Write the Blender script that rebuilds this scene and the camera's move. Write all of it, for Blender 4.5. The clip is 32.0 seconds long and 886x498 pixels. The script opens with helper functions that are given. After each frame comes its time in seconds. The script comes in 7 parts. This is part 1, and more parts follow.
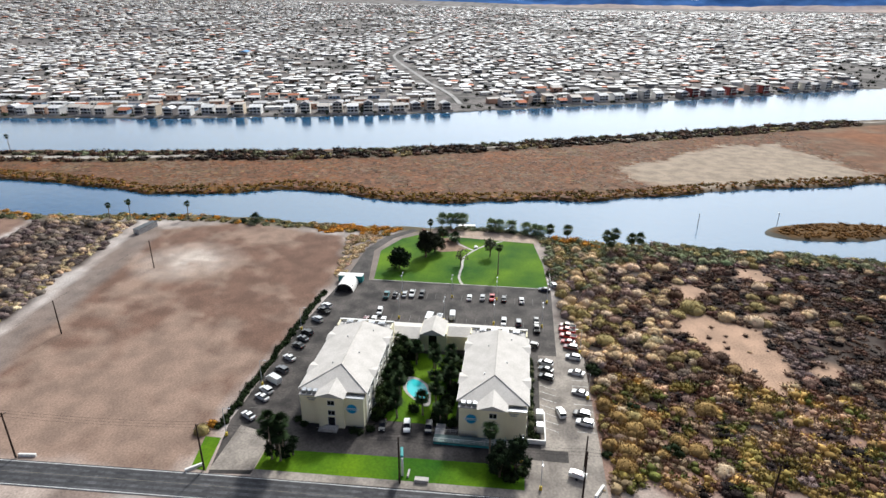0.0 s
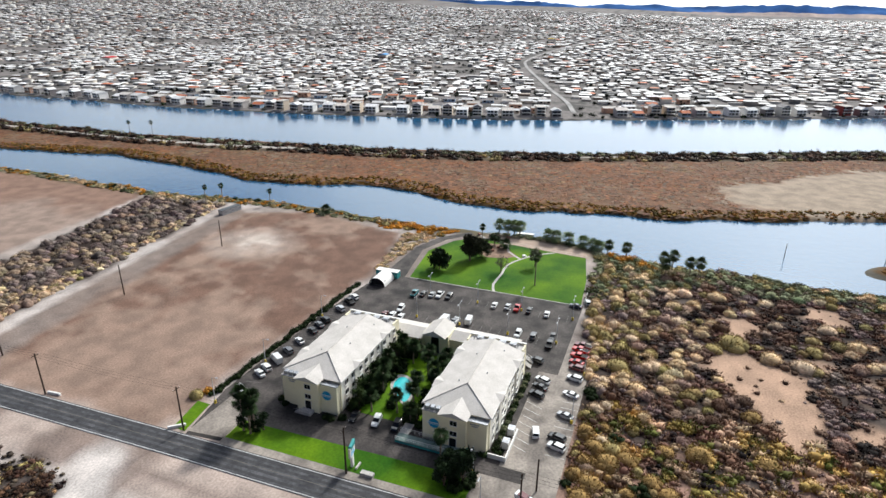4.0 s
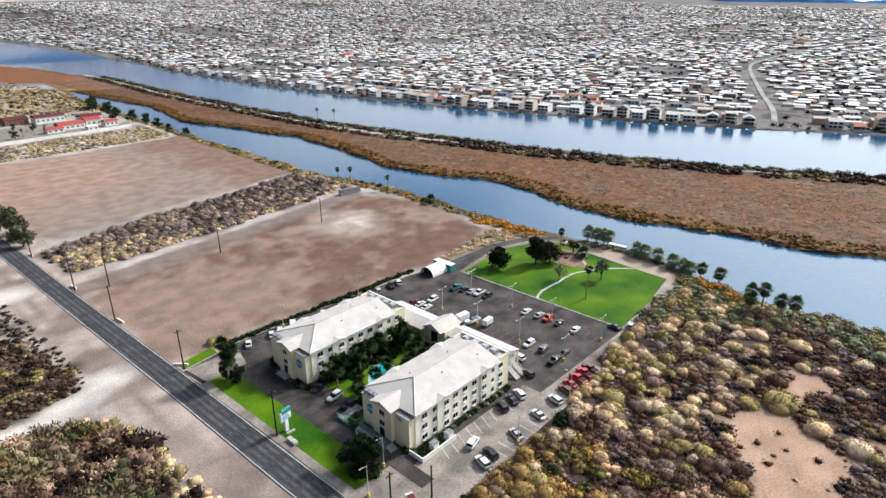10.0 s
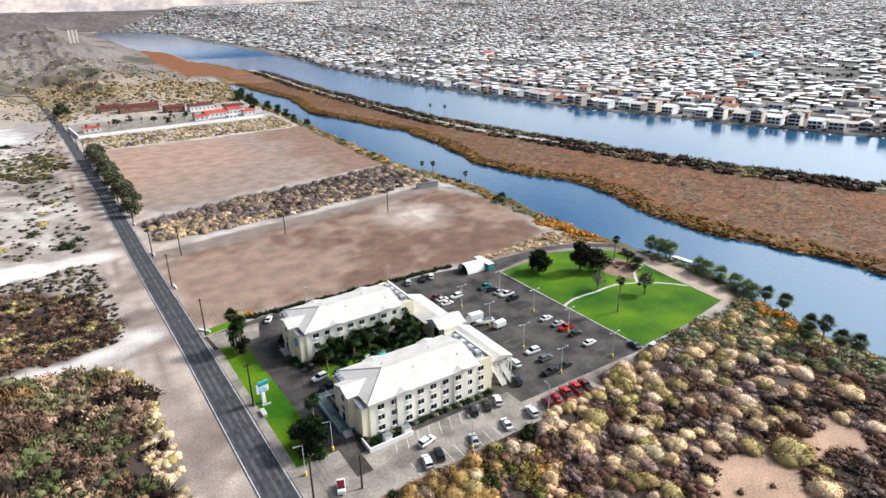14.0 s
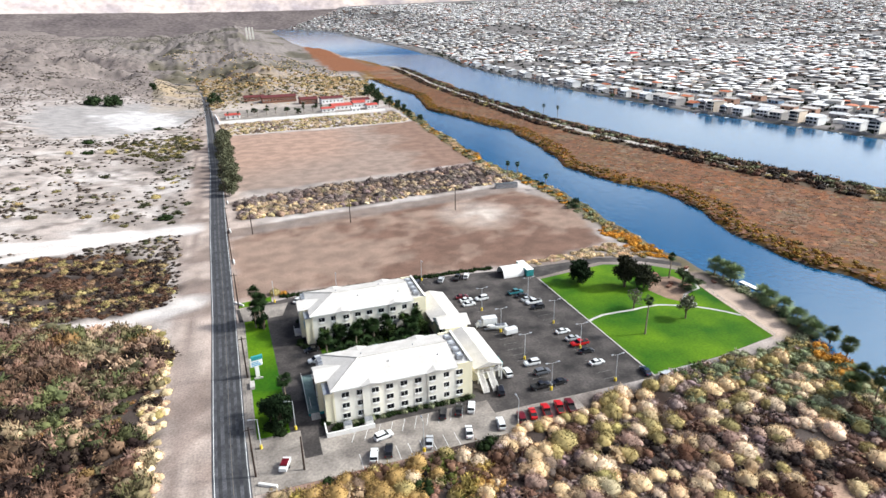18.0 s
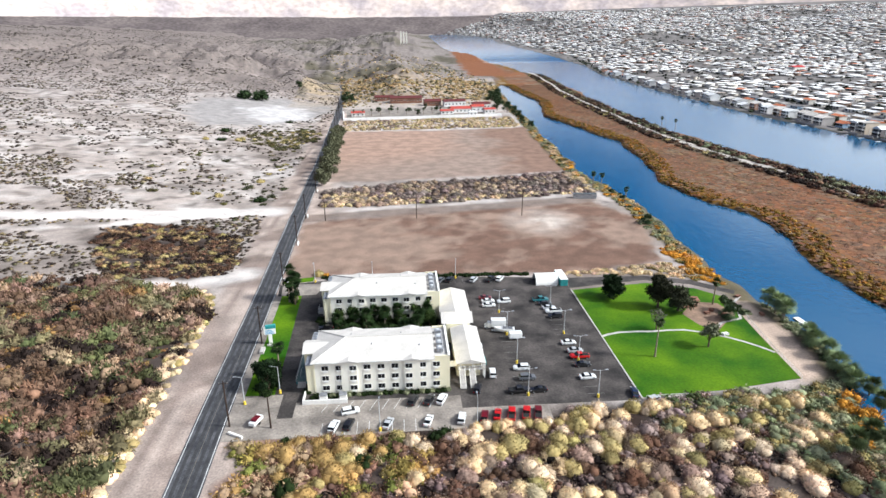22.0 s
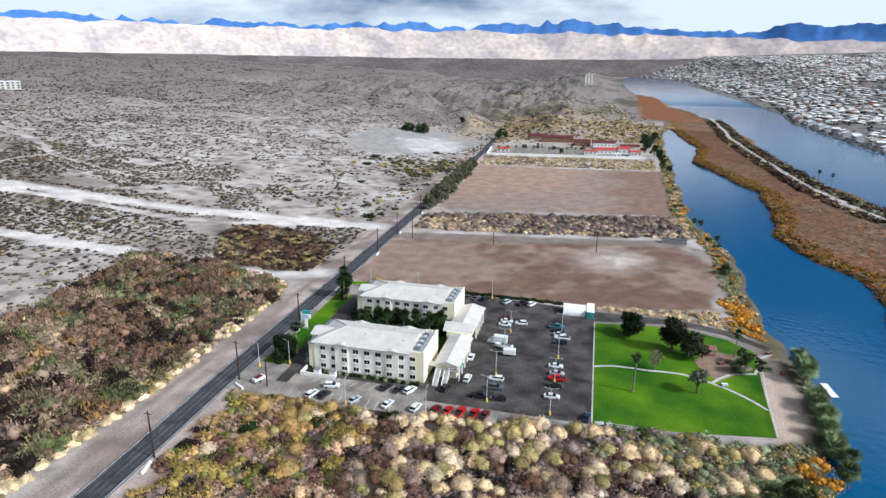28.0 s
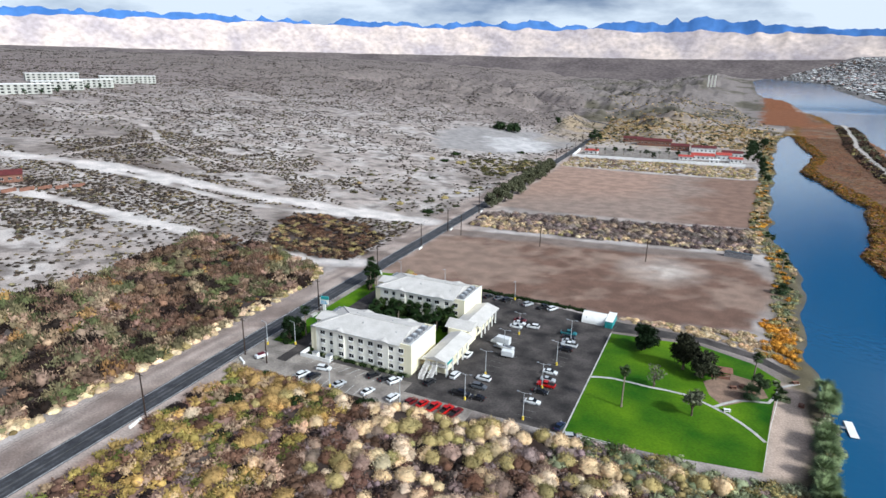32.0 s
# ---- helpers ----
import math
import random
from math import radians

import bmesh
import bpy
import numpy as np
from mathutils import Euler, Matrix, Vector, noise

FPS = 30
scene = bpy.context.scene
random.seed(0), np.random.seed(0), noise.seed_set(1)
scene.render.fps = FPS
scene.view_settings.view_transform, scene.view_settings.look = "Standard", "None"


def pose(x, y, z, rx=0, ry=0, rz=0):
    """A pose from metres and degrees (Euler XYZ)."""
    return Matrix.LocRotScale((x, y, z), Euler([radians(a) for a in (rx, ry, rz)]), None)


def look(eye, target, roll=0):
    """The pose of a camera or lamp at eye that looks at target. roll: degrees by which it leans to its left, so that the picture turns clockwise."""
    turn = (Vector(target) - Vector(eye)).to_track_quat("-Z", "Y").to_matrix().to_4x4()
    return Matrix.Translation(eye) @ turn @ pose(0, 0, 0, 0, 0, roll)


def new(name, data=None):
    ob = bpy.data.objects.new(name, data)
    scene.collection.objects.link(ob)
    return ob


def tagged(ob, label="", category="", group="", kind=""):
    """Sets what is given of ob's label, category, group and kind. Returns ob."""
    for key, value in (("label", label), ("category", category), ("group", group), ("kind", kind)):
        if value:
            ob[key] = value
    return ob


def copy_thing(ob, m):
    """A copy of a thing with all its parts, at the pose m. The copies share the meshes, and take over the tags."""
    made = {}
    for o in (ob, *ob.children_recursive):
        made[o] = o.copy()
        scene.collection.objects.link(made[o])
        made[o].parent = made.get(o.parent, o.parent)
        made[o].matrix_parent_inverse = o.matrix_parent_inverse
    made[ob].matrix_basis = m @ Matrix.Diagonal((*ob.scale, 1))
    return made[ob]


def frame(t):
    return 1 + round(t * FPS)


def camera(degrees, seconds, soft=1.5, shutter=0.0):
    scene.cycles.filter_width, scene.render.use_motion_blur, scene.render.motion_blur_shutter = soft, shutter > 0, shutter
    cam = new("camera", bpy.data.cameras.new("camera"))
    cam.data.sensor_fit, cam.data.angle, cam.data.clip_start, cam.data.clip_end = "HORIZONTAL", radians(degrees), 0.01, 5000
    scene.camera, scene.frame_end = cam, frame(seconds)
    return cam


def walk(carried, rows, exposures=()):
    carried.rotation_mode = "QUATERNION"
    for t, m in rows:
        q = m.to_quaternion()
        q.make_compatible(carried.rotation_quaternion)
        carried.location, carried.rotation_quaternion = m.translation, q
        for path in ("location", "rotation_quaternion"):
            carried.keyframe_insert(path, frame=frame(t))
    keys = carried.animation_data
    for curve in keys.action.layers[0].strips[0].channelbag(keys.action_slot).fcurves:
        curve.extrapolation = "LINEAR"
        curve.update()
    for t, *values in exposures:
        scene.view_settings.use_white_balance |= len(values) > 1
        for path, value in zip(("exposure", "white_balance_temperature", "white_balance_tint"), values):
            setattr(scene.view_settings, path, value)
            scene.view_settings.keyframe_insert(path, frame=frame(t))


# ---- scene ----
# camera and its way: a slow arc round the hotel, about 95 m up
cam = camera(72.96, 32.0)
walk(cam, [
    (0.0, look((-200.87, 13.09, 101.97), (-63.07, 30.88, 45.46), 0.03)),
    (2.0, look((-197.94, -4.37, 101.72), (-62.59, 28.49, 46.03), 0.37)),
    (3.0, look((-195.02, -13.86, 101.37), (-61.93, 27.56, 45.97), 0.44)),
    (6.0, look((-181.85, -43.64, 99.68), (-59.14, 22.49, 44.29), 0.09)),
    (7.0, look((-176.20, -52.48, 99.14), (-57.94, 21.27, 43.69), -0.18)),
    (9.0, look((-163.36, -68.78, 98.22), (-55.39, 19.55, 43.09), -0.34)),
    (11.0, look((-149.00, -83.99, 97.12), (-53.00, 17.28, 42.09), -0.54)),
    (13.0, look((-132.70, -96.61, 95.96), (-50.33, 16.08, 41.06), -0.81)),
    (14.0, look((-123.90, -101.91, 95.44), (-48.85, 15.81, 40.60), -1.05)),
    (17.0, look((-96.75, -114.28, 94.28), (-45.02, 15.55, 39.81), -1.20)),
    (19.0, look((-78.66, -121.14, 93.83), (-43.32, 14.09, 39.39), -0.86)),
    (21.0, look((-60.06, -128.25, 93.48), (-41.51, 10.38, 39.28), -0.50)),
    (22.0, look((-50.51, -132.11, 93.39), (-40.69, 8.00, 40.73), -0.32)),
    (23.0, look((-40.97, -136.31, 93.39), (-39.23, 5.10, 43.38), -0.16)),
    (24.0, look((-32.07, -140.84, 93.45), (-38.00, 0.96, 44.89), -0.01)),
    (25.0, look((-22.58, -144.46, 93.56), (-35.89, -2.61, 46.62), 0.14)),
    (28.0, look((6.40, -150.42, 93.90), (-28.45, -11.30, 49.98), 0.51)),
    (30.0, look((23.75, -146.83, 93.96), (-23.95, -11.69, 49.64), 0.66)),
    (32.0, look((40.66, -139.97, 93.83), (-20.15, -10.25, 49.39), 0.90)),
], exposures=[(0.0, 0.06, 6300, 7), (8.0, 0.08, 6250, 7), (14.0, 0.3, 6150, 7), (20.0, 0.42, 6100, 7), (25.0, 0.12, 5850, 6), (28.0, -0.08, 5700, 5), (32.0, -0.14, 5700, 5)])

# ---- sky, sun and exposure ----
SUN_AZ, SUN_EL = radians(-12), radians(37)      # morning sun over the river
world = bpy.data.worlds.new("sky")
scene.world = world
world.use_nodes = True
wn, wl = world.node_tree.nodes, world.node_tree.links
wn.clear()
w_out = wn.new("ShaderNodeOutputWorld")
w_bg = wn.new("ShaderNodeBackground")
w_sky = wn.new("ShaderNodeTexSky")
w_sky.sky_type, w_sky.sun_disc = "NISHITA", False
w_sky.sun_elevation, w_sky.sun_rotation = SUN_EL, radians(90) - SUN_AZ
w_sky.dust_density, w_sky.ozone_density = 0.4, 3.0
w_tc = wn.new("ShaderNodeTexCoord")
w_map = wn.new("ShaderNodeMapping")
w_map.inputs["Scale"].default_value = (1.0, 1.0, 3.2)
w_map.inputs["Location"].default_value = (0.35, 0.2, 0.0)
w_n1 = wn.new("ShaderNodeTexNoise")
w_n1.inputs["Scale"].default_value, w_n1.inputs["Detail"].default_value, w_n1.inputs["Roughness"].default_value = 2.1, 7.0, 0.55
w_ramp = wn.new("ShaderNodeValToRGB")
w_ramp.color_ramp.elements[0].position, w_ramp.color_ramp.elements[1].position = 0.47, 0.64
w_tint = wn.new("ShaderNodeMix")
w_tint.data_type, w_tint.blend_type = "RGBA", "MULTIPLY"
w_tint.inputs[0].default_value = 1.0
w_tint.inputs[7].default_value = (0.5, 1.15, 2.4, 1)
w_mix = wn.new("ShaderNodeMix")
w_mix.data_type = "RGBA"
w_mix.inputs[7].default_value = (50.0, 51.5, 53.5, 1)
wl.new(w_tc.outputs["Generated"], w_map.inputs["Vector"])
wl.new(w_map.outputs["Vector"], w_n1.inputs["Vector"])
w_fac = w_n1.outputs["Fac"]
w_bias = wn.new("ShaderNodeMath")
w_bias.operation = "MULTIPLY_ADD"
w_bias.inputs[1].default_value = 0.62
wl.new(w_ramp.outputs["Color"], w_mix.inputs[0])
wl.new(w_sky.outputs["Color"], w_tint.inputs[6])
wl.new(w_tint.outputs[2], w_mix.inputs[6])
# thin cloud is brighter around the veiled sun
w_dot = wn.new("ShaderNodeVectorMath")
w_dot.operation = "DOT_PRODUCT"
w_dot.inputs[1].default_value = (math.cos(SUN_AZ) * math.cos(SUN_EL), math.sin(SUN_AZ) * math.cos(SUN_EL), math.sin(SUN_EL))
w_rng = wn.new("ShaderNodeMapRange")
w_rng.inputs["From Min"].default_value, w_rng.inputs["From Max"].default_value = 0.1, 0.95
w_rng.inputs["To Min"].default_value, w_rng.inputs["To Max"].default_value = 0.0, 1.0
w_pow = wn.new("ShaderNodeMath")
w_pow.operation = "POWER"
w_pow.inputs[1].default_value = 3.5
w_gain = wn.new("ShaderNodeMath")
w_gain.operation = "MULTIPLY_ADD"
w_gain.inputs[1].default_value, w_gain.inputs[2].default_value = 1.5, 1.0
w_glow = wn.new("ShaderNodeVectorMath")
w_glow.operation = "SCALE"
wl.new(w_tc.outputs["Generated"], w_dot.inputs[0])
wl.new(w_dot.outputs["Value"], w_rng.inputs["Value"])
wl.new(w_rng.outputs["Result"], w_pow.inputs[0])
wl.new(w_pow.outputs["Value"], w_gain.inputs[0])
wl.new(w_pow.outputs["Value"], w_bias.inputs[0])
w_sep = wn.new("ShaderNodeSeparateXYZ")
# broken cloud at the horizon, an open blue band above it, and a bright deck overhead
w_deck = wn.new("ShaderNodeValToRGB")
w_deck.color_ramp.elements[0].position, w_deck.color_ramp.elements[0].color = 0.0, (0.46, 0.46, 0.46, 1)
w_deck.color_ramp.elements[1].position, w_deck.color_ramp.elements[1].color = 0.8, (0.2, 0.2, 0.2, 1)
for spot, grey in ((0.06, 0.44), (0.15, 0.42), (0.24, 0.33), (0.36, 0.23), (0.55, 0.22)):
    w_deck.color_ramp.elements.new(spot).color = (grey, grey, grey, 1)
w_low = wn.new("ShaderNodeMath")
w_low.operation = "SUBTRACT"
w_low.inputs[1].default_value = 0.3
w_add = wn.new("ShaderNodeMath")
wl.new(w_tc.outputs["Generated"], w_sep.inputs["Vector"])
wl.new(w_sep.outputs["Z"], w_deck.inputs["Fac"])
wl.new(w_deck.outputs["Color"], w_low.inputs[0])
wl.new(w_low.outputs["Value"], w_add.inputs[0])
wl.new(w_fac, w_add.inputs[1])
wl.new(w_add.outputs["Value"], w_bias.inputs[2])
wl.new(w_bias.outputs["Value"], w_ramp.inputs["Fac"])
wl.new(w_mix.outputs[2], w_glow.inputs[0])
wl.new(w_gain.outputs["Value"], w_glow.inputs["Scale"])
wl.new(w_glow.outputs["Vector"], w_bg.inputs["Color"])
w_bg.inputs["Strength"].default_value = 0.0185
wl.new(w_bg.outputs["Background"], w_out.inputs["Surface"])

sun = new("sun", bpy.data.lights.new("sun", "SUN"))
sun.data.energy, sun.data.angle, sun.data.color = 4.9, radians(7), (1.0, 0.955, 0.895)
to_sun = Vector((math.cos(SUN_AZ) * math.cos(SUN_EL), math.sin(SUN_AZ) * math.cos(SUN_EL), math.sin(SUN_EL)))
sun.matrix_world = look(to_sun * 400, (0, 0, 0))


# ---- materials ----
def surface(name, a, b=None, scale=0.6, rough=0.8, bump=0.25, spec=0.3, metal=0.0, attr="", vary=0.0, island=0.0, fine=9.0, low=0.35, high=0.65, grain=0.25, coat=0.0):
    """Two colours mixed by noise at one scale, grain at a finer one, and a matching relief."""
    m = bpy.data.materials.new(name)
    m.use_nodes = True
    n, l = m.node_tree.nodes, m.node_tree.links
    p = n["Principled BSDF"]
    p.inputs["Roughness"].default_value = rough
    p.inputs["Metallic"].default_value = metal
    p.inputs["Specular IOR Level"].default_value = spec
    p.inputs["Coat Weight"].default_value = coat
    b = b or tuple(c * 0.8 for c in a)
    geo = n.new("ShaderNodeNewGeometry")
    n1 = n.new("ShaderNodeTexNoise")
    n1.inputs["Scale"].default_value, n1.inputs["Detail"].default_value = scale, 5.0
    n2 = n.new("ShaderNodeTexNoise")
    n2.inputs["Scale"].default_value, n2.inputs["Detail"].default_value = scale * fine, 4.0
    l.new(geo.outputs["Position"], n1.inputs["Vector"])
    l.new(geo.outputs["Position"], n2.inputs["Vector"])
    fac = n.new("ShaderNodeMapRange")
    fac.inputs["From Min"].default_value, fac.inputs["From Max"].default_value = low, high
    l.new(n1.outputs["Fac"], fac.inputs["Value"])
    mix = n.new("ShaderNodeMix")
    mix.data_type = "RGBA"
    l.new(fac.outputs["Result"], mix.inputs[0])
    mix.inputs[6].default_value, mix.inputs[7].default_value = (*a, 1), (*b, 1)
    colour = mix.outputs[2]
    if attr:
        at = n.new("ShaderNodeAttribute")
        at.attribute_name = attr
        mul = n.new("ShaderNodeMix")
        mul.data_type, mul.blend_type = "RGBA", "MULTIPLY"
        mul.inputs[0].default_value = 1.0
        l.new(colour, mul.inputs[6])
        l.new(at.outputs["Color"], mul.inputs[7])
        colour = mul.outputs[2]
    gr = n.new("ShaderNodeMapRange")
    gr.inputs["From Min"].default_value, gr.inputs["From Max"].default_value = 0.3, 0.7
    gr.inputs["To Min"].default_value, gr.inputs["To Max"].default_value = 1 - grain, 1 + grain
    l.new(n2.outputs["Fac"], gr.inputs["Value"])
    value = gr.outputs["Result"]
    for amount, socket in ((vary, "obj"), (island, "isl")):
        if amount:
            source = n.new("ShaderNodeObjectInfo").outputs["Random"] if socket == "obj" else geo.outputs["Random Per Island"]
            r = n.new("ShaderNodeMapRange")
            r.inputs["To Min"].default_value, r.inputs["To Max"].default_value = 1 - amount, 1 + amount
            l.new(source, r.inputs["Value"])
            k = n.new("ShaderNodeMath")
            k.operation = "MULTIPLY"
            l.new(value, k.inputs[0])
            l.new(r.outputs["Result"], k.inputs[1])
            value = k.outputs[0]
    sc = n.new("ShaderNodeVectorMath")
    sc.operation = "SCALE"
    l.new(colour, sc.inputs[0])
    l.new(value, sc.inputs["Scale"])
    l.new(sc.outputs["Vector"], p.inputs["Base Color"])
    if bump:
        bp = n.new("ShaderNodeBump")
        bp.inputs["Strength"].default_value = bump
        bp.inputs["Distance"].default_value = 0.1
        l.new(n2.outputs["Fac"], bp.inputs["Height"])
        l.new(bp.outputs["Normal"], p.inputs["Normal"])
    return m


def glow_glass(name, tint, rough=0.08):
    m = bpy.data.materials.new(name)
    m.use_nodes = True
    p = m.node_tree.nodes["Principled BSDF"]
    p.inputs["Base Color"].default_value = (*tint, 1)
    p.inputs["Roughness"].default_value = rough
    p.inputs["Specular IOR Level"].default_value = 0.25
    return m


SOIL = surface("soil", (1.0, 1.0, 1.03), (0.72, 0.73, 0.76), scale=0.12, fine=15, rough=0.95, bump=0.3, spec=0.1, attr="soil", grain=0.24, low=0.37, high=0.63)
ASPHALT = surface("asphalt_lot", (0.018, 0.0155, 0.0145), (0.082, 0.070, 0.064), scale=0.13, fine=12, rough=0.85, bump=0.2, grain=0.3)
ROAD = surface("asphalt_road", (0.026, 0.026, 0.031), (0.088, 0.087, 0.094), scale=0.22, fine=9, rough=0.8, bump=0.2, grain=0.3)
DRY_RIDGE = surface("distant_dark_plain", (0.15, 0.125, 0.118), (0.10, 0.083, 0.082), scale=0.006, fine=9, rough=1.0, bump=0.0, spec=0.0, grain=0.3)
CONCRETE = surface("concrete_paving", (0.30, 0.262, 0.225), (0.14, 0.12, 0.105), scale=0.16, fine=10, rough=0.85, bump=0.2, grain=0.22)
KERB = surface("kerb_concrete", (0.5, 0.47, 0.44), (0.36, 0.34, 0.32), scale=0.5, rough=0.85)
# broad yellow-green patches over dark green paint in sunlit grass
LAWN = surface("lawn_grass", (0.016, 0.075, 0.001), (0.095, 0.18, 0.002), scale=0.045, fine=30, rough=0.9, bump=0.4, spec=0.15, grain=0.18)
PAINT_W = surface("white_line_paint", (0.75, 0.75, 0.73), (0.5, 0.5, 0.48), scale=1.5, rough=0.7, bump=0.1)
STUCCO_Y = surface("pale_yellow_stucco", (0.83, 0.76, 0.55), (0.78, 0.71, 0.50), scale=0.35, fine=20, rough=0.9, bump=0.15, grain=0.06)
STUCCO_W = surface("cream_stucco", (0.84, 0.80, 0.70), (0.78, 0.74, 0.64), scale=0.35, fine=20, rough=0.9, bump=0.15, grain=0.06)
ROOF_T = surface("white_shingle_roof", (0.55, 0.515, 0.48), (0.47, 0.44, 0.405), scale=0.3, fine=10, rough=0.85, bump=0.3, grain=0.10)
ROOF_F = surface("flat_roof_membrane", (0.50, 0.48, 0.46), (0.36, 0.34, 0.33), scale=0.4, rough=0.85)
TRIM_W = surface("white_trim_paint", (0.8, 0.78, 0.74), (0.72, 0.7, 0.66), scale=0.8, rough=0.6, bump=0.1, grain=0.06)
GLASS_D = glow_glass("dark_window_glass", (0.012, 0.013, 0.015))
METAL_G = surface("galvanised_metal", (0.42, 0.43, 0.45), (0.25, 0.26, 0.28), scale=1.2, rough=0.45, metal=0.6)
STEEL_P = surface("painted_pole_steel", (0.55, 0.56, 0.57), (0.42, 0.43, 0.44), scale=1.2, rough=0.5)
YELLOW_P = surface("yellow_painted_concrete", (0.75, 0.55, 0.05), (0.6, 0.43, 0.05), scale=1.5, rough=0.7)
WOOD_P = surface("creosoted_wood", (0.05, 0.03, 0.022), (0.025, 0.016, 0.012), scale=0.8, rough=0.9)
PALM_BARK = surface("palm_bark", (0.30, 0.235, 0.175), (0.17, 0.13, 0.10), scale=1.5, rough=0.95)
BARK = surface("bark", (0.16, 0.11, 0.08), (0.08, 0.055, 0.04), scale=1.5, rough=0.95)
LEAF = surface("foliage", (1.05, 1.0, 0.98), (0.66, 0.66, 0.66), scale=0.35, fine=5, rough=0.85, bump=0.0, spec=0.12, attr="tint", island=0.3, grain=0.15)
TEAL_G = surface("teal_painted_metal", (0.05, 0.30, 0.30), (0.03, 0.22, 0.22), scale=0.8, rough=0.5)
BLUE_S = surface("sign_blue_paint", (0.02, 0.30, 0.55), (0.02, 0.25, 0.48), scale=1.0, rough=0.4, grain=0.05)
POOL_W = glow_glass("pool_water", (0.05, 0.50, 0.52), 0.05)
RUBBER = surface("tyre_rubber", (0.015, 0.015, 0.015), rough=0.8, scale=3)
RIM = surface("wheel_rim", (0.5, 0.5, 0.52), (0.4, 0.4, 0.42), rough=0.3, metal=0.8, scale=3)
LAMP_W = surface("clear_lamp_plastic", (0.7, 0.7, 0.68), rough=0.2, scale=3, bump=0)
LAMP_R = surface("red_lamp_plastic", (0.4, 0.01, 0.01), rough=0.25, scale=3, bump=0)
RED_TILE = surface("red_roof_tile", (0.42, 0.07, 0.05), (0.3, 0.05, 0.04), scale=0.5, rough=0.8)
BRICK_W = surface("weathered_timber", (0.25, 0.12, 0.08), (0.16, 0.08, 0.055), scale=0.7, rough=0.85)
# the blue of distant air is painted into the rock's base colour
FAR_HAZE_ROCK = surface("distant_haze_range", (0.085, 0.19, 0.44), (0.055, 0.135, 0.34), scale=0.003, fine=6, rough=1.0, bump=0.0, spec=0.0, grain=0.15)
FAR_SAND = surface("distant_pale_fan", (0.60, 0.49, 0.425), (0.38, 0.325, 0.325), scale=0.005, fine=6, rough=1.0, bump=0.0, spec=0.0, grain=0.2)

WATER = bpy.data.materials.new("river_water")
WATER.use_nodes = True
_n, _l = WATER.node_tree.nodes, WATER.node_tree.links
_p = _n["Principled BSDF"]
_p.inputs["Base Color"].default_value = (0.008, 0.075, 0.165, 1)
_p.inputs["Roughness"].default_value = 0.13
_p.inputs["IOR"].default_value = 1.75
_g = _n.new("ShaderNodeNewGeometry")
_w = _n.new("ShaderNodeTexNoise")
_w.inputs["Scale"].default_value, _w.inputs["Detail"].default_value = 0.35, 5.0
_b = _n.new("ShaderNodeBump")
_b.inputs["Strength"].default_value, _b.inputs["Distance"].default_value = 0.3, 0.3
_l.new(_g.outputs["Position"], _w.inputs["Vector"])
_l.new(_w.outputs["Fac"], _b.inputs["Height"])
_l.new(_b.outputs["Normal"], _p.inputs["Normal"])


# ---- builders ----
def part(name, bm, material, parent, label=""):
    """Links a bmesh as one mesh object under a thing or a part."""
    me = bpy.data.meshes.new(name)
    bm.to_mesh(me)
    bm.free()
    return hang(name, me, material, parent, label)


def hang(name, me, material, parent, label="", at=None):
    if material is not None and not me.materials:
        me.materials.append(material)
    ob = new(name, me)
    ob.parent = parent
    if at is not None:
        ob.matrix_basis = at
    if label:
        ob["label"] = label
    return ob


def thing(name, label, category, at=None, group="", kind=""):
    ob = new(name)
    ob.empty_display_size = 0.5
    if at is not None:
        ob.matrix_basis = at
    return tagged(ob, label, category, group, kind)


def solo(name, bm, material, label, category, at=None, group="", kind=""):
    me = bpy.data.meshes.new(name)
    bm.to_mesh(me)
    bm.free()
    me.materials.append(material)
    ob = new(name, me)
    if at is not None:
        ob.matrix_basis = at
    return tagged(ob, label, category, group, kind)


def box(bm, x0, x1, y0, y1, z0, z1, bevel=0.0):
    made = bmesh.ops.create_cube(bm, size=1, matrix=Matrix.LocRotScale(((x0 + x1) / 2, (y0 + y1) / 2, (z0 + z1) / 2), None, (x1 - x0, y1 - y0, z1 - z0)))
    if bevel:
        vs = set(made["verts"])
        es = [e for e in bm.edges if e.verts[0] in vs and e.verts[1] in vs]
        bmesh.ops.bevel(bm, geom=es, offset=bevel, segments=1, affect="EDGES")
    return bm


def boxed(*size, bevel=0.0):
    return box(bmesh.new(), *size, bevel=bevel)


def tube(bm, a, b, r0, r1=None, sides=8):
    """A tapered rod from a to b."""
    a, b = Vector(a), Vector(b)
    r1 = r0 if r1 is None else r1
    turn = (b - a).to_track_quat("Z", "Y").to_matrix().to_4x4()
    bmesh.ops.create_cone(bm, cap_ends=True, segments=sides, radius1=r0, radius2=r1, depth=(b - a).length, matrix=Matrix.Translation((a + b) / 2) @ turn)
    return bm


def prism(bm, pts, z0, z1):
    low, up = [bm.verts.new((x, y, z0)) for x, y in pts], [bm.verts.new((x, y, z1)) for x, y in pts]
    bm.faces.new(up)
    bm.faces.new(low[::-1])
    for i in range(len(pts)):
        j = (i + 1) % len(pts)
        bm.faces.new((low[i], low[j], up[j], up[i]))
    bmesh.ops.recalc_face_normals(bm, faces=bm.faces[:])
    return bm


def slab(name, pts, z0, z1, material, label, category="paving", kind="structure"):
    return solo(name, prism(bmesh.new(), pts, z0, z1), material, label, category, kind=kind)


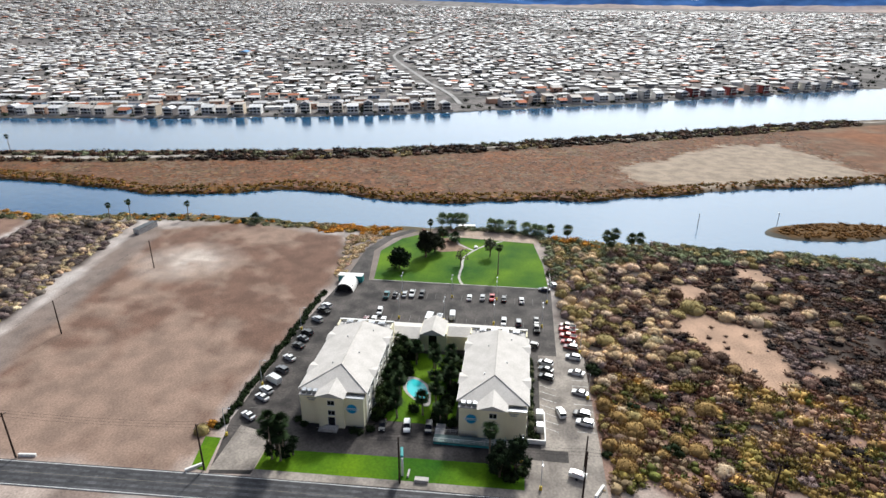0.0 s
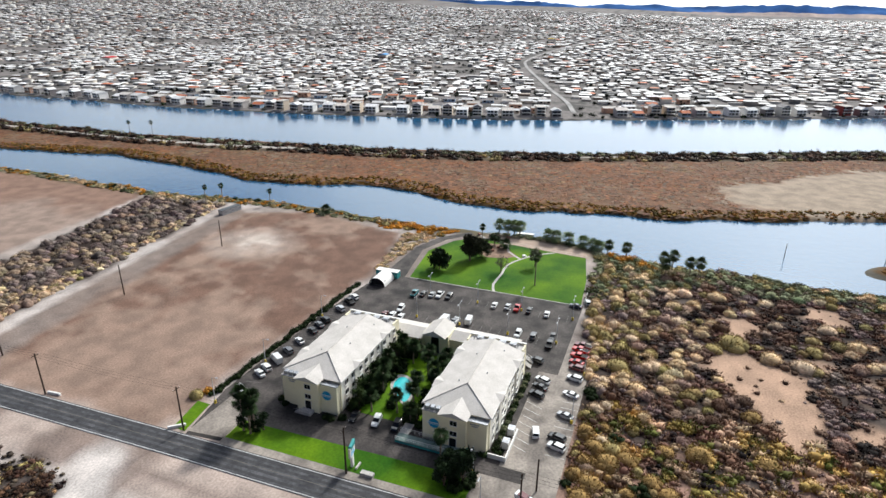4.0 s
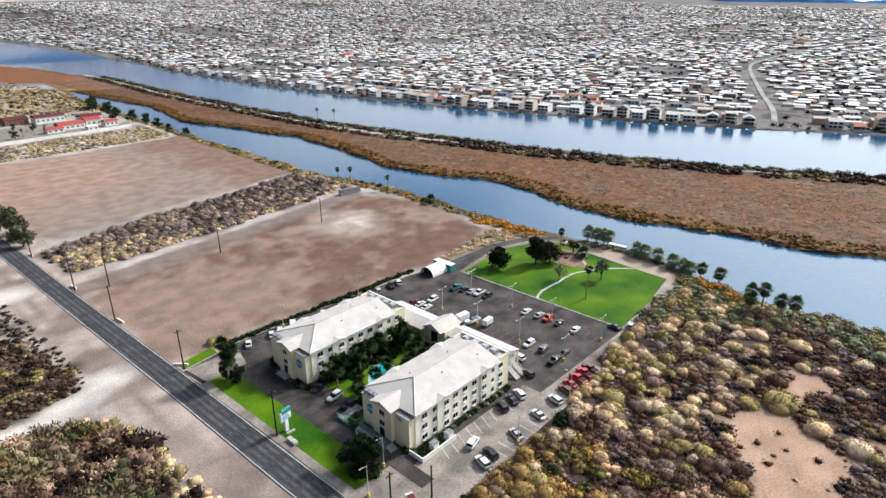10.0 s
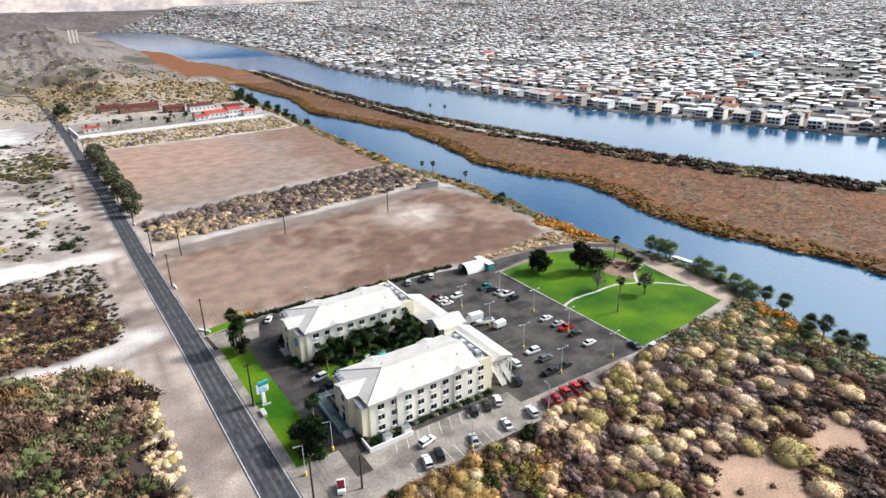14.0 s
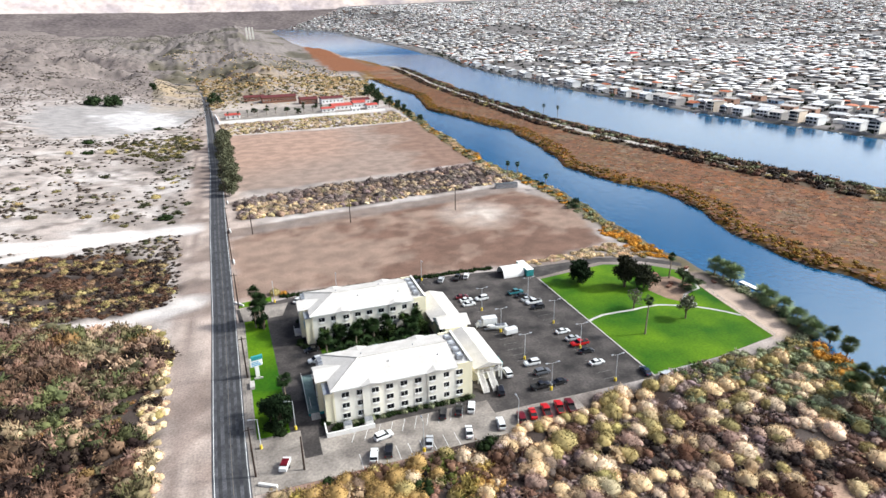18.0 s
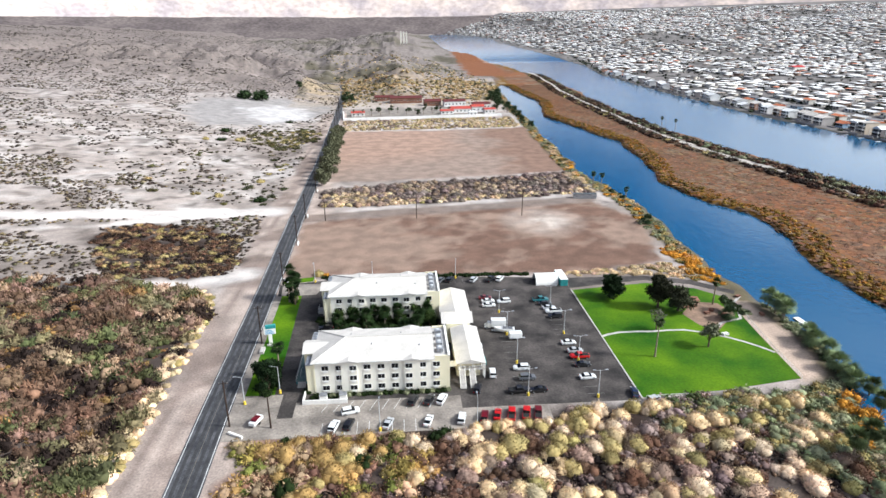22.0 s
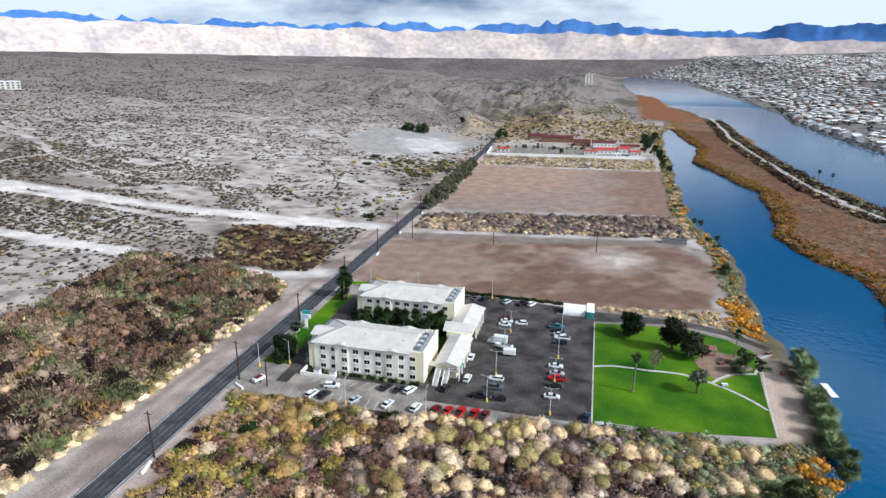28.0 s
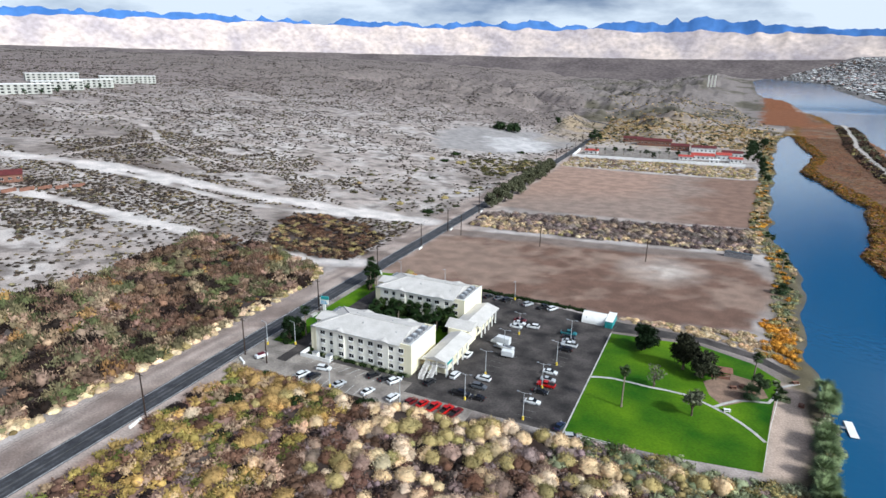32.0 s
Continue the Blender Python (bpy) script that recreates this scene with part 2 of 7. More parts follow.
def np_mesh(name, verts, faces, material, tint=None, attr="tint"):
    """A mesh from arrays; faces all have the same number of corners."""
    verts, faces = np.asarray(verts, np.float32), np.asarray(faces, np.int32)
    me = bpy.data.meshes.new(name)
    k = faces.shape[1]
    me.vertices.add(len(verts))
    me.vertices.foreach_set("co", verts.ravel())
    me.loops.add(faces.size)
    me.loops.foreach_set("vertex_index", faces.ravel())
    me.polygons.add(len(faces))
    me.polygons.foreach_set("loop_start", np.arange(0, faces.size, k, dtype=np.int32))
    if tint is not None:
        at = me.attributes.new(attr, "FLOAT_COLOR", "POINT")
        at.data.foreach_set("color", np.c_[tint, np.ones(len(tint))].astype(np.float32).ravel())
    me.update(calc_edges=True)
    me.materials.append(material)
    return me


# ---- lie of the land ----
rng = np.random.default_rng(7)
LATTICE = rng.random((256, 256))


def cloudy(x, y, size, octaves=4, shift=0.0):
    """Smooth noise from 0 to 1 with features of about that size."""
    total, amp, out = 0.0, 1.0, 0.0
    for o in range(octaves):
        u, v = np.asarray(x) / size * 2**o + 37.3 * o + shift, np.asarray(y) / size * 2**o + 11.7 * o + shift * 1.7
        i, j = np.floor(u).astype(int), np.floor(v).astype(int)
        fu, fv = u - i, v - j
        fu, fv = fu * fu * (3 - 2 * fu), fv * fv * (3 - 2 * fv)
        a, b = LATTICE[i % 256, j % 256], LATTICE[(i + 1) % 256, j % 256]
        c, d = LATTICE[i % 256, (j + 1) % 256], LATTICE[(i + 1) % 256, (j + 1) % 256]
        out = out + amp * ((a * (1 - fu) + b * fu) * (1 - fv) + (c * (1 - fu) + d * fu) * fv)
        total += amp
        amp *= 0.5
    return out / total


def curve_of(*pairs):
    ys, xs = np.array([p[0] for p in pairs], float), np.array([p[1] for p in pairs], float)
    return lambda y: np.interp(y, ys, xs)


near_bank = curve_of((-1500, 60), (-400, 40), (-143, 56), (-108, 61), (-82, 62), (-49, 65), (-27, 63), (-6, 66), (14, 73), (36, 77), (70, 77), (97, 73), (143, 77), (190, 77), (231, 72), (264, 69), (300, 71), (366, 74), (438, 78), (506, 82), (570, 84), (665, 89), (760, 96), (840, 104), (890, 120), (1000, 150))
isle_west = curve_of((-1500, 330), (-400, 250), (-188, 186), (-134, 171), (-88, 155), (-38, 136), (-10, 131), (16, 126), (45, 119), (76, 117), (96, 122), (115, 132), (140, 134), (156, 132), (178, 122), (205, 118), (230, 111), (255, 121), (290, 128), (330, 133), (365, 136), (400, 130), (440, 123), (475, 115), (520, 107), (560, 112), (600, 123), (640, 128), (720, 127), (800, 122), (860, 124), (890, 119), (1000, 130))
isle_east = curve_of((-1500, 800), (-298, 423), (-177, 365), (-72, 318), (22, 280), (109, 246), (213, 226), (280, 216), (340, 208), (400, 201), (480, 197), (560, 198), (640, 200), (700, 203), (750, 217), (800, 215), (870, 213), (955, 224), (1090, 228), (1120, 222), (1155, 205), (1300, 206), (1666, 167), (1720, 158), (1819, 107), (1933, 99), (2092, 94), (3046, 100), (3390, 137), (3615, 175))
town_bank = curve_of((-1500, 1150), (-410, 667), (-243, 582), (-99, 508), (27, 452), (142, 404), (240, 379), (350, 354), (520, 338), (735, 337), (1088, 352), (1330, 395), (1506, 403), (1767, 368), (1927, 353), (2377, 342), (2664, 380), (3030, 320), (3390, 241), (3615, 175))
levee_line = curve_of((-1500, 784), (-298, 407), (-177, 349), (-72, 302), (22, 263), (109, 229), (181, 211), (221, 206), (259, 199), (312, 188), (400, 179), (480, 181), (560, 181), (620, 182), (680, 184), (769, 187), (856, 198), (1044, 212), (1100, 218))
plain_edge = curve_of((-1500, -60), (-300, -91), (-60, -97.6), (5, -100.2), (80, -101.9), (125, -103.4), (166, -104.8), (300, -108), (540, -118), (760, -130), (930, -142), (1200, -190), (1700, -330), (3000, -700))
road_line = curve_of((-1500, -60), (-300, -91), (-60, -97.6), (5, -100.2), (80, -101.9), (125, -103.4), (166, -104.8), (300, -108), (540, -118), (760, -130), (900, -143), (925, -165), (950, -210), (1035, -281), (1240, -406), (1310, -498), (1700, -720), (3000, -1500))


def water_depth(x, y):
    """Metres to the nearest shore: above 0 on land, below 0 in the water."""
    wob = (cloudy(x, y, 26, 3) - 0.5) * 9
    x = x + wob
    a = np.minimum(x - near_bank(y), isle_west(y) - x)
    b = np.minimum(x - isle_east(y), town_bank(y) - x)
    islet = 1 - np.sqrt(((x - 96 - (y + 140) * -0.2) / 12) ** 2 + ((y + 142) / 30) ** 2)
    return -np.minimum(np.maximum(a, b), -islet * 14)


def far_rise(y):
    """The valley floor climbs slowly upstream."""
    return np.where(y > 1500, 94 * (1 - y / (1500 + np.maximum(0, y - 1500) / 0.45)), 0.0)


def mound_mask(x, y):
    return np.clip((y - 640) / 120, 0, 1) * np.clip((60 - x) / 120, 0, 1) * np.clip(np.abs(x - road_line(y)) / 60 - 0.2, 0, 1)


def crests(x, y):
    return 0.8 * (1 - np.abs(2 * cloudy(x, y, 130, 4, 5.0) - 1)) + 0.2 * (1 - np.abs(2 * cloudy(x, y, 34, 3, 2.0) - 1))


def land(x, y):
    """Height of dry land without the banks."""
    x, y = np.asarray(x, float), np.asarray(y, float)
    west = np.maximum(0, plain_edge(y) - 32 - x)
    z = 122 * (1 - np.exp(-west / 900))
    z = z + np.clip(west / 220, 0, 1) * (cloudy(x, y, 130, 4) - 0.5) * 13 * np.clip(y / 600 + 0.3, 0.15, 1.0)
    # eroded mounds on both sides of the road where it bends away, 
    z = z + mound_mask(x, y) * (np.clip(crests(x, y) - 0.5, 0, 1) * np.where(y > 930, 60, 36) + (cloudy(x, y, 60, 3, 8.0) - 0.5) * 7) * np.clip(1 - west / 2600, 0.35, 1)
    east = np.maximum(0, x - town_bank(y) - 40)
    z = z + np.clip(east, 0, 60) / 20 + 0.022 * np.maximum(0, east - 200)
    # the town's fan climbs towards the hills, more in the north than in the east
    bearing = np.degrees(np.arctan2(y, np.maximum(x, 1.0)))
    z = z + np.clip(east / 400, 0, 1) * 0.044 * np.maximum(0, np.hypot(x, y) - 1500) * np.clip((bearing + 8) / 55, 0.1, 1)
    return z + far_rise(y) * np.clip((x + 330) / 250, 0, 1)


def ground_height(x, y):
    sd = water_depth(x, y)
    bank = np.clip(sd * 0.45, -2.6, 0.0)
    isle = (x > isle_west(y) - 6) & (x < isle_east(y) + 6) & (y < 1050)
    marsh = isle * np.clip(sd * 0.5, 0, 1.0) * (0.7 + 1.0 * cloudy(x, y, 12, 3))
    return np.where(sd > 0, land(x, y), far_rise(y)) + bank - np.where(isle, 0.6, 0.0) + marsh


def near_line(x, y, pts):
    """Distance from a polyline."""
    best = np.full(np.shape(x), 1e9)
    for (ax, ay), (bx, by) in zip(pts, pts[1:]):
        dx, dy = bx - ax, by - ay
        t = np.clip(((x - ax) * dx + (y - ay) * dy) / (dx * dx + dy * dy), 0, 1)
        best = np.minimum(best, np.hypot(x - ax - t * dx, y - ay - t * dy))
    return best


def inside(x, y, pts):
    hit = np.zeros(np.shape(x), bool)
    for (ax, ay), (bx, by) in zip(pts, pts[1:] + pts[:1]):
        hit ^= ((ay > y) != (by > y)) & (x < (bx - ax) * (y - ay) / (by - ay + 1e-9) + ax)
    return hit


def soft_in(x, y, pts, edge=4.0):
    """1 well inside a polygon, 0 well outside, with a ragged soft edge."""
    d = near_line(x, y, pts + pts[:1]) * np.where(inside(x, y, pts), 1, -1)
    return np.clip((d + (cloudy(x, y, 9, 3) - 0.5) * edge * 2) / edge + 0.5, 0, 1)


FIELD_1 = [(-100, 92), (-88, 89), (-6, 86), (22, 84), (56, 95), (74, 146), (54, 184), (-2, 176), (-60, 168), (-101, 158)]
FIELD_2 = [(-98, 244), (-103, 433), (-25, 432), (30, 438), (70, 444), (66, 330), (63, 262), (20, 254), (-23, 248), (-60, 243)]
STRIP = [(-96, 186), (-55, 188), (10, 196), (62, 204), (60, 256), (-6, 240), (-62, 233), (-98, 218)]
SOUTH_BRUSH = [(-92, -12), (-70, -10), (-45, -5), (12, -3), (58, 0), (64, -10), (62, -40), (60, -90), (50, -170), (-86, -170), (-90, -60)]
WEST_BRUSH = [(-122, -150), (-120, -60), (-118, 10), (-120, 62), (-127, 79), (-135, 81), (-180, 83), (-200, 76), (-190, 35), (-187, 7), (-194, -20), (-205, -150)]
WEST_BRUSH_N = [(-122, 95), (-120, 110), (-127, 139), (-141, 152), (-162, 152), (-186, 141), (-184, 118), (-173, 98), (-165, 86), (-140, 90)]
SANDS = [[(19, -40), (26, -50), (27, -60), (16, -62), (8, -58), (-4, -59), (-9, -68), (0, -78), (-6, -89), (-15, -87), (-8, -74), (-22, -68), (-30, -72), (-40, -74), (-50, -72), (-60, -76), (-56, -64), (-44, -58), (-34, -52), (-30, -47), (-20, -42), (-8, -44), (4, -52), (14, -46)], [(19, -74), (37, -79), (43, -90), (30, -92)], [(-28, -74), (-31, -88), (-40, -86), (-40, -76)], [(-64, -104), (-40, -106), (-20, -116), (-30, -128), (-56, -124)]]
WASH = [([(-116, 180), (-132, 182), (-165, 168), (-200, 157), (-233, 146), (-274, 139), (-316, 134), (-350, 118), (-440, 80), (-600, 40)], 9, (0.62, 0.555, 0.50)),
        ([(-160, 166), (-190, 142), (-219, 128), (-262, 127), (-297, 125), (-340, 112)], 5, (0.60, 0.54, 0.485)),
        ([(-114, 93), (-131, 88), (-156, 82), (-176, 79), (-206, 74), (-236, 66), (-274, 64), (-308, 57), (-430, 20)], 6, (0.60, 0.54, 0.485)),
        ([(-122, 330), (-150, 345), (-172, 361), (-196, 304), (-217, 250), (-246, 218), (-275, 192), (-309, 191), (-337, 195), (-378, 204), (-382, 183), (-376, 140), (-373, 100)], 3, (0.46, 0.385, 0.335)),
        ([(-378, 204), (-410, 229), (-461, 250), (-494, 253), (-521, 230), (-600, 240)], 4, (0.50, 0.43, 0.375)),
        ([(-200, 430), (-300, 400), (-460, 370), (-700, 360)], 3, (0.44, 0.375, 0.33)),
        ([(-120, 186), (-140, 200), (-138, 230), (-126, 270)], 3, (0.50, 0.44, 0.39))]
PAD = [(-227, 413), (-273, 508), (-274, 591), (-205, 650), (-150, 650), (-129, 600), (-141, 522), (-160, 480), (-179, 446)]
PAD_WHITE = [(-223, 542), (-196, 590), (-162, 590), (-145, 521), (-177, 470), (-205, 490)]
TRACK = [(-101, 166), (-60, 173), (2, 181), (36, 187), (52, 190)]

axis_x = np.concatenate([-530 - np.cumsum(4 * 1.066 ** np.arange(1, 66))[::-1], np.arange(-530, -330, 4), np.arange(-330, 470, 2.5), 470 + np.cumsum(2.5 * 1.065 ** np.arange(0, 75))])
axis_y = np.concatenate([-175 - np.cumsum(2.5 * 1.08 ** np.arange(1, 56))[::-1], np.arange(-175, 580, 2.5), np.arange(580, 1000, 5), 1000 + np.cumsum(5 * 1.06 ** np.arange(0, 62))])
GX, GY = np.meshgrid(axis_x, axis_y)


def blend(base, colour, amount):
    return base + (np.asarray(colour) - base) * np.clip(amount, 0, 1)[..., None]


def soil_colour(x, y):
    sd = water_depth(x, y)
    n_big, n_mid, n_small = cloudy(x, y, 70, 4), cloudy(x, y, 18, 4, 3.0), cloudy(x, y, 6, 3, 9.0)
    c = np.zeros(x.shape + (3,)) + (0.38, 0.322, 0.28)
    c = blend(c, (0.48, 0.425, 0.38), (n_mid - 0.45) * 5)
    c = blend(c, (0.22, 0.182, 0.155), (n_big - 0.54) * 5)
    c = blend(c, (0.13, 0.105, 0.09), np.clip((n_small - 0.56) * 9, 0, 0.7) * (x < -112))
    far_west = np.clip((np.hypot(plain_edge(y) - x, np.maximum(0, y - 200)) - 300) / 620, 0, 1) * (x < plain_edge(y))
    c = blend(c, (0.205, 0.165, 0.148), far_west * (0.35 + 1.1 * n_mid))
    # verge of the road and the washes
    off = np.abs(x - road_line(y))
    c = blend(c, (0.43, 0.345, 0.287), np.clip((24 - off - 10 * n_mid) / 7, 0, 1) * (y < 560))
    c = blend(c, (0.22, 0.165, 0.135), np.clip((17 - off) / 3, 0, 1) * np.clip((n_mid - 0.46) * 6, 0, 0.9) * (y < 560) * (x < road_line(y)))
    for lane in (9.0, 11.2, 14.5):
        c = blend(c, (0.24, 0.185, 0.155), np.clip(1.4 - np.abs(road_line(y) - lane + 1.5 * np.sin(y / 55 + lane) - x), 0, 1) * (y < 560) * 0.7)
    c = blend(c, (0.32, 0.292, 0.27), soft_in(x, y, PAD, 14))
    c = blend(c, (0.54, 0.505, 0.475), soft_in(x, y, PAD_WHITE, 14) * (0.4 + 0.9 * n_mid))
    for line, wide, tone in WASH:
        c = blend(c, tone, np.clip((wide + 14 * (n_mid - 0.5) - near_line(x, y, line)) / 5, 0, 0.95))
    # eroded mounds show bare grey-brown faces
    bare = mound_mask(x, y) * np.clip((crests(x, y) - 0.55) * 6, 0, 1)
    c = blend(c, (0.20, 0.165, 0.145), bare * (0.6 + 0.8 * n_mid))
    # brush litter, taken near black so its colour holds shade under the bushes
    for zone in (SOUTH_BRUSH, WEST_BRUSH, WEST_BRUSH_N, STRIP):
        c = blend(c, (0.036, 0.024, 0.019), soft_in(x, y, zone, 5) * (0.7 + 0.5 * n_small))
    for zone in SANDS:
        c = blend(c, (0.43, 0.285, 0.195), soft_in(x, y, zone, 6))
    swest = np.clip((-48 - x) / 14, 0, 1) * soft_in(x, y, SOUTH_BRUSH, 4)
    c = blend(c, (0.34, 0.21, 0.155), swest * np.clip((n_mid - 0.40) * 6, 0, 1))
    # graded fields
    f1 = soft_in(x, y, FIELD_1, 4)
    c = blend(c, (0.275, 0.19, 0.142), f1)
    c = blend(c, (0.165, 0.098, 0.07), f1 * np.clip((n_big - 0.38) * 3.4 + (n_mid - 0.5) * 3.6 + (n_small - 0.5) * 2.6, 0, 0.95) * np.clip((x + 104) / 24, 0, 1))
    c = blend(c, (0.52, 0.44, 0.37), f1 * np.clip(1 - np.hypot((x - 20) / 24, (y - 152) / 26), 0, 1) * 2.2 * n_small)
    f2 = soft_in(x, y, FIELD_2, 4)
    c = blend(c, (0.29, 0.215, 0.17), f2)
    c = blend(c, (0.37, 0.24, 0.175), f2 * np.clip((y - 300 - 0.5 * x) / 60, 0, 1) * np.clip((10 - x) / 30 + n_mid - 0.5, 0, 1) * 0.8)
    c = blend(c, (0.23, 0.14, 0.10), f2 * np.clip((x - 14) / 26 + (n_mid - 0.5) * 2, 0, 0.85))
    c = blend(c, (0.17, 0.125, 0.10), np.clip((7.5 - near_line(x, y, TRACK)) / 2.0, 0, 1) * 0.8)
    # banks, beach and marsh
    bank = (x > 40) & (x < near_bank(y) + 3)
    c = blend(c, (0.12, 0.10, 0.06), bank * np.clip((11 - sd) / 5, 0, 1))
    c = blend(c, (0.46, 0.35, 0.27), soft_in(x, y, [(63, 56), (72, 52), (73, 31), (68, 6), (59, 3), (60, 20)], 2))
    isle = (x > isle_west(y) - 8) & (x < isle_east(y) + 8) & (y < 1400)
    c = blend(c, (0.17, 0.092, 0.055), isle * 1.0)
    c = blend(c, (0.13, 0.07, 0.025), 1.0 * ((np.hypot(x - 96, y + 142) < 45) & (sd > -1.0)))
    c = blend(c, (0.235, 0.098, 0.045), isle * np.clip((n_big - 0.45) * 5, 0, 1))
    c = blend(c, (0.20, 0.15, 0.10), isle * np.clip((n_mid - 0.52) * 5, 0, 0.8))
    c = blend(c, (0.17, 0.085, 0.015), isle * np.clip((17 - sd + 16 * (n_big - 0.5)) / 8, 0, 1) * (x < levee_line(y) - 14))
    c = blend(c, (0.34, 0.27, 0.20), isle * soft_in(x, y, [(165, -60), (205, -50), (285, -140), (300, -190), (200, -215), (160, -105)], 14))
    levee = np.abs(levee_line(y) - x)
    c = blend(c, (0.10, 0.075, 0.05), isle * np.clip((17 - levee) / 3, 0, 1))
    c = blend(c, (0.48, 0.43, 0.37), isle * np.clip((np.where(y > 250, 4.2, 2.2) - levee) / 1.0, 0, 1))
    # town
    town = x > town_bank(y) - 4
    c = blend(c, (0.20, 0.18, 0.165), town * 1.0)
    c = blend(c, (0.06, 0.058, 0.052), town * np.clip((n_mid - 0.5) * 6, 0, 0.75))
    north = np.clip((y - 560) / 200, 0, 1) * (x < 130) * (x > plain_edge(y) - 60)
    c = blend(c, (0.34, 0.26, 0.165), north * np.clip((n_mid - 0.35) * 4, 0, 1) * np.clip((980 - y) / 80, 0, 1))
    c = blend(c, (0.20, 0.17, 0.15), north * np.clip((y - 930) / 100, 0, 1) * 0.8)
    c = blend(c, (0.09, 0.08, 0.05), north * np.clip((n_big - 0.56) * 8, 0, 0.8))
    c = blend(c, (0.22, 0.09, 0.042), soft_in(x, y, [(86, 1060), (172, 1035), (182, 1480), (176, 2100), (118, 2085), (100, 1400)], 14))
    return np.where((sd < -0.5)[..., None], (0.10, 0.09, 0.07), c)


ground_z = ground_height(GX, GY)
nx, ny = len(axis_x), len(axis_y)
ids = np.arange(nx * ny).reshape(ny, nx)
quads = np.stack([ids[:-1, :-1], ids[:-1, 1:], ids[1:, 1:], ids[1:, :-1]], -1).reshape(-1, 4)
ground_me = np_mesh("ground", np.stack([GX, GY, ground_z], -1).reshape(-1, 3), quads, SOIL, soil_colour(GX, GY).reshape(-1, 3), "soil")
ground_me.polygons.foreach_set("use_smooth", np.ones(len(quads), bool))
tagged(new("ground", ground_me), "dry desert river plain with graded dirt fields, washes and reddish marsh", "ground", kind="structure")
WATER_Z = -1.0
water_y = np.concatenate([[-2100.0], axis_y[(axis_y > -2000) & (axis_y < 4200)]])
water_v = np.array([(x, y, WATER_Z + float(far_rise(y))) for y in water_y for x in (0.0, 1700.0)])
water_f = [(2 * q, 2 * q + 1, 2 * q + 3, 2 * q + 2) for q in range(len(water_y) - 1)]
tagged(new("river_water", np_mesh("river_water", water_v, water_f, WATER)), "calm blue river water mirroring the cloudy sky", "river", kind="structure")


# ---- road and paving ----
def ribbon(pts_y, left, right, z, thick=0.25):
    """A strip along the road's line, between two offsets from it, as quads with sides."""
    bm = bmesh.new()
    rows = []
    for y in pts_y:
        x = float(road_line(y))
        h = float(land(x, y)) + z
        rows.append([bm.verts.new((x + left, y, h - thick)), bm.verts.new((x + left, y, h)), bm.verts.new((x + right, y, h)), bm.verts.new((x + right, y, h - thick))])
    for a, b in zip(rows, rows[1:]):
        for i in range(3):
            bm.faces.new((a[i], a[i + 1], b[i + 1], b[i]))
    bmesh.ops.recalc_face_normals(bm, faces=bm.faces[:])
    return bm


road_ys = [-700, -400, -300] + list(range(-240, 580, 20)) + list(range(600, 1300, 50)) + list(range(1300, 2600, 130))
solo("road", ribbon(road_ys, -4.3, 3.7, 0.06), ROAD, "worn two-lane asphalt road with dark wheel tracks", "road", kind="structure")
for side, nm in ((-3.85, "west"), (3.3, "east")):
    solo("edge_line_" + nm, ribbon([y for y in road_ys if y <= 1300], side - 0.07, side + 0.07, 0.066, 0.004), PAINT_W, "thin worn white road edge line", "road marking", kind="structure")
CENTRE_Y = surface("yellow_line_paint", (0.16, 0.14, 0.10), (0.09, 0.085, 0.08), scale=1.0, rough=0.7, bump=0.1)
solo("centre_line", ribbon([y for y in road_ys if y <= 1300], -0.07, 0.07, 0.066, 0.004), CENTRE_Y, "faded yellow centre line", "road marking", kind="structure")
PATCH = surface("asphalt_patch", (0.028, 0.028, 0.03), (0.05, 0.05, 0.052), scale=0.5, rough=0.8)
for off in (-3.0, -1.3, 0.55, 2.1):
    solo("wheel_track", ribbon(road_ys[:50], off, off + 0.8, 0.064, 0.003), PATCH, "dark sealed wheel track along the road", "road patch", kind="structure")

LOT = [(-36.5, -1.5), (11.4, -1.5), (11.4, 72), (13, 80), (-7, 82.5), (-31, 84.6), (-79, 85.6), (-98.2, 82), (-97.2, 72), (-88.4, 72.2), (-88.4, 71.5), (-86.4, 8.2), (-84, 8.2), (-84, -2.4), (-80, -2.4), (-80, 4.2), (-36.5, 4.2)]
slab("parking_lot", LOT, -0.3, 0.05, ASPHALT, "patched dark asphalt parking lot")
slab("concrete_lot", [(-96.0, -10.5), (-74, -10.4), (-47, -10.0), (-30, -10.0), (-14, -9.0), (-14, -1.5), (-36.5, -1.5), (-36.5, 4.2), (-80, 4.2), (-80, -2.4), (-96.2, -2.4)], -0.3, 0.055, CONCRETE, "stained grey concrete parking strip")
slab("south_drive", [(-96.2, -2.4), (-84, -2.4), (-84, 8.2), (-96.6, 8.2)], -0.3, 0.056, CONCRETE, "grey concrete driveway apron")
slab("north_drive", [(-97.1, 82.4), (-95.9, 72.0), (-83.2, 72.3), (-80.6, 82.0)], -0.3, 0.056, CONCRETE, "pale concrete entrance drive")
slab("pavement", [(-96.8, 8.2), (-94.2, 8.2), (-94.7, 31.2), (-97.0, 31.2)], -0.3, 0.12, CONCRETE, "worn concrete pavement beside the road", "pavement")
slab("pavement", [(-97.0, 31.2), (-94.7, 31.2), (-95.6, 71.8), (-98.2, 71.8)], -0.3, 0.12, CONCRETE, "worn concrete pavement beside the road", "pavement")
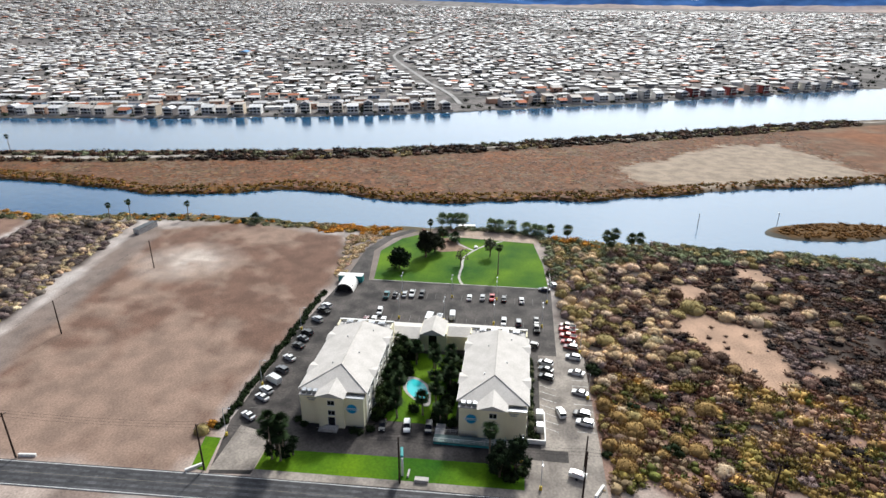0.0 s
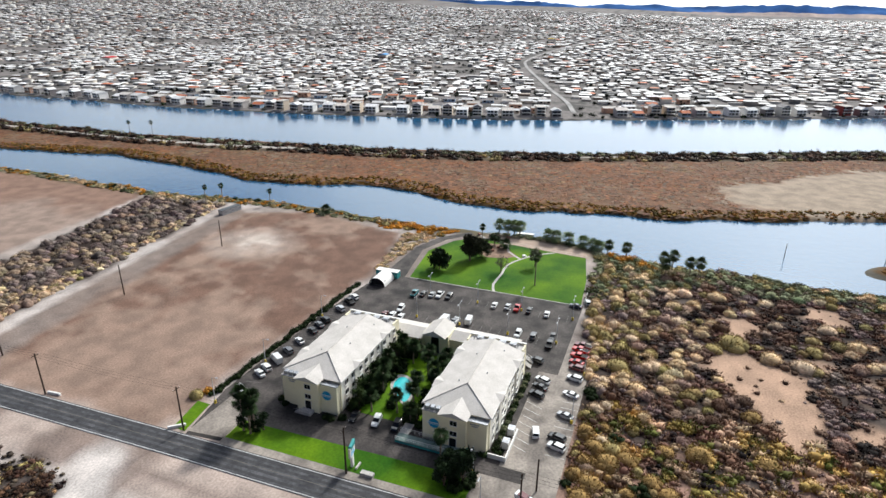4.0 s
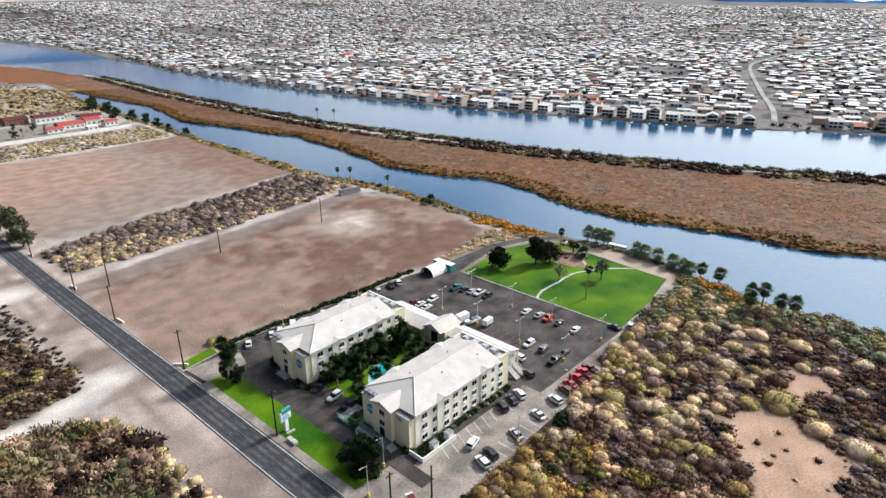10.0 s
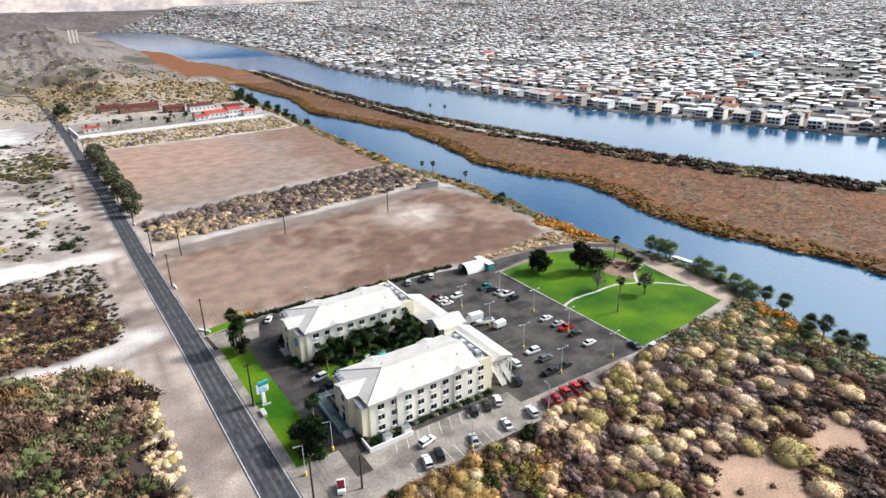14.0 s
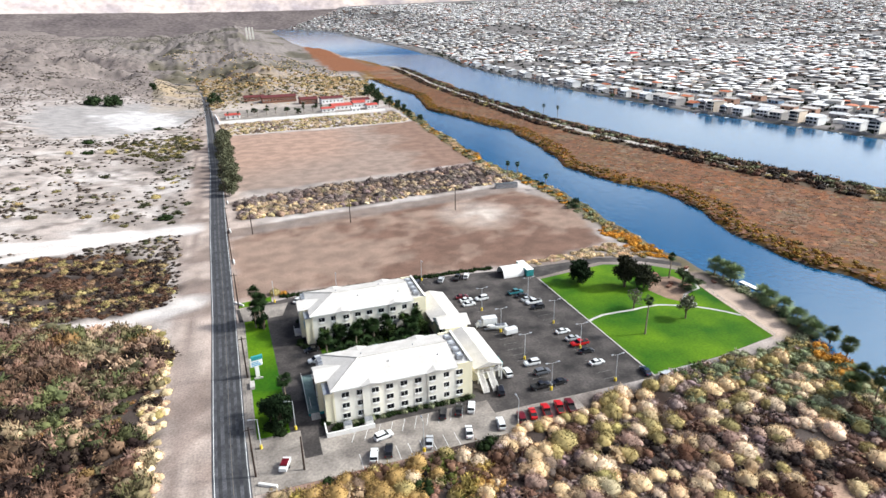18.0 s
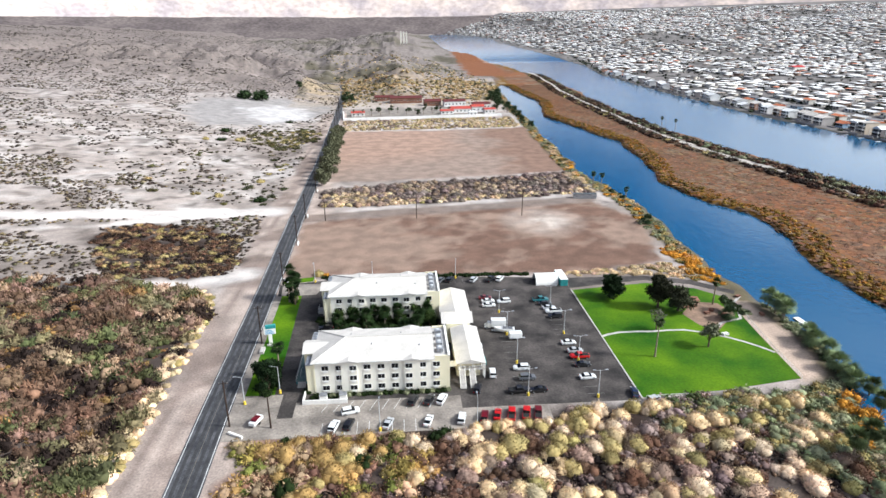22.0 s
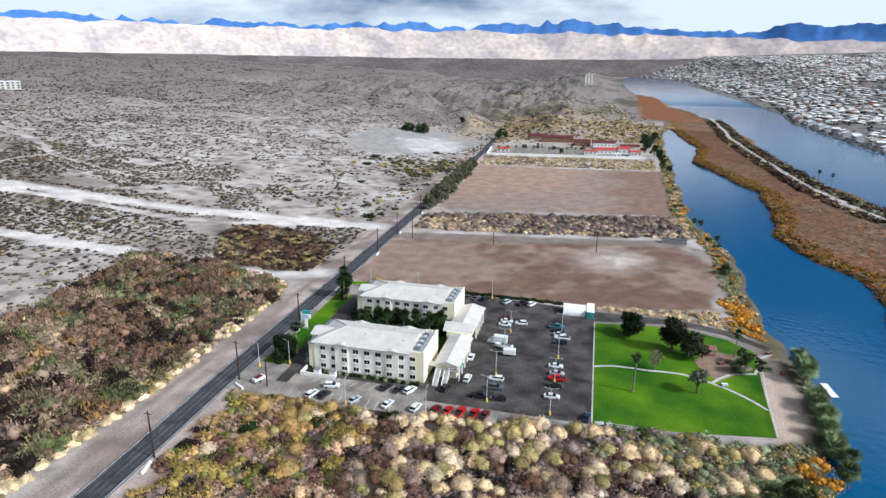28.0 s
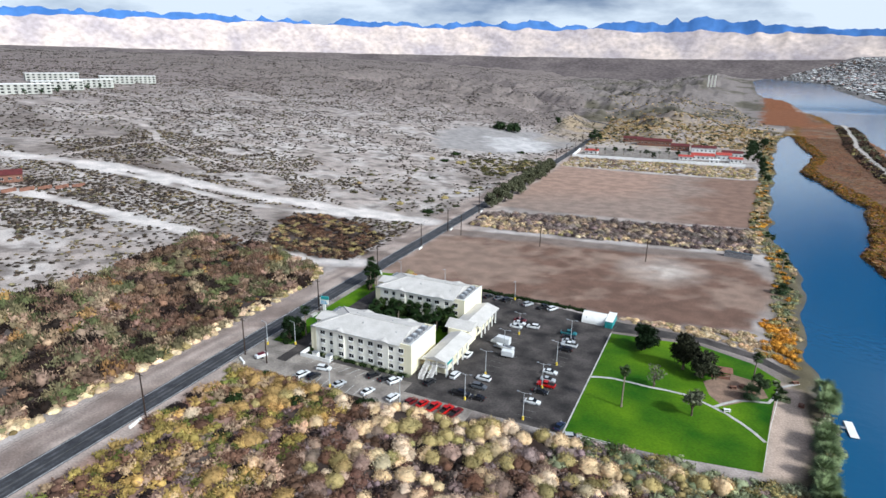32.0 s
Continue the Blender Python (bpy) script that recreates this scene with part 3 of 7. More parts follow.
slab("front_lawn", [(-94.2, 8.2), (-86.4, 8.2), (-87.0, 31.2), (-88.4, 71.8), (-95.6, 71.8), (-94.7, 31.2)], -0.3, 0.10, LAWN, "bright green mown front lawn", "lawn")
slab("drive_lawn", [(-97.5, 83), (-86, 84.8), (-86, 89), (-97, 87)], -0.3, 0.08, LAWN, "narrow green strip beside the drive", "lawn")
PARK = [(11.8, -0.6), (11.8, 68.5), (42, 72.5), (58, 66), (66, 57), (64, 46), (62, 30), (59.4, 4.8), (36, 1.0)]
slab("park_lawn", PARK, -0.3, 0.10, LAWN, "large bright green mown park lawn", "lawn")
slab("lawn_kerb", [(11.4, -1.0), (11.8, -1.0), (11.8, 68.5), (11.4, 68.5)], -0.3, 0.2, KERB, "low concrete kerb along the lawn", "kerb")
slab("access_lane", [(11.4, 70.5), (42, 75.5), (58, 70), (70, 60), (72, 63), (60, 74), (44, 79.5), (13, 80)], -0.3, 0.05, ASPHALT, "narrow dark asphalt lane behind the lawn")
slab("courtyard_lawn", [(-74, 26.5), (-40, 26.5), (-40, 48), (-74, 48)], -0.3, 0.09, LAWN, "green courtyard lawn between the wings", "lawn")
DIRT_B = surface("bare_park_soil", (0.26, 0.17, 0.12), (0.18, 0.12, 0.085), scale=0.4, rough=0.95, bump=0.4)
slab("bare_bed", [(44, 46), (52, 55), (60, 53), (62, 44), (56, 39), (50, 33), (46, 38)], 0.05, 0.112, DIRT_B, "bare brown soil bed under the park trees", "soil bed")


def footpath(name, pts, wide, label):
    """A winding concrete path laid on the lawn."""
    bm = bmesh.new()
    rows = []
    for i, (x, y) in enumerate(pts):
        ax, ay = pts[max(0, i - 1)]
        bx, by = pts[min(len(pts) - 1, i + 1)]
        d = math.hypot(bx - ax, by - ay)
        ox, oy = -(by - ay) / d * wide / 2, (bx - ax) / d * wide / 2
        rows.append([bm.verts.new(p) for p in ((x + ox, y + oy, 0.05), (x + ox, y + oy, 0.15), (x - ox, y - oy, 0.15), (x - ox, y - oy, 0.05))])
    for a, b in zip(rows, rows[1:]):
        for k in range(3):
            bm.faces.new((a[k], a[k + 1], b[k + 1], b[k]))
    for end in (rows[0], rows[-1]):
        bm.faces.new(end)
    bmesh.ops.recalc_face_normals(bm, faces=bm.faces[:])
    return solo(name, bm, KERB, label, "path", kind="structure")


footpath("footpath", [(11.8, 32.8), (14, 33.8), (18, 34.9), (24, 34.9), (29, 34.6), (34, 35.0), (39.5, 34.8), (44, 33.0), (47.6, 31.0), (51, 29), (54.5, 26.0), (57.5, 22.8), (60.5, 18.8)], 0.95, "pale winding concrete footpath")
footpath("footpath", [(47.6, 31.4), (50, 34.5), (54, 38.5), (58, 40.0), (62, 41), (64, 46), (66, 53), (71, 58)], 0.95, "pale winding concrete footpath")

# painted stalls
PAINT_OLD = surface("faded_line_paint", (0.24, 0.23, 0.22), (0.1, 0.095, 0.09), scale=0.9, rough=0.8, bump=0.1)


def as_line(material):
    me = bpy.data.meshes.new("stall_line")
    bm = boxed(-0.05, 0.05, -2.4, 2.4, 0, 0.006)
    bm.to_mesh(me)
    bm.free()
    me.materials.append(material)
    return me


stall_me = as_line(PAINT_W)
stalls = thing("stall_marking", "worn white angled parking stall lines on concrete", "stall lines", kind="structure")
for i in range(11):
    hang("stall_line", stall_me, None, stalls, at=pose(-72 + i * 3.1, 1.7, 0.057, 0, 0, -22))
for i in range(9):
    hang("stall_line", stall_me, None, stalls, at=pose(-72 + i * 2.9, -7.6, 0.057, 0, 0, 0))
faded = as_line(PAINT_OLD)
for i in range(18):
    hang("stall_line", faded, None, stalls, at=pose(0.0, 2.2 + i * 3.3, 0.053, 0, 0, 90))
    hang("stall_line", faded, None, stalls, at=pose(-18.4, 2.2 + i * 3.3, 0.053, 0, 0, 90))
for i in range(20):
    hang("stall_line", faded, None, stalls, at=pose(-76 + i * 3.2, 80.5, 0.053, 0, 0, 12))


# ---- hotel ----
def window_unit(wing, x, y, z, turn, w=1.75, h=1.35, grille=True):
    """A dark two-leaf window with frame and sill, and the room cooler's grille below it."""
    m = pose(x, y, z, 0, 0, turn)
    ob = hang("window", WIN_FRAME, None, wing, at=m)
    hang("pane", WIN_PANE, None, ob)
    hang("sill", WIN_SILL, None, ob)
    if grille:
        hang("cooler_grille", WIN_AC, None, wing, "white room cooler grille", at=m @ pose(0, 0, -1.15))
    return ob


def as_mesh(name, bm, material):
    me = bpy.data.meshes.new(name)
    bm.to_mesh(me)
    bm.free()
    me.materials.append(material)
    return me


# windows face -y in their own frame
_bm = bmesh.new()
for x0, x1, z0, z1 in ((-0.95, 0.95, 0.68, 0.74), (-0.95, 0.95, -0.74, -0.68), (-0.95, -0.89, -0.68, 0.68), (0.89, 0.95, -0.68, 0.68), (-0.03, 0.03, -0.68, 0.68)):
    box(_bm, x0, x1, -0.07, 0.1, z0, z1)
WIN_FRAME = as_mesh("window", _bm, TRIM_W)
WIN_PANE = as_mesh("pane", boxed(-0.89, 0.89, -0.03, 0.04, -0.68, 0.68), GLASS_D)
WIN_SILL = as_mesh("sill", boxed(-1.05, 1.05, -0.16, 0.0, -0.86, -0.75), TRIM_W)
_bm = boxed(-0.55, 0.55, -0.16, 0.05, -0.22, 0.22, bevel=0.03)
for k in range(4):
    box(_bm, -0.48, 0.48, -0.19, -0.16, -0.17 + k * 0.1, -0.12 + k * 0.1)
WIN_AC = as_mesh("cooler_grille", _bm, TRIM_W)

EAVE, RIDGE = 9.7, 12.3


def roof_sheet(bm, pts):
    vs = [bm.verts.new(p) for p in pts]
    return bm.faces.new(vs)


def hotel_wing(y0, y1, label):
    """A three-storey wing with a hip roof, small eave gables and flat roof wells, running from the road side to the lot."""
    x0, x1 = -75.5, -39.0
    ym, hw = (y0 + y1) / 2, (y1 - y0) / 2
    wing = thing("hotel_wing", label, "hotel building", group="hotel wings")
    # long walls in cream, ends in yellow, each with thickness
    part("long_wall", boxed(x0 + 0.4, x1 - 4.0, y0, y0 + 0.4, 0, EAVE), STUCCO_W, wing, "cream stucco wall with three rows of windows")
    part("long_wall", boxed(x0 + 0.4, x1 - 4.0, y1 - 0.4, y1, 0, EAVE), STUCCO_W, wing, "cream stucco wall with three rows of windows")
    part("end_wall", boxed(x1 - 0.4, x1, y0, y1, 0, EAVE + 0.5), STUCCO_Y, wing, "pale yellow stucco end wall")
    part("side_wall", boxed(x1 - 4.0, x1 - 0.4, y0 + 0.01, y0 + 0.41, 0, EAVE + 0.5), STUCCO_Y, wing)
    part("side_wall", boxed(x1 - 4.0, x1 - 0.4, y1 - 0.41, y1 - 0.01, 0, EAVE + 0.5), STUCCO_Y, wing)
    part("front_wall", boxed(x0, x0 + 0.4, y0, y1, 0, EAVE), STUCCO_Y, wing, "pale yellow stucco front wall")
    # front bay with its own gable, and two lower flat corners
    bx = x0 - 3.0
    part("front_bay", boxed(bx, x0, ym - 3.4, ym + 3.4, 0, EAVE), STUCCO_Y, wing, "projecting pale yellow stair bay")
    part("corner_block", boxed(x0 - 1.9, x0, ym + 3.4, y1 - 0.2, 0, EAVE - 0.9), STUCCO_Y, wing, "flat-roofed yellow corner block")
    part("corner_block", boxed(x0 - 1.9, x0, y0 + 0.2, ym - 3.4, 0, EAVE - 0.9), STUCCO_Y, wing, "flat-roofed yellow corner block")
    part("corner_roof", boxed(x0 - 2.1, x0, ym + 3.4, y1, EAVE - 0.9, EAVE - 0.7), ROOF_F, wing)
    part("corner_roof", boxed(x0 - 2.1, x0, y0, ym - 3.4, EAVE - 0.9, EAVE - 0.7), METAL_G, wing, "grey metal corner roof")
    # main hip roof, 0.5 m over the walls
    e, xe = 0.55, x1 - 4.2
    bm = bmesh.new()
    a, b, c, d = (x0 - e, y0 - e, EAVE), (x0 - e, y1 + e, EAVE), (xe, y1 + e, EAVE), (xe, y0 - e, EAVE)
    r0, r1 = (x0 + hw * 0.95, ym, RIDGE), (xe, ym, RIDGE)
    roof_sheet(bm, (a, d, r1, r0))
    roof_sheet(bm, (b, r0, r1, c))
    roof_sheet(bm, (a, r0, b))
    roof_sheet(bm, (d, c, r1))
    roof_sheet(bm, (a, b, c, d))
    bmesh.ops.recalc_face_normals(bm, faces=bm.faces[:])
    part("roof", bm, ROOF_T, wing, "low white shingled hip roof")
    part("fascia", boxed(x0 - e, xe, y0 - e - 0.03, y0 - e + 0.05, EAVE - 0.3, EAVE + 0.03), TRIM_W, wing)
    part("fascia", boxed(x0 - e, xe, y1 + e - 0.05, y1 + e + 0.03, EAVE - 0.3, EAVE + 0.03), TRIM_W, wing)
    # hip and ridge caps
    for p, q in ((a, r0), (b, r0), (r0, r1)):
        part("ridge_cap", tube(bmesh.new(), (p[0], p[1], p[2] + 0.05), (q[0], q[1], q[2] + 0.05), 0.16, sides=6), ROOF_T, wing)
    # gable over the front bay
    bm = bmesh.new()
    fl, fr, fp = (bx - 0.5, ym - 3.9, EAVE - 0.1), (bx - 0.5, ym + 3.9, EAVE - 0.1), (bx - 0.5, ym, EAVE + 1.25)
    bl, br, bp = (x0 + 4.4, ym - 3.9, EAVE + 0.1), (x0 + 4.4, ym + 3.9, EAVE + 0.1), (x0 + 4.4, ym, EAVE + 1.3)
    for f in ((fl, fp, bp, bl), (fr, br, bp, fp), (fl, fr, fp), (bl, bp, br), (fl, bl, br, fr)):
        roof_sheet(bm, f)
    bmesh.ops.remove_doubles(bm, verts=bm.verts[:], dist=0.001)
    bmesh.ops.recalc_face_normals(bm, faces=bm.faces[:])
    part("bay_roof", bm, ROOF_T, wing, "white shingled gable over the stair bay")
    # small eave gables on the long sides, over shallow piers
    for side, yy in ((-1, y0), (1, y1)):
        for gx in (-66.0, -49.2):
            bm = bmesh.new()
            yo, yi = yy + side * 0.95, yy - side * 2.6
            l, r, t, k = (gx - 2.6, yo, EAVE + 0.02), (gx + 2.6, yo, EAVE + 0.02), (gx, yo, EAVE + 0.6), (gx, yi, EAVE + 0.64)
            l2, r2 = (gx - 2.6, yy - side * 0.6, EAVE + 0.02), (gx + 2.6, yy - side * 0.6, EAVE + 0.02)
            for f in ((l, t, k, l2), (r, r2, k, t), (l, r, t), (l, l2, r2, r), (l2, k, r2)):
                roof_sheet(bm, f)
            bmesh.ops.remove_doubles(bm, verts=bm.verts[:], dist=0.001)
            bmesh.ops.recalc_face_normals(bm, faces=bm.faces[:])
            part("eave_gable", bm, ROOF_T, wing)
            part("pier", boxed(gx - 2.2, gx + 2.2, *sorted((yy + side * 0.35, yy)), 0, EAVE), STUCCO_W, wing)
    # windows: nine bays by three floors on both long sides
    for col in range(9):
        x = x0 + 3.1 + col * 3.72
        for floor in range(3):
            z = 1.75 + floor * 3.02
            deep = 0.35 if min(abs(x + 66.0), abs(x + 49.2)) < 2.2 else 0.0
            window_unit(wing, x, y0 - 0.03 - deep, z, 0)
            window_unit(wing, x, y1 + 0.03 + deep, z, 180)
    # flat roof with parapet and machines at the lot end
    part("flat_roof", boxed(xe + 0.02, x1 - 0.4, y0 + 0.41, y1 - 0.41, EAVE - 0.15, EAVE + 0.05), ROOF_F, wing, "grey flat roof well")
    part("parapet", boxed(x1 - 0.55, x1 + 0.06, y0 - 0.06, y1 + 0.06, EAVE + 0.5, EAVE + 0.72), TRIM_W, wing)
    for s in (-5.2, -2.0, 1.4, 4.8):
        hvac = part("roof_unit", boxed(x1 - 3.4, x1 - 1.6, ym + s - 1.0, ym + s + 1.0, EAVE + 0.1, EAVE + 1.35, bevel=0.08), METAL_G, wing, "grey rooftop air-conditioning unit")
        part("fan_guard", tube(bmesh.new(), (x1 - 2.5, ym + s, EAVE + 1.35), (x1 - 2.5, ym + s, EAVE + 1.45), 0.6, sides=14), STEEL_P, hvac)
    for s in (-6.6, 6.9):
        part("vent_pipe", tube(bmesh.new(), (x1 - 2.2, ym + s, EAVE), (x1 - 2.2, ym + s, EAVE + 1.1), 0.14), METAL_G, wing)
    for k in range(3):
        part("roof_unit", boxed(x0 - 1.7, x0 - 0.4, ym + 3.9 + k * 1.45, ym + 5.0 + k * 1.45, EAVE - 0.7, EAVE + 0.35, bevel=0.06), METAL_G, wing, "grey rooftop air-conditioning unit")
    for vx, vy in ((-60, -3), (-52, 2.5), (-66, 2.8), (-47, -4)):
        zr = EAVE + (RIDGE - EAVE) * (1 - abs(vy) / hw)
        part("roof_vent", tube(bmesh.new(), (vx, ym + vy, zr - 0.1), (vx, ym + vy, zr + 0.45), 0.16), METAL_G, wing)
    # front bay windows and entrance
    for floor in range(1, 3):
        window_unit(wing, bx - 0.03, ym - 0.2, 1.75 + floor * 3.02, -90, grille=False)
    door = part("entrance_door", boxed(bx - 0.1, bx + 0.02, ym - 1.0, ym + 0.8, 0.9, 3.3), GLASS_D, wing, "dark glazed entrance door")
    part("door_frame", boxed(bx - 0.14, bx - 0.02, ym - 1.12, ym - 1.0, 0.9, 3.4), TRIM_W, door)
    part("door_frame", boxed(bx - 0.14, bx - 0.02, ym + 0.8, ym + 0.92, 0.9, 3.4), TRIM_W, door)
    # porch landing with steps and rail
    part("landing", boxed(bx - 2.0, bx, ym - 1.8, ym + 1.6, 0.05, 0.9), KERB, wing)
    for k in range(5):
        part("step", boxed(bx - 2.0, bx - 0.3, ym + 1.6 + k * 0.32, ym + 1.92 + k * 0.32, 0.05, 0.75 - k * 0.15), KERB, wing)
    rail = bmesh.new()
    for k in range(5):
        tube(rail, (bx - 1.95, ym - 1.7 + k * 0.8, 0.9), (bx - 1.95, ym - 1.7 + k * 0.8, 1.95), 0.03, sides=6)
    tube(rail, (bx - 1.95, ym - 1.75, 1.95), (bx - 1.95, ym + 1.55, 1.95), 0.035, sides=6)
    tube(rail, (bx - 1.95, ym + 1.55, 1.95), (bx - 1.95, ym + 3.2, 1.1), 0.035, sides=6)
    part("hand_rail", rail, TRIM_W, wing, "white metal handrail")
    # round blue wall sign with a wave band, and lettering bars
    sy = ym - 5.3
    fx = x0 - 1.92
    if y0 < 30:
        sy = ym + 5.3
    disc = bmesh.new()
    bmesh.ops.create_cone(disc, cap_ends=True, segments=28, radius1=1.35, radius2=1.35, depth=0.14, matrix=Matrix.Translation((fx - 0.06, sy, 5.6)) @ pose(0, 0, 0, 0, 90, 0))
    sign = part("wall_sign", disc, BLUE_S, wing, "round blue wall sign with a white band")
    part("sign_band", boxed(fx - 0.2, fx - 0.135, sy - 1.9, sy + 1.9, 5.35, 5.85), TRIM_W, sign)
    part("sign_bar", boxed(fx - 0.23, fx - 0.2, sy - 1.5, sy + 1.5, 5.5, 5.7), BLUE_S, sign)
    for k in range(2):
        part("lettering_bar", boxed(fx - 0.06, fx + 0.02, ym * 2 - sy - 1.2 + k * 0.4, ym * 2 - sy + 1.2 - k * 0.4, 7.9 - k * 0.55, 8.2 - k * 0.55), METAL_G, wing)
    return wing


hotel_wing(8.0, 25.2, "three-storey cream hotel wing with white shingled hip roof")
hotel_wing(49.4, 66.6, "three-storey pale yellow hotel wing beside the dirt field")

# lobby block joining the wings
lobby = thing("hotel_lobby", "two-storey cream lobby block with white roof joining the wings", "hotel building")
part("wall", boxed(-36.6, -30.0, 13.6, 33.0, 0, 5.1), STUCCO_Y, lobby, "pale yellow stucco wall")
part("wall", boxed(-38.0, -31.0, 33.0, 41.5, 0, 6.4), STUCCO_Y, lobby, "pale yellow stucco wall")
part("wall", boxed(-38.5, -31.5, 41.5, 60.5, 0, 4.8), STUCCO_Y, lobby, "pale yellow stucco wall")


def gable_roof(bm, x0, x1, y0, y1, z, rise, along="y"):
    """A closed gable roof prism."""
    if along == "y":
        m = (x0 + x1) / 2
        pts = [(x0, y0, z), (x1, y0, z), (x1, y1, z), (x0, y1, z), (m, y0, z + rise), (m, y1, z + rise)]
    else:
        m = (y0 + y1) / 2
        pts = [(x0, y1, z), (x0, y0, z), (x1, y0, z), (x1, y1, z), (x0, m, z + rise), (x1, m, z + rise)]
    v = [bm.verts.new(p) for p in pts]
    for f in ((0, 1, 4), (2, 3, 5), (1, 2, 5, 4), (3, 0, 4, 5), (3, 2, 1, 0)):
        bm.faces.new([v[i] for i in f])
    bmesh.ops.recalc_face_normals(bm, faces=bm.faces[:])
    return bm


part("roof", gable_roof(bmesh.new(), -37.0, -28.6, 11.6, 33.2, 5.1, 1.3), ROOF_T, lobby, "white shingled gable roof")
part("roof", gable_roof(bmesh.new(), -39.5, -29.6, 33.4, 41.4, 6.4, 2.0, "x"), ROOF_T, lobby, "white shingled cross gable roof")
part("roof", gable_roof(bmesh.new(), -39.4, -29.4, 41.6, 61.2, 4.8, 1.4), ROOF_T, lobby, "white shingled gable roof")
for k, y in enumerate((13.0, 17.0, 21.0, 25.0, 29.0)):
    part("column", boxed(-29.2, -28.8, y, y + 0.4, 0.05, 5.1), TRIM_W, lobby)
    w = hang("window", WIN_FRAME, None, lobby, at=pose(-29.97, y + 2.2, 1.9, 0, 0, 90))
    hang("pane", WIN_PANE, None, w)
for k, y in enumerate((43.5, 47.0, 50.5, 54.0, 57.5)):
    part("column", boxed(-29.9, -29.5, y, y + 0.4, 0.05, 4.8), TRIM_W, lobby)
    w = hang("window", WIN_FRAME, None, lobby, at=pose(-31.47, y + 1.4, 2.0, 0, 0, 90))
    hang("pane", WIN_PANE, None, w)
    w = hang("window", WIN_FRAME, None, lobby, at=pose(-38.53, y + 1.4, 3.0, 0, 0, -90))
    hang("pane", WIN_PANE, None, w)
arch = bmesh.new()
bmesh.ops.create_cone(arch, cap_ends=True, segments=20, radius1=1.3, radius2=1.3, depth=0.12, matrix=Matrix.Translation((-38.04, 37.4, 4.9)) @ pose(0, 0, 0, 0, 90, 0))
part("arched_window", arch, GLASS_D, lobby, "dark round-headed window in the gable")
part("gable_door", boxed(-38.1, -37.95, 36.1, 38.7, 0.1, 4.6), GLASS_D, lobby, "tall dark glazed courtyard door")
# covered walk, balcony and outside stairs at the lot side
part("balcony", boxed(-36.4, -28.8, 11.8, 13.6, 3.0, 3.25), KERB, lobby, "covered balcony on posts")
for x in (-35.8, -32.4, -29.0):
    part("post", boxed(x, x + 0.3, 11.9, 12.2, 0.05, 5.1), TRIM_W, lobby)
rail = bmesh.new()
for k in range(15):
    tube(rail, (-35.8 + k * 0.5, 11.85, 3.25), (-35.8 + k * 0.5, 11.85, 4.25), 0.025, sides=5)
tube(rail, (-35.9, 11.85, 4.25), (-28.8, 11.85, 4.25), 0.04, sides=6)
part("hand_rail", rail, TRIM_W, lobby, "white metal handrail")
part("covered_walk", boxed(-39.0, -36.6, 13.8, 16.6, 3.1, 3.3), TRIM_W, lobby, "white covered walkway to the wing")
STEP_ME = as_mesh("step", boxed(-0.7, 0.7, -0.175, 0.175, -0.1, 0.1), KERB)
for sx in (-35.3, -32.5):
    st = part("outside_stair", prism(bmesh.new(), [(sx - 0.72, 11.95), (sx + 0.72, 11.95), (sx + 0.72, 11.6), (sx - 0.72, 11.6)], 2.95, 3.26), KERB, lobby, "outside stair with white rails")
    for k in range(1, 16):
        hang("step", STEP_ME, None, st, at=pose(sx, 11.775 - k * 0.31, 3.15 - k * 0.19))
    for s in (-0.75, 0.75):
        rl = bmesh.new()
        tube(rl, (sx + s, 11.8, 4.25), (sx + s, 6.9, 1.15), 0.05, sides=6)
        tube(rl, (sx + s, 11.8, 3.3), (sx + s, 6.9, 0.25), 0.09, sides=6)
        for k in range(6):
            f = k / 5
            tube(rl, (sx + s, 11.8 - 4.9 * f, 3.3 - 3.05 * f), (sx + s, 11.8 - 4.9 * f, 4.25 - 3.1 * f), 0.03, sides=5)
        part("stair_rail", rl, TRIM_W, st)
part("sign_panel", boxed(-28.55, -28.4, 12.2, 15.6, 4.2, 5.0), TEAL_G, lobby, "teal sign panel on the canopy")

# entrance ramp with a teal skirt before the south wing
ramp = thing("entrance_ramp", "white-railed wheelchair ramp with a dark teal skirt", "ramp")
part("deck", boxed(-81.4, -78.6, 13.0, 31.0, 0.75, 0.95), surface("grey_green_deck", (0.16, 0.22, 0.21), (0.11, 0.16, 0.15), rough=0.7), ramp)
part("deck", boxed(-78.6, -74.4, 28.6, 31.0, 0.75, 0.95), KERB, ramp)
part("skirt", boxed(-81.3, -81.1, 13.1, 30.9, 0.05, 0.75), TEAL_G, ramp, "teal lattice skirt")
part("skirt", boxed(-81.1, -76.7, 13.05, 13.2, 0.05, 0.75), TEAL_G, ramp)
part("skirt", boxed(-81.1, -74.4, 30.8, 31.0, 0.05, 0.75), TEAL_G, ramp)
for px, py0, py1 in ((-81.3, 13.1, 30.9), (-77.8, 18, 30.9)):
    rl = bmesh.new()
    n = int((py1 - py0) / 1.2)
    for k in range(n + 1):
        y = py0 + (py1 - py0) * k / n
        tube(rl, (px, y, 0.95), (px, y, 2.0), 0.03, sides=5)
    tube(rl, (px, py0, 2.0), (px, py1, 2.0), 0.05, sides=6)
    tube(rl, (px, py0, 1.5), (px, py1, 1.5), 0.03, sides=6)
    part("hand_rail", rl, TRIM_W, ramp)
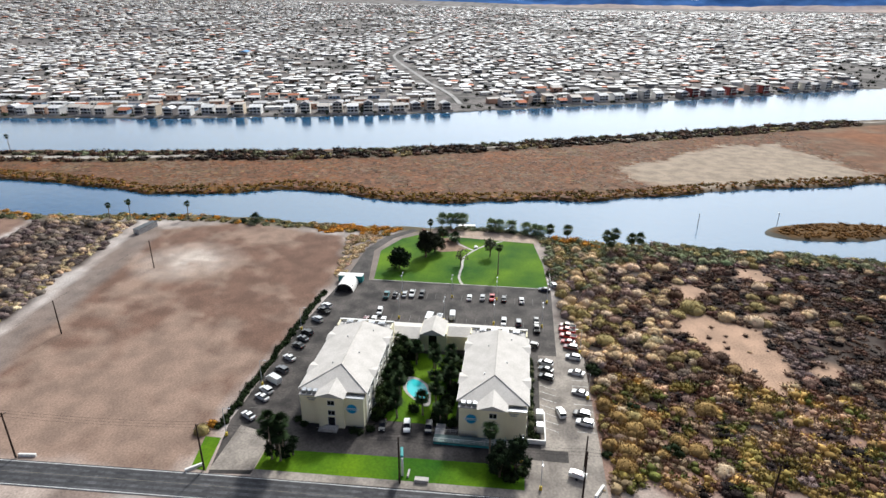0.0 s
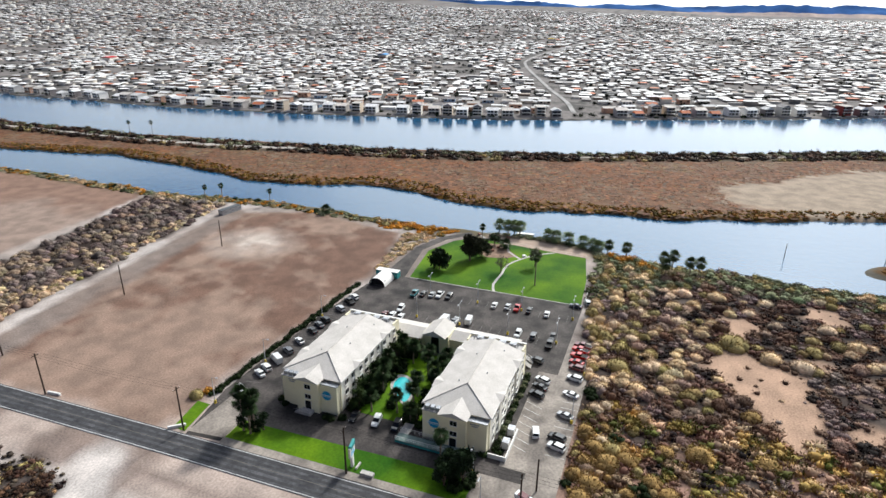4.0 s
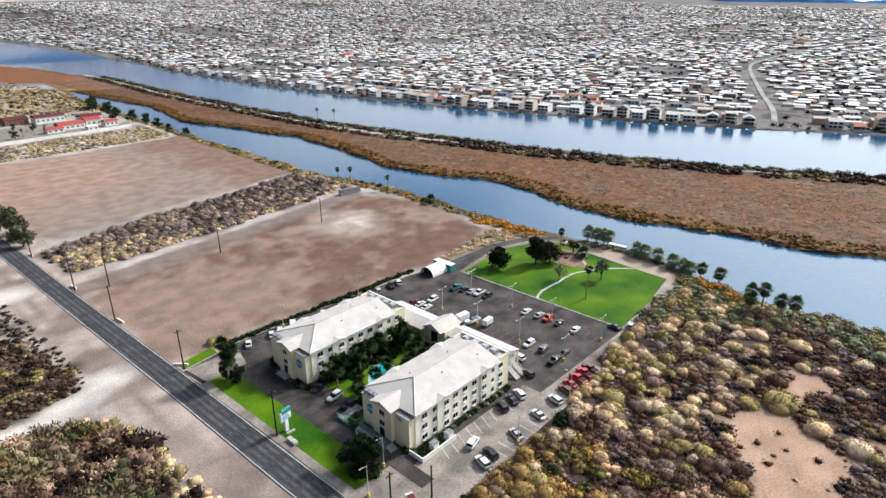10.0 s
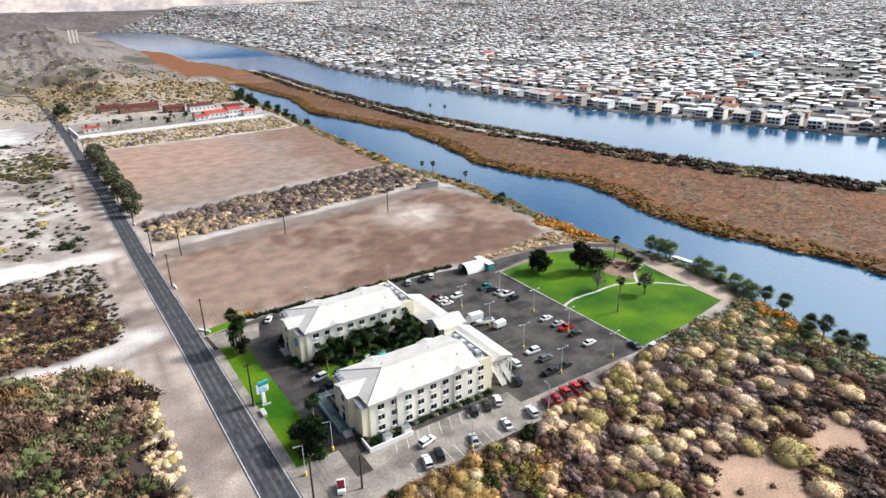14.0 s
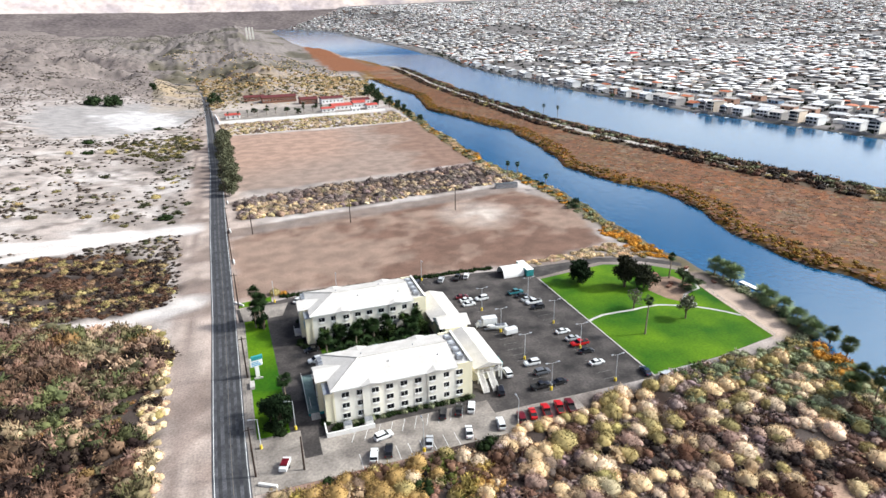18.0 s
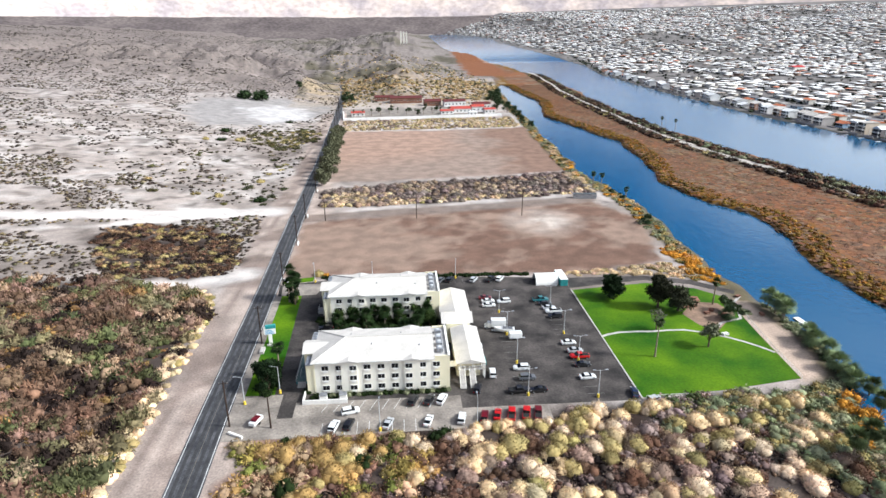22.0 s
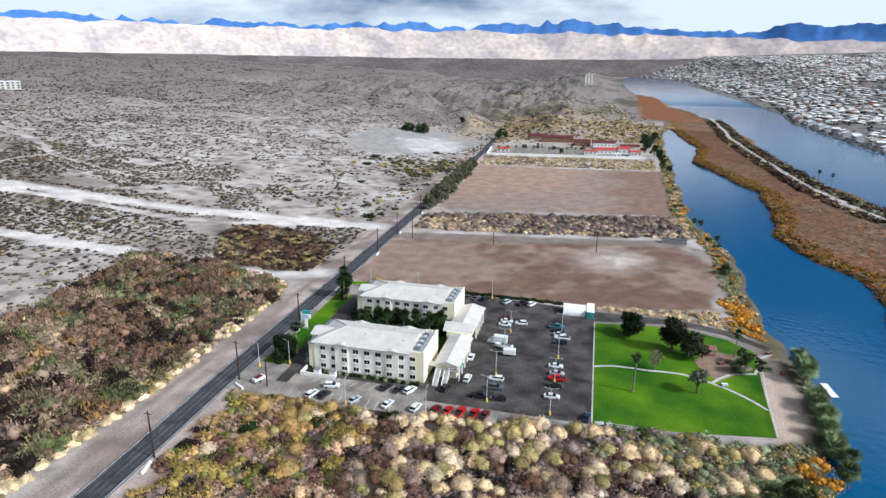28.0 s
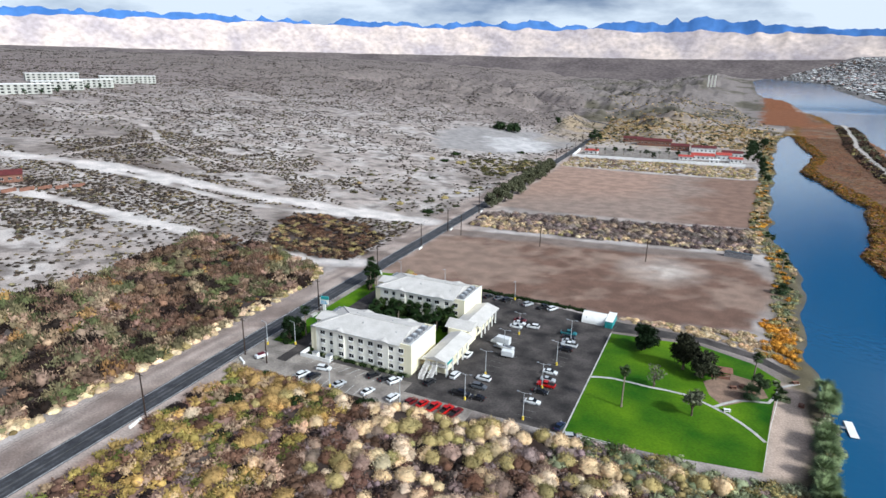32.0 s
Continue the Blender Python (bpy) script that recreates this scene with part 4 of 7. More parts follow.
for k in range(6):
    part("step", boxed(-80.8, -78.6, 12.7 - k * 0.32, 13.02 - k * 0.32, 0.05, 0.8 - k * 0.13), KERB, ramp)

# courtyard pool
pool = thing("swimming_pool", "turquoise kidney-shaped pool with pale coping", "swimming pool")
outline = []
for k in range(28):
    a = k * math.pi / 14
    u, v = math.cos(a) * (5.4 + 0.8 * math.cos(2 * a)), math.sin(a) * (2.7 + 0.7 * math.cos(a))
    outline.append((-60.0 + u * 0.88 - v * 0.47, 38.4 + u * 0.47 + v * 0.88))
part("coping", prism(bmesh.new(), [(-60 + (x + 60) * 1.22, 38.4 + (y - 38.4) * 1.3) for x, y in outline], 0.0, 0.16), KERB, pool, "pale concrete pool surround")
part("water", prism(bmesh.new(), outline, 0.1, 0.175), POOL_W, pool, "turquoise pool water")

# white yard wall with cabinets south of the wing
yard = thing("yard_wall", "low white stucco wall round the utility yard", "garden wall")
part("wall", boxed(-78.2, -66.4, 3.0, 3.3, 0.05, 1.3), TRIM_W, yard)
part("wall", boxed(-78.2, -77.9, 3.3, 7.6, 0.05, 1.3), TRIM_W, yard)
for cx in (-73.8, -68.6):
    cab = thing("utility_cabinet", "white metal utility cabinet behind the yard wall", "cabinet", group="utility cabinets")
    part("body", boxed(cx, cx + 1.9, 3.6, 5.2, 0.05, 2.1, bevel=0.05), TRIM_W, cab)
    part("lid", boxed(cx - 0.06, cx + 1.96, 3.54, 5.26, 2.1, 2.2), METAL_G, cab)

# quonset shed and teal container at the lot's corner
shed = thing("storage_shed", "white arched fabric shed at the lot corner", "shed")
bm = bmesh.new()
arcs = []
for xx in (-0.6, 8.0):
    arcs.append([bm.verts.new((xx, 77.2 + 3.5 * math.cos(a), 0.05 + 3.4 * math.sin(a))) for a in [math.pi * k / 14 for k in range(15)]])
for k in range(14):
    bm.faces.new((arcs[0][k], arcs[0][k + 1], arcs[1][k + 1], arcs[1][k]))
bm.faces.new(arcs[1])
bmesh.ops.recalc_face_normals(bm, faces=bm.faces[:])
part("cover", bm, TRIM_W, shed, "white fabric cover")
# near-black sheet across the arch stands in for the shaded interior
part("shade_sheet", boxed(1.0, 1.1, 74.2, 80.2, 0.05, 2.3), RUBBER, shed, "near-black sheet standing in for shade inside the open end")
crate = thing("storage_container", "teal steel storage container beside the shed", "container")
part("body", boxed(8.4, 11.2, 72.4, 82.0, 0.05, 2.7, bevel=0.05), TEAL_G, crate)
part("roof", boxed(8.3, 11.3, 72.3, 82.1, 2.7, 2.8), TRIM_W, crate, "white container roof")
for k in range(12):
    part("rib", boxed(8.32, 8.42, 72.9 + k * 0.75, 73.1 + k * 0.75, 0.15, 2.6), TEAL_G, crate)


# ---- vehicles ----
def wheel_meshes():
    t = bmesh.new()
    tube(t, (0, -0.11, 0), (0, 0.11, 0), 0.34, sides=14)
    r = bmesh.new()
    tube(r, (0, -0.125, 0), (0, 0.125, 0), 0.2, sides=10)
    return as_mesh("tyre", t, RUBBER), as_mesh("rim", r, RIM)


TYRE, RIM_ME = wheel_meshes()
PAINTS = {}


def paint(name):
    table = {"white": (0.72, 0.72, 0.71), "black": (0.012, 0.012, 0.014), "grey": (0.10, 0.105, 0.115), "silver": (0.42, 0.43, 0.44),
             "red": (0.45, 0.008, 0.006), "maroon": (0.12, 0.006, 0.008), "teal": (0.03, 0.16, 0.18), "orange": (0.6, 0.08, 0.01), "navy": (0.015, 0.025, 0.06)}
    if name not in PAINTS:
        c = table[name]
        PAINTS[name] = surface("car_paint_" + name, c, tuple(v * 0.9 for v in c), scale=0.8, rough=0.3, bump=0.0, spec=0.5, grain=0.04, coat=0.6)
    return PAINTS[name]


def hull(bm, stations, wide, crown=0.0):
    """A car body from stations of (x, z low, z high, width factor), mirrored across the middle."""
    rows = []
    for x, lo, hi, k in stations:
        w = wide / 2 * k
        rows.append([bm.verts.new(p) for p in ((x, -w * 0.94, lo), (x, -w, lo + (hi - lo) * 0.45), (x, -w * 0.9, hi), (x, w * 0.9, hi), (x, w, lo + (hi - lo) * 0.45), (x, w * 0.94, lo))])
    for a, b in zip(rows, rows[1:]):
        for i in range(6):
            j = (i + 1) % 6
            bm.faces.new((a[i], a[j], b[j], b[i]))
    bm.faces.new(rows[0][::-1])
    bm.faces.new(rows[-1])
    bmesh.ops.recalc_face_normals(bm, faces=bm.faces[:])
    return bm


def car(kind, colour):
    """One vehicle with its nose towards +x, standing on z = 0."""
    word = {"sedan": "sedan", "suv": "sport utility car", "pickup": "pickup truck", "van": "delivery van"}[kind]
    ob = thing({"sedan": "car", "suv": "car", "pickup": "pickup_truck", "van": "van"}[kind], f"{colour} {word} parked on the hotel lot", {"pickup": "pickup truck", "van": "van"}.get(kind, "car"), group="parked vehicles")
    col = paint(colour)
    if kind == "sedan":
        L, Wd = 4.7, 1.82
        st = [(-2.35, 0.42, 0.78, 0.86), (-2.2, 0.28, 0.98, 0.96), (-1.2, 0.22, 1.0, 1), (0.9, 0.22, 0.98, 1), (2.0, 0.24, 0.86, 0.97), (2.35, 0.36, 0.66, 0.84)]
        cab = [(-1.75, 0.98, 1.02, 0.86), (-1.05, 0.98, 1.42, 0.82), (0.25, 0.98, 1.44, 0.82), (1.15, 0.96, 1.02, 0.88)]
        roof = [(-1.0, 1.40, 1.45, 0.80), (0.2, 1.42, 1.47, 0.80)]
    elif kind == "suv":
        L, Wd = 4.75, 1.92
        st = [(-2.37, 0.5, 0.95, 0.9), (-2.25, 0.32, 1.12, 0.97), (-1.0, 0.28, 1.14, 1), (0.9, 0.28, 1.12, 1), (2.0, 0.3, 1.02, 0.97), (2.37, 0.42, 0.8, 0.86)]
        cab = [(-2.2, 1.12, 1.16, 0.9), (-1.85, 1.12, 1.66, 0.84), (0.3, 1.12, 1.7, 0.84), (1.2, 1.1, 1.16, 0.9)]
        roof = [(-1.9, 1.66, 1.73, 0.84), (0.3, 1.68, 1.74, 0.82)]
    elif kind == "pickup":
        L, Wd = 5.7, 1.98
        st = [(-2.85, 0.55, 1.1, 0.96), (-2.7, 0.4, 1.16, 1), (0.0, 0.36, 1.16, 1), (1.1, 0.36, 1.16, 1), (2.4, 0.38, 1.12, 0.98), (2.85, 0.5, 0.95, 0.9)]
        cab = [(-0.75, 1.14, 1.18, 0.9), (-0.6, 1.14, 1.82, 0.84), (0.75, 1.14, 1.84, 0.84), (1.5, 1.12, 1.18, 0.9)]
        roof = [(-0.62, 1.80, 1.87, 0.82), (0.72, 1.82, 1.88, 0.82)]
    else:
        L, Wd = 5.6, 2.05
        st = [(-2.8, 0.4, 2.3, 0.96), (-2.6, 0.32, 2.4, 1), (1.0, 0.32, 2.4, 1), (1.7, 0.34, 1.5, 0.98), (2.6, 0.36, 1.15, 0.95), (2.8, 0.45, 0.9, 0.88)]
        cab = [(1.0, 1.4, 2.2, 0.98), (1.06, 1.4, 2.2, 0.96), (1.7, 1.4, 1.52, 0.94), (1.74, 1.4, 1.46, 0.94)]
        roof = None
    body = part("body", hull(bmesh.new(), st, Wd), col, ob)
    part("glasshouse", hull(bmesh.new(), cab, Wd), GLASS_D, ob, "dark car windows")
    if roof:
        part("roof", hull(bmesh.new(), roof, Wd), col, ob)
    if kind == "pickup":
        part("cargo_bed", boxed(-2.65, -0.8, -0.8, 0.8, 1.165, 1.18), RUBBER, ob, "dark open cargo bed")
    for sx in (L / 2 - 0.85, -L / 2 + 0.9):
        for sy in (-1, 1):
            w = hang("wheel", TYRE, None, ob, at=pose(sx, sy * (Wd / 2 - 0.1), 0.34))
            hang("rim", RIM_ME, None, w)
    for sy in (-1, 1):
        part("headlight", boxed(L / 2 - 0.16, L / 2 - 0.02, sy * Wd * 0.34 - 0.16, sy * Wd * 0.34 + 0.16, 0.62, 0.76), LAMP_W, ob)
        part("tail_light", boxed(-L / 2 + 0.0, -L / 2 + 0.12, sy * Wd * 0.36 - 0.13, sy * Wd * 0.36 + 0.13, 0.7, 0.9), LAMP_R, ob)
    return ob


FLEET = {}


def park(kind, colour, x, y, turn, z=0.052):
    if (kind, colour) not in FLEET:
        FLEET[kind, colour] = car(kind, colour)
        FLEET[kind, colour].matrix_basis = pose(x, y, z, 0, 0, turn)
        return
    copy_thing(FLEET[kind, colour], pose(x, y, z, 0, 0, turn))


for kind, colour, x, y, turn in (
        ("sedan", "white", -21.2, 57.2, 2), ("suv", "white", -15.4, 59.8, 184), ("sedan", "maroon", -21.6, 63.4, 0), ("sedan", "white", -21.0, 60.6, 3), ("suv", "white", -17.7, 15.6, 178),
        ("suv", "grey", -17.1, 10.5, 1), ("pickup", "black", -20.6, 4.4, 2), ("sedan", "black", -15.2, 4.4, 182), ("suv", "white", -26.4, 13.5, 86), ("sedan", "white", -28.2, 28.0, 88), ("suv", "black", -31.6, 6.2, 75),
        ("pickup", "teal", -2.1, 60.2, 3), ("sedan", "black", -1.2, 57.0, 0), ("sedan", "silver", -0.6, 53.6, 5), ("pickup", "white", 0.4, 50.8, 182), ("suv", "black", 0.1, 47.0, 178), ("sedan", "white", -0.3, 29.0, 2),
        ("sedan", "silver", 0.4, 24.1, 1), ("pickup", "red", 0.8, 20.6, 180), ("sedan", "black", 0.4, 16.1, 0), ("sedan", "white", -0.1, 9.6, 3),
        ("pickup", "maroon", -17.6, -6.0, 78), ("pickup", "red", -20.6, -5.8, 76), ("pickup", "red", -24.4, -5.9, 78), ("sedan", "red", -28.0, -5.6, 76), ("suv", "maroon", -31.4, -6.2, 77), ("suv", "white", -37.2, -6.6, 78),
        ("sedan", "white", -45.6, -6.9, 74), ("sedan", "silver", -55.7, -7.2, 70), ("suv", "black", -65.4, -6.9, 74), ("suv", "white", -69.0, -7.4, 75), ("suv", "white", -41.6, 2.0, 66), ("sedan", "black", -45.0, 2.0, 66), ("suv", "black", -49.2, 2.1, 68),
        ("suv", "white", -65.4, -1.4, 14),
        ("suv", "white", -13.6, 80.0, 60), ("pickup", "black", -17.4, 79.8, 58), ("suv", "silver", -23.8, 80.0, 60), ("suv", "black", -33.0, 80.6, 62), ("sedan", "grey", -36.8, 80.6, 60), ("sedan", "black", -41.2, 80.6, 62),
        ("sedan", "white", -48.6, 80.8, 60), ("suv", "grey", -55.2, 80.6, 62), ("van", "white", -60.8, 81.0, 60), ("suv", "white", -65.7, 81.2, 60), ("sedan", "white", -69.0, 81.0, 62), ("sedan", "white", -77.2, 81.4, 60),
        ("suv", "white", -76.2, 38.6, 188), ("sedan", "black", -76.6, 45.0, 186), ("suv", "black", -76.0, 32.9, 184), ("sedan", "navy", 10.2, 1.0, 80), ("suv", "silver", 14.4, -2.6, 20)):
    park(kind, colour, x, y, turn)

# box truck, boat on a trailer and cargo trailer in the middle of the lot
truck = thing("box_truck", "white box truck parked on the lot", "truck", pose(-21.6, 41.2, 0.052, 0, 0, 176))
part("cargo_box", boxed(-3.6, 1.2, -1.15, 1.15, 0.85, 3.3, bevel=0.05), paint("white"), truck)
part("cab", hull(bmesh.new(), [(1.3, 0.5, 2.2, 1), (2.3, 0.5, 2.2, 0.98), (2.7, 0.5, 1.4, 0.96), (3.3, 0.5, 1.2, 0.9)], 2.0), paint("white"), truck)
part("windscreen", boxed(2.32, 2.42, -0.85, 0.85, 1.45, 2.05), GLASS_D, truck)
for sx in (2.5, -2.4):
    for sy in (-1, 1):
        w = hang("wheel", TYRE, None, truck, at=Matrix.LocRotScale((sx, sy * 0.95, 0.45), None, (1.3, 1.2, 1.3)))
        hang("rim", RIM_ME, None, w)
boat = thing("boat_on_trailer", "white motor boat on a steel trailer", "boat", pose(-18.8, 38.2, 0.052, 0, 0, 172))
part("hull", hull(bmesh.new(), [(-3.2, 0.7, 1.5, 0.9), (0.5, 0.6, 1.6, 1), (2.2, 0.8, 1.7, 0.7), (3.4, 1.3, 1.8, 0.08)], 2.3), paint("white"), boat)
part("cockpit", boxed(-2.6, 0.4, -0.8, 0.8, 1.55, 1.64), paint("grey"), boat)
part("windscreen", boxed(0.4, 0.5, -0.8, 0.8, 1.6, 2.1), GLASS_D, boat)
part("trailer_frame", boxed(-2.8, 4.2, -0.5, 0.5, 0.45, 0.6), METAL_G, boat)
for sy in (-1, 1):
    hang("wheel", TYRE, None, boat, at=pose(-0.9, sy * 0.95, 0.34))
trailer = thing("cargo_trailer", "small white enclosed cargo trailer", "trailer", pose(-16.2, 33.6, 0.052, 0, 0, 4))
part("body", boxed(-2.1, 2.1, -1.0, 1.0, 0.5, 2.5, bevel=0.2), paint("white"), trailer)
part("tow_bar", tube(bmesh.new(), (2.0, 0, 0.5), (3.3, 0, 0.5), 0.05), METAL_G, trailer)
for sy in (-1, 1):
    hang("wheel", TYRE, None, trailer, at=pose(-0.3, sy * 1.0, 0.34))


# ---- lamps, poles, wires, sign ----
def street_lamp(x, y, turn, tall=8.3, twin=False):
    ob = thing("street_lamp", "grey lot lamp post on a yellow painted concrete base", "street lamp", pose(x, y, 0.05, 0, 0, turn), group="lot lamps")
    part("base", tube(bmesh.new(), (0, 0, 0), (0, 0, 1.0), 0.36, 0.32, 12), YELLOW_P, ob, "yellow concrete base")
    part("pole", tube(bmesh.new(), (0, 0, 1.0), (0, 0, tall), 0.11, 0.07, 8), STEEL_P, ob)
    for s in ((1, -1) if twin else (1,)):
        part("arm", tube(bmesh.new(), (0, 0, tall - 0.1), (1.5 * s, 0, tall + 0.15), 0.05, 0.04, 6), STEEL_P, ob)
        head = part("lamp_head", boxed(min(1.3 * s, 2.1 * s), max(1.3 * s, 2.1 * s), -0.2, 0.2, tall + 0.1, tall + 0.28, bevel=0.05), METAL_G, ob)
        part("lens", boxed(min(1.4 * s, 2.0 * s), max(1.4 * s, 2.0 * s), -0.14, 0.14, tall + 0.07, tall + 0.1), LAMP_W, head)
    return ob


for x, y, turn, twin in ((0, 0.4, 180, True), (0, 18.9, 180, True), (0, 35.6, 180, True), (0, 54.5, 180, True), (-18.4, 2.6, 0, True), (-18.4, 19.0, 0, True), (-18.4, 36.2, 0, True), (-18.4, 52.2, 0, True), (-57.6, -9.2, 90, False), (-33.6, -8.9, 90, False), (-62.9, 83.6, -90, False), (-30.6, 83.4, -90, False), (-85.0, 83.8, -90, False), (-93.4, 4.6, 180, False), (-85.0, 9.0, 180, False)):
    street_lamp(x, y, turn, twin=twin)


def utility_pole(x, y, tall=13.2, lean=0.0, arms=True):
    z = float(land(x, y))
    ob = thing("utility_pole", "dark creosoted wooden utility pole beside the road", "utility pole", pose(x, y, z - 0.3, 0, lean, 0), group="utility poles")
    part("pole", tube(bmesh.new(), (0, 0, 0), (0, 0, tall + 0.3), 0.24, 0.17, 9), WOOD_P, ob)
    if arms:
        arm = part("cross_arm", boxed(-1.1, 1.1, -0.08, 0.08, tall - 0.5, tall - 0.35), WOOD_P, ob)
        for s in (-1.0, 0.0, 1.0):
            part("insulator", tube(bmesh.new(), (s, 0, tall - 0.35), (s, 0, tall - 0.1), 0.05, 0.04, 6), KERB, arm)
    return (x, y, z + tall - 0.1)


ROAD_POLES = [(-91.8, -88.0), (-93.7, -44.4), (-95.0, -4.6), (-95.6, 36.7), (-97.2, 83.5), (-99.2, 131.0), (-100.4, 167.0), (-101.4, 218.0), (-103.5, 262.0), (-105, 305.0), (-107.5, 352.0), (-110, 400.0), (-112.5, 450.0), (-115, 500.0), (-118, 555.0), (-123, 610.0)]
tops = [utility_pole(x, y) for x, y in ROAD_POLES]
FIELD_POLES = [(-89.8, 162.2), (-43.4, 162.3), (11.4, 162.6)]
ftops = [utility_pole(x, y, 12.4, arms=False) for x, y in FIELD_POLES]
utility_pole(-84.6, -6.0, 9.0, arms=False)


def wire(a, b, sag=0.7, r=0.02):
    bm = bmesh.new()
    pts = [Vector(a).lerp(Vector(b), k / 8) - Vector((0, 0, sag * 4 * (k / 8) * (1 - k / 8))) for k in range(9)]
    for p, q in zip(pts, pts[1:]):
        tube(bm, p, q, r, sides=4)
    return bm


cables = thing("overhead_cable", "thin black overhead cables strung between the poles", "cable", kind="structure")
for a, b in zip(tops, tops[1:]):
    for s in (-1.0, 0.0, 1.0):
        part("cable", wire((a[0] + s, a[1], a[2]), (b[0] + s, b[1], b[2])), RUBBER, cables)
for a, b in zip([tops[6]] + ftops, ftops):
    part("cable", wire(a, b), RUBBER, cables)

sign = thing("pylon_sign", "white and teal roadside pylon sign on the front lawn", "sign", pose(-92.8, 36.6, 0.1, 0, 0, 12))
part("post", boxed(-0.55, 0.55, -0.3, 0.3, 0, 3.4, bevel=0.05), TRIM_W, sign)
part("panel", boxed(-1.75, 1.75, -0.28, 0.28, 3.3, 6.1, bevel=0.12), TRIM_W, sign)
part("header", boxed(-1.3, 1.9, -0.34, 0.34, 5.2, 6.6, bevel=0.15), TEAL_G, sign, "teal sign header")
for k in range(3):
    part("lettering_bar", boxed(-1.3, 1.3 - 0.3 * k, -0.31, 0.31, 3.6 + k * 0.5, 3.85 + k * 0.5), BLUE_S, sign)
bedwall = thing("sign_planter", "low pale block planter round the sign", "planter")
part("wall", boxed(-95.0, -93.8, 30.2, 33.4, 0.1, 0.9), KERB, bedwall)
part("wall", boxed(-93.7, -91.4, 35.0, 35.4, 0.1, 0.6), KERB, bedwall)
for x, y, t in ((-98.4, 128.5, 5), (-99.8, 170.5, 8), (-101.0, 221.0, 6), (-97.0, 86.0, 40), (-92.6, -48.5, 12), (-92.6, -8.6, 60)):
    blk = thing("barrier_block", "white painted concrete barrier block beside the road", "barrier", pose(x, y, 0.0, 0, 0, 90 + t), group="barrier blocks")
    part("block", boxed(-2.2, 2.2, -0.3, 0.3, -0.05, 0.75, bevel=0.08), TRIM_W, blk)
ped = thing("parked_trailer", "small white trailer with a red lid by the drive", "trailer", pose(-88.6, -4.0, 0.056, 0, 0, 70))
part("body", boxed(-2.0, 2.0, -0.9, 0.9, 0.5, 1.5, bevel=0.1), paint("white"), ped)
part("lid", boxed(-1.2, 1.2, -0.8, 0.8, 1.5, 1.75, bevel=0.06), paint("maroon"), ped)
for sy in (-1, 1):
    hang("wheel", TYRE, None, ped, at=pose(0, sy * 0.95, 0.34))

# fences and park furniture
def rail_fence(name, pts, gap, tall, label):
    ob = thing(name, label, "fence")
    for (ax, ay), (bx, by) in zip(pts, pts[1:]):
        n = max(1, round(math.hypot(bx - ax, by - ay) / gap))
        for k in range(n):
            x, y = ax + (bx - ax) * k / n, ay + (by - ay) * k / n
            part("post", tube(bmesh.new(), (x, y, 0.0), (x, y, tall), 0.06, sides=6), TRIM_W, ob)
        for h in (0.5, 0.95):
            part("rail", tube(bmesh.new(), (ax, ay, tall * h), (bx, by, tall * h), 0.05, sides=5), TRIM_W, ob)
    return ob


rail_fence("rail_fence", [(59.4, 4.4), (61.4, 23.0), (64.2, 42.0)], 2.4, 1.3, "pale pipe rail fence between lawn and beach")
rail_fence("rail_fence", [(12.4, -1.6), (24.0, -1.4)], 2.4, 1.3, "pale pipe rail fence at the lawn corner")
shelter = thing("picnic_shelter", "brown timber picnic shelter with a low roof", "shelter", pose(48.6, 52.0, 0.1, 0, 0, 8))
for x in (-2.6, 2.6):
    for y in (-1.6, 1.6):
        part("post", boxed(x - 0.12, x + 0.12, y - 0.12, y + 0.12, 0, 2.4), BRICK_W, shelter)
part("roof", gable_roof(bmesh.new(), -3.3, 3.3, -2.2, 2.2, 2.4, 0.9, "x"), BRICK_W, shelter, "reddish brown shingled roof")
part("half_wall", boxed(-2.7, 2.7, -1.75, -1.6, 0, 0.9), BRICK_W, shelter)
part("counter", boxed(-2.4, 2.4, -0.4, 0.4, 0.7, 0.8), BRICK_W, shelter)


def picnic_table(x, y, turn, material):
    ob = thing("picnic_table", "plain picnic table with two benches", "table", pose(x, y, 0.11, 0, 0, turn), group="picnic tables")
    part("tabletop", boxed(-0.95, 0.95, -0.4, 0.4, 0.7, 0.76), material, ob)
    for s in (-1, 1):
        part("bench", boxed(-0.95, 0.95, s * 0.72 - 0.13, s * 0.72 + 0.13, 0.42, 0.47), material, ob)
        part("leg", boxed(s * 0.7 - 0.05, s * 0.7 + 0.05, -0.7, 0.7, 0, 0.7), material, ob)


for x, y, turn, m in ((52.5, 45.5, 20, BRICK_W), (55.0, 47.5, 60, BRICK_W), (51.0, 30.5, 10, TRIM_W), (57.5, 44.0, 0, BRICK_W), (70.0, 57.5, 30, BRICK_W), (70.5, 43.0, 80, BRICK_W)):
    picnic_table(x, y, turn, m)
dock = thing("floating_dock", "white floating dock on the river bank", "dock", pose(82.2, 37.5, WATER_Z, 0, 0, 4))
part("deck", boxed(-1.1, 1.1, -4.2, 4.2, 0.25, 0.45, bevel=0.04), TRIM_W, dock)
part("float", boxed(-1.0, 1.0, -4.0, 4.0, -0.3, 0.25), RUBBER, dock)
part("gangway", boxed(-6.0, -1.1, -0.5, 0.5, 0.5, 0.62), METAL_G, dock)
cont = thing("storage_container", "grey steel container on the river bank", "container", pose(53.5, 192.5, 0.0, 0, 0, -8))
part("body", boxed(-6.5, 6.5, -1.6, 1.6, 0, 2.6, bevel=0.05), METAL_G, cont)
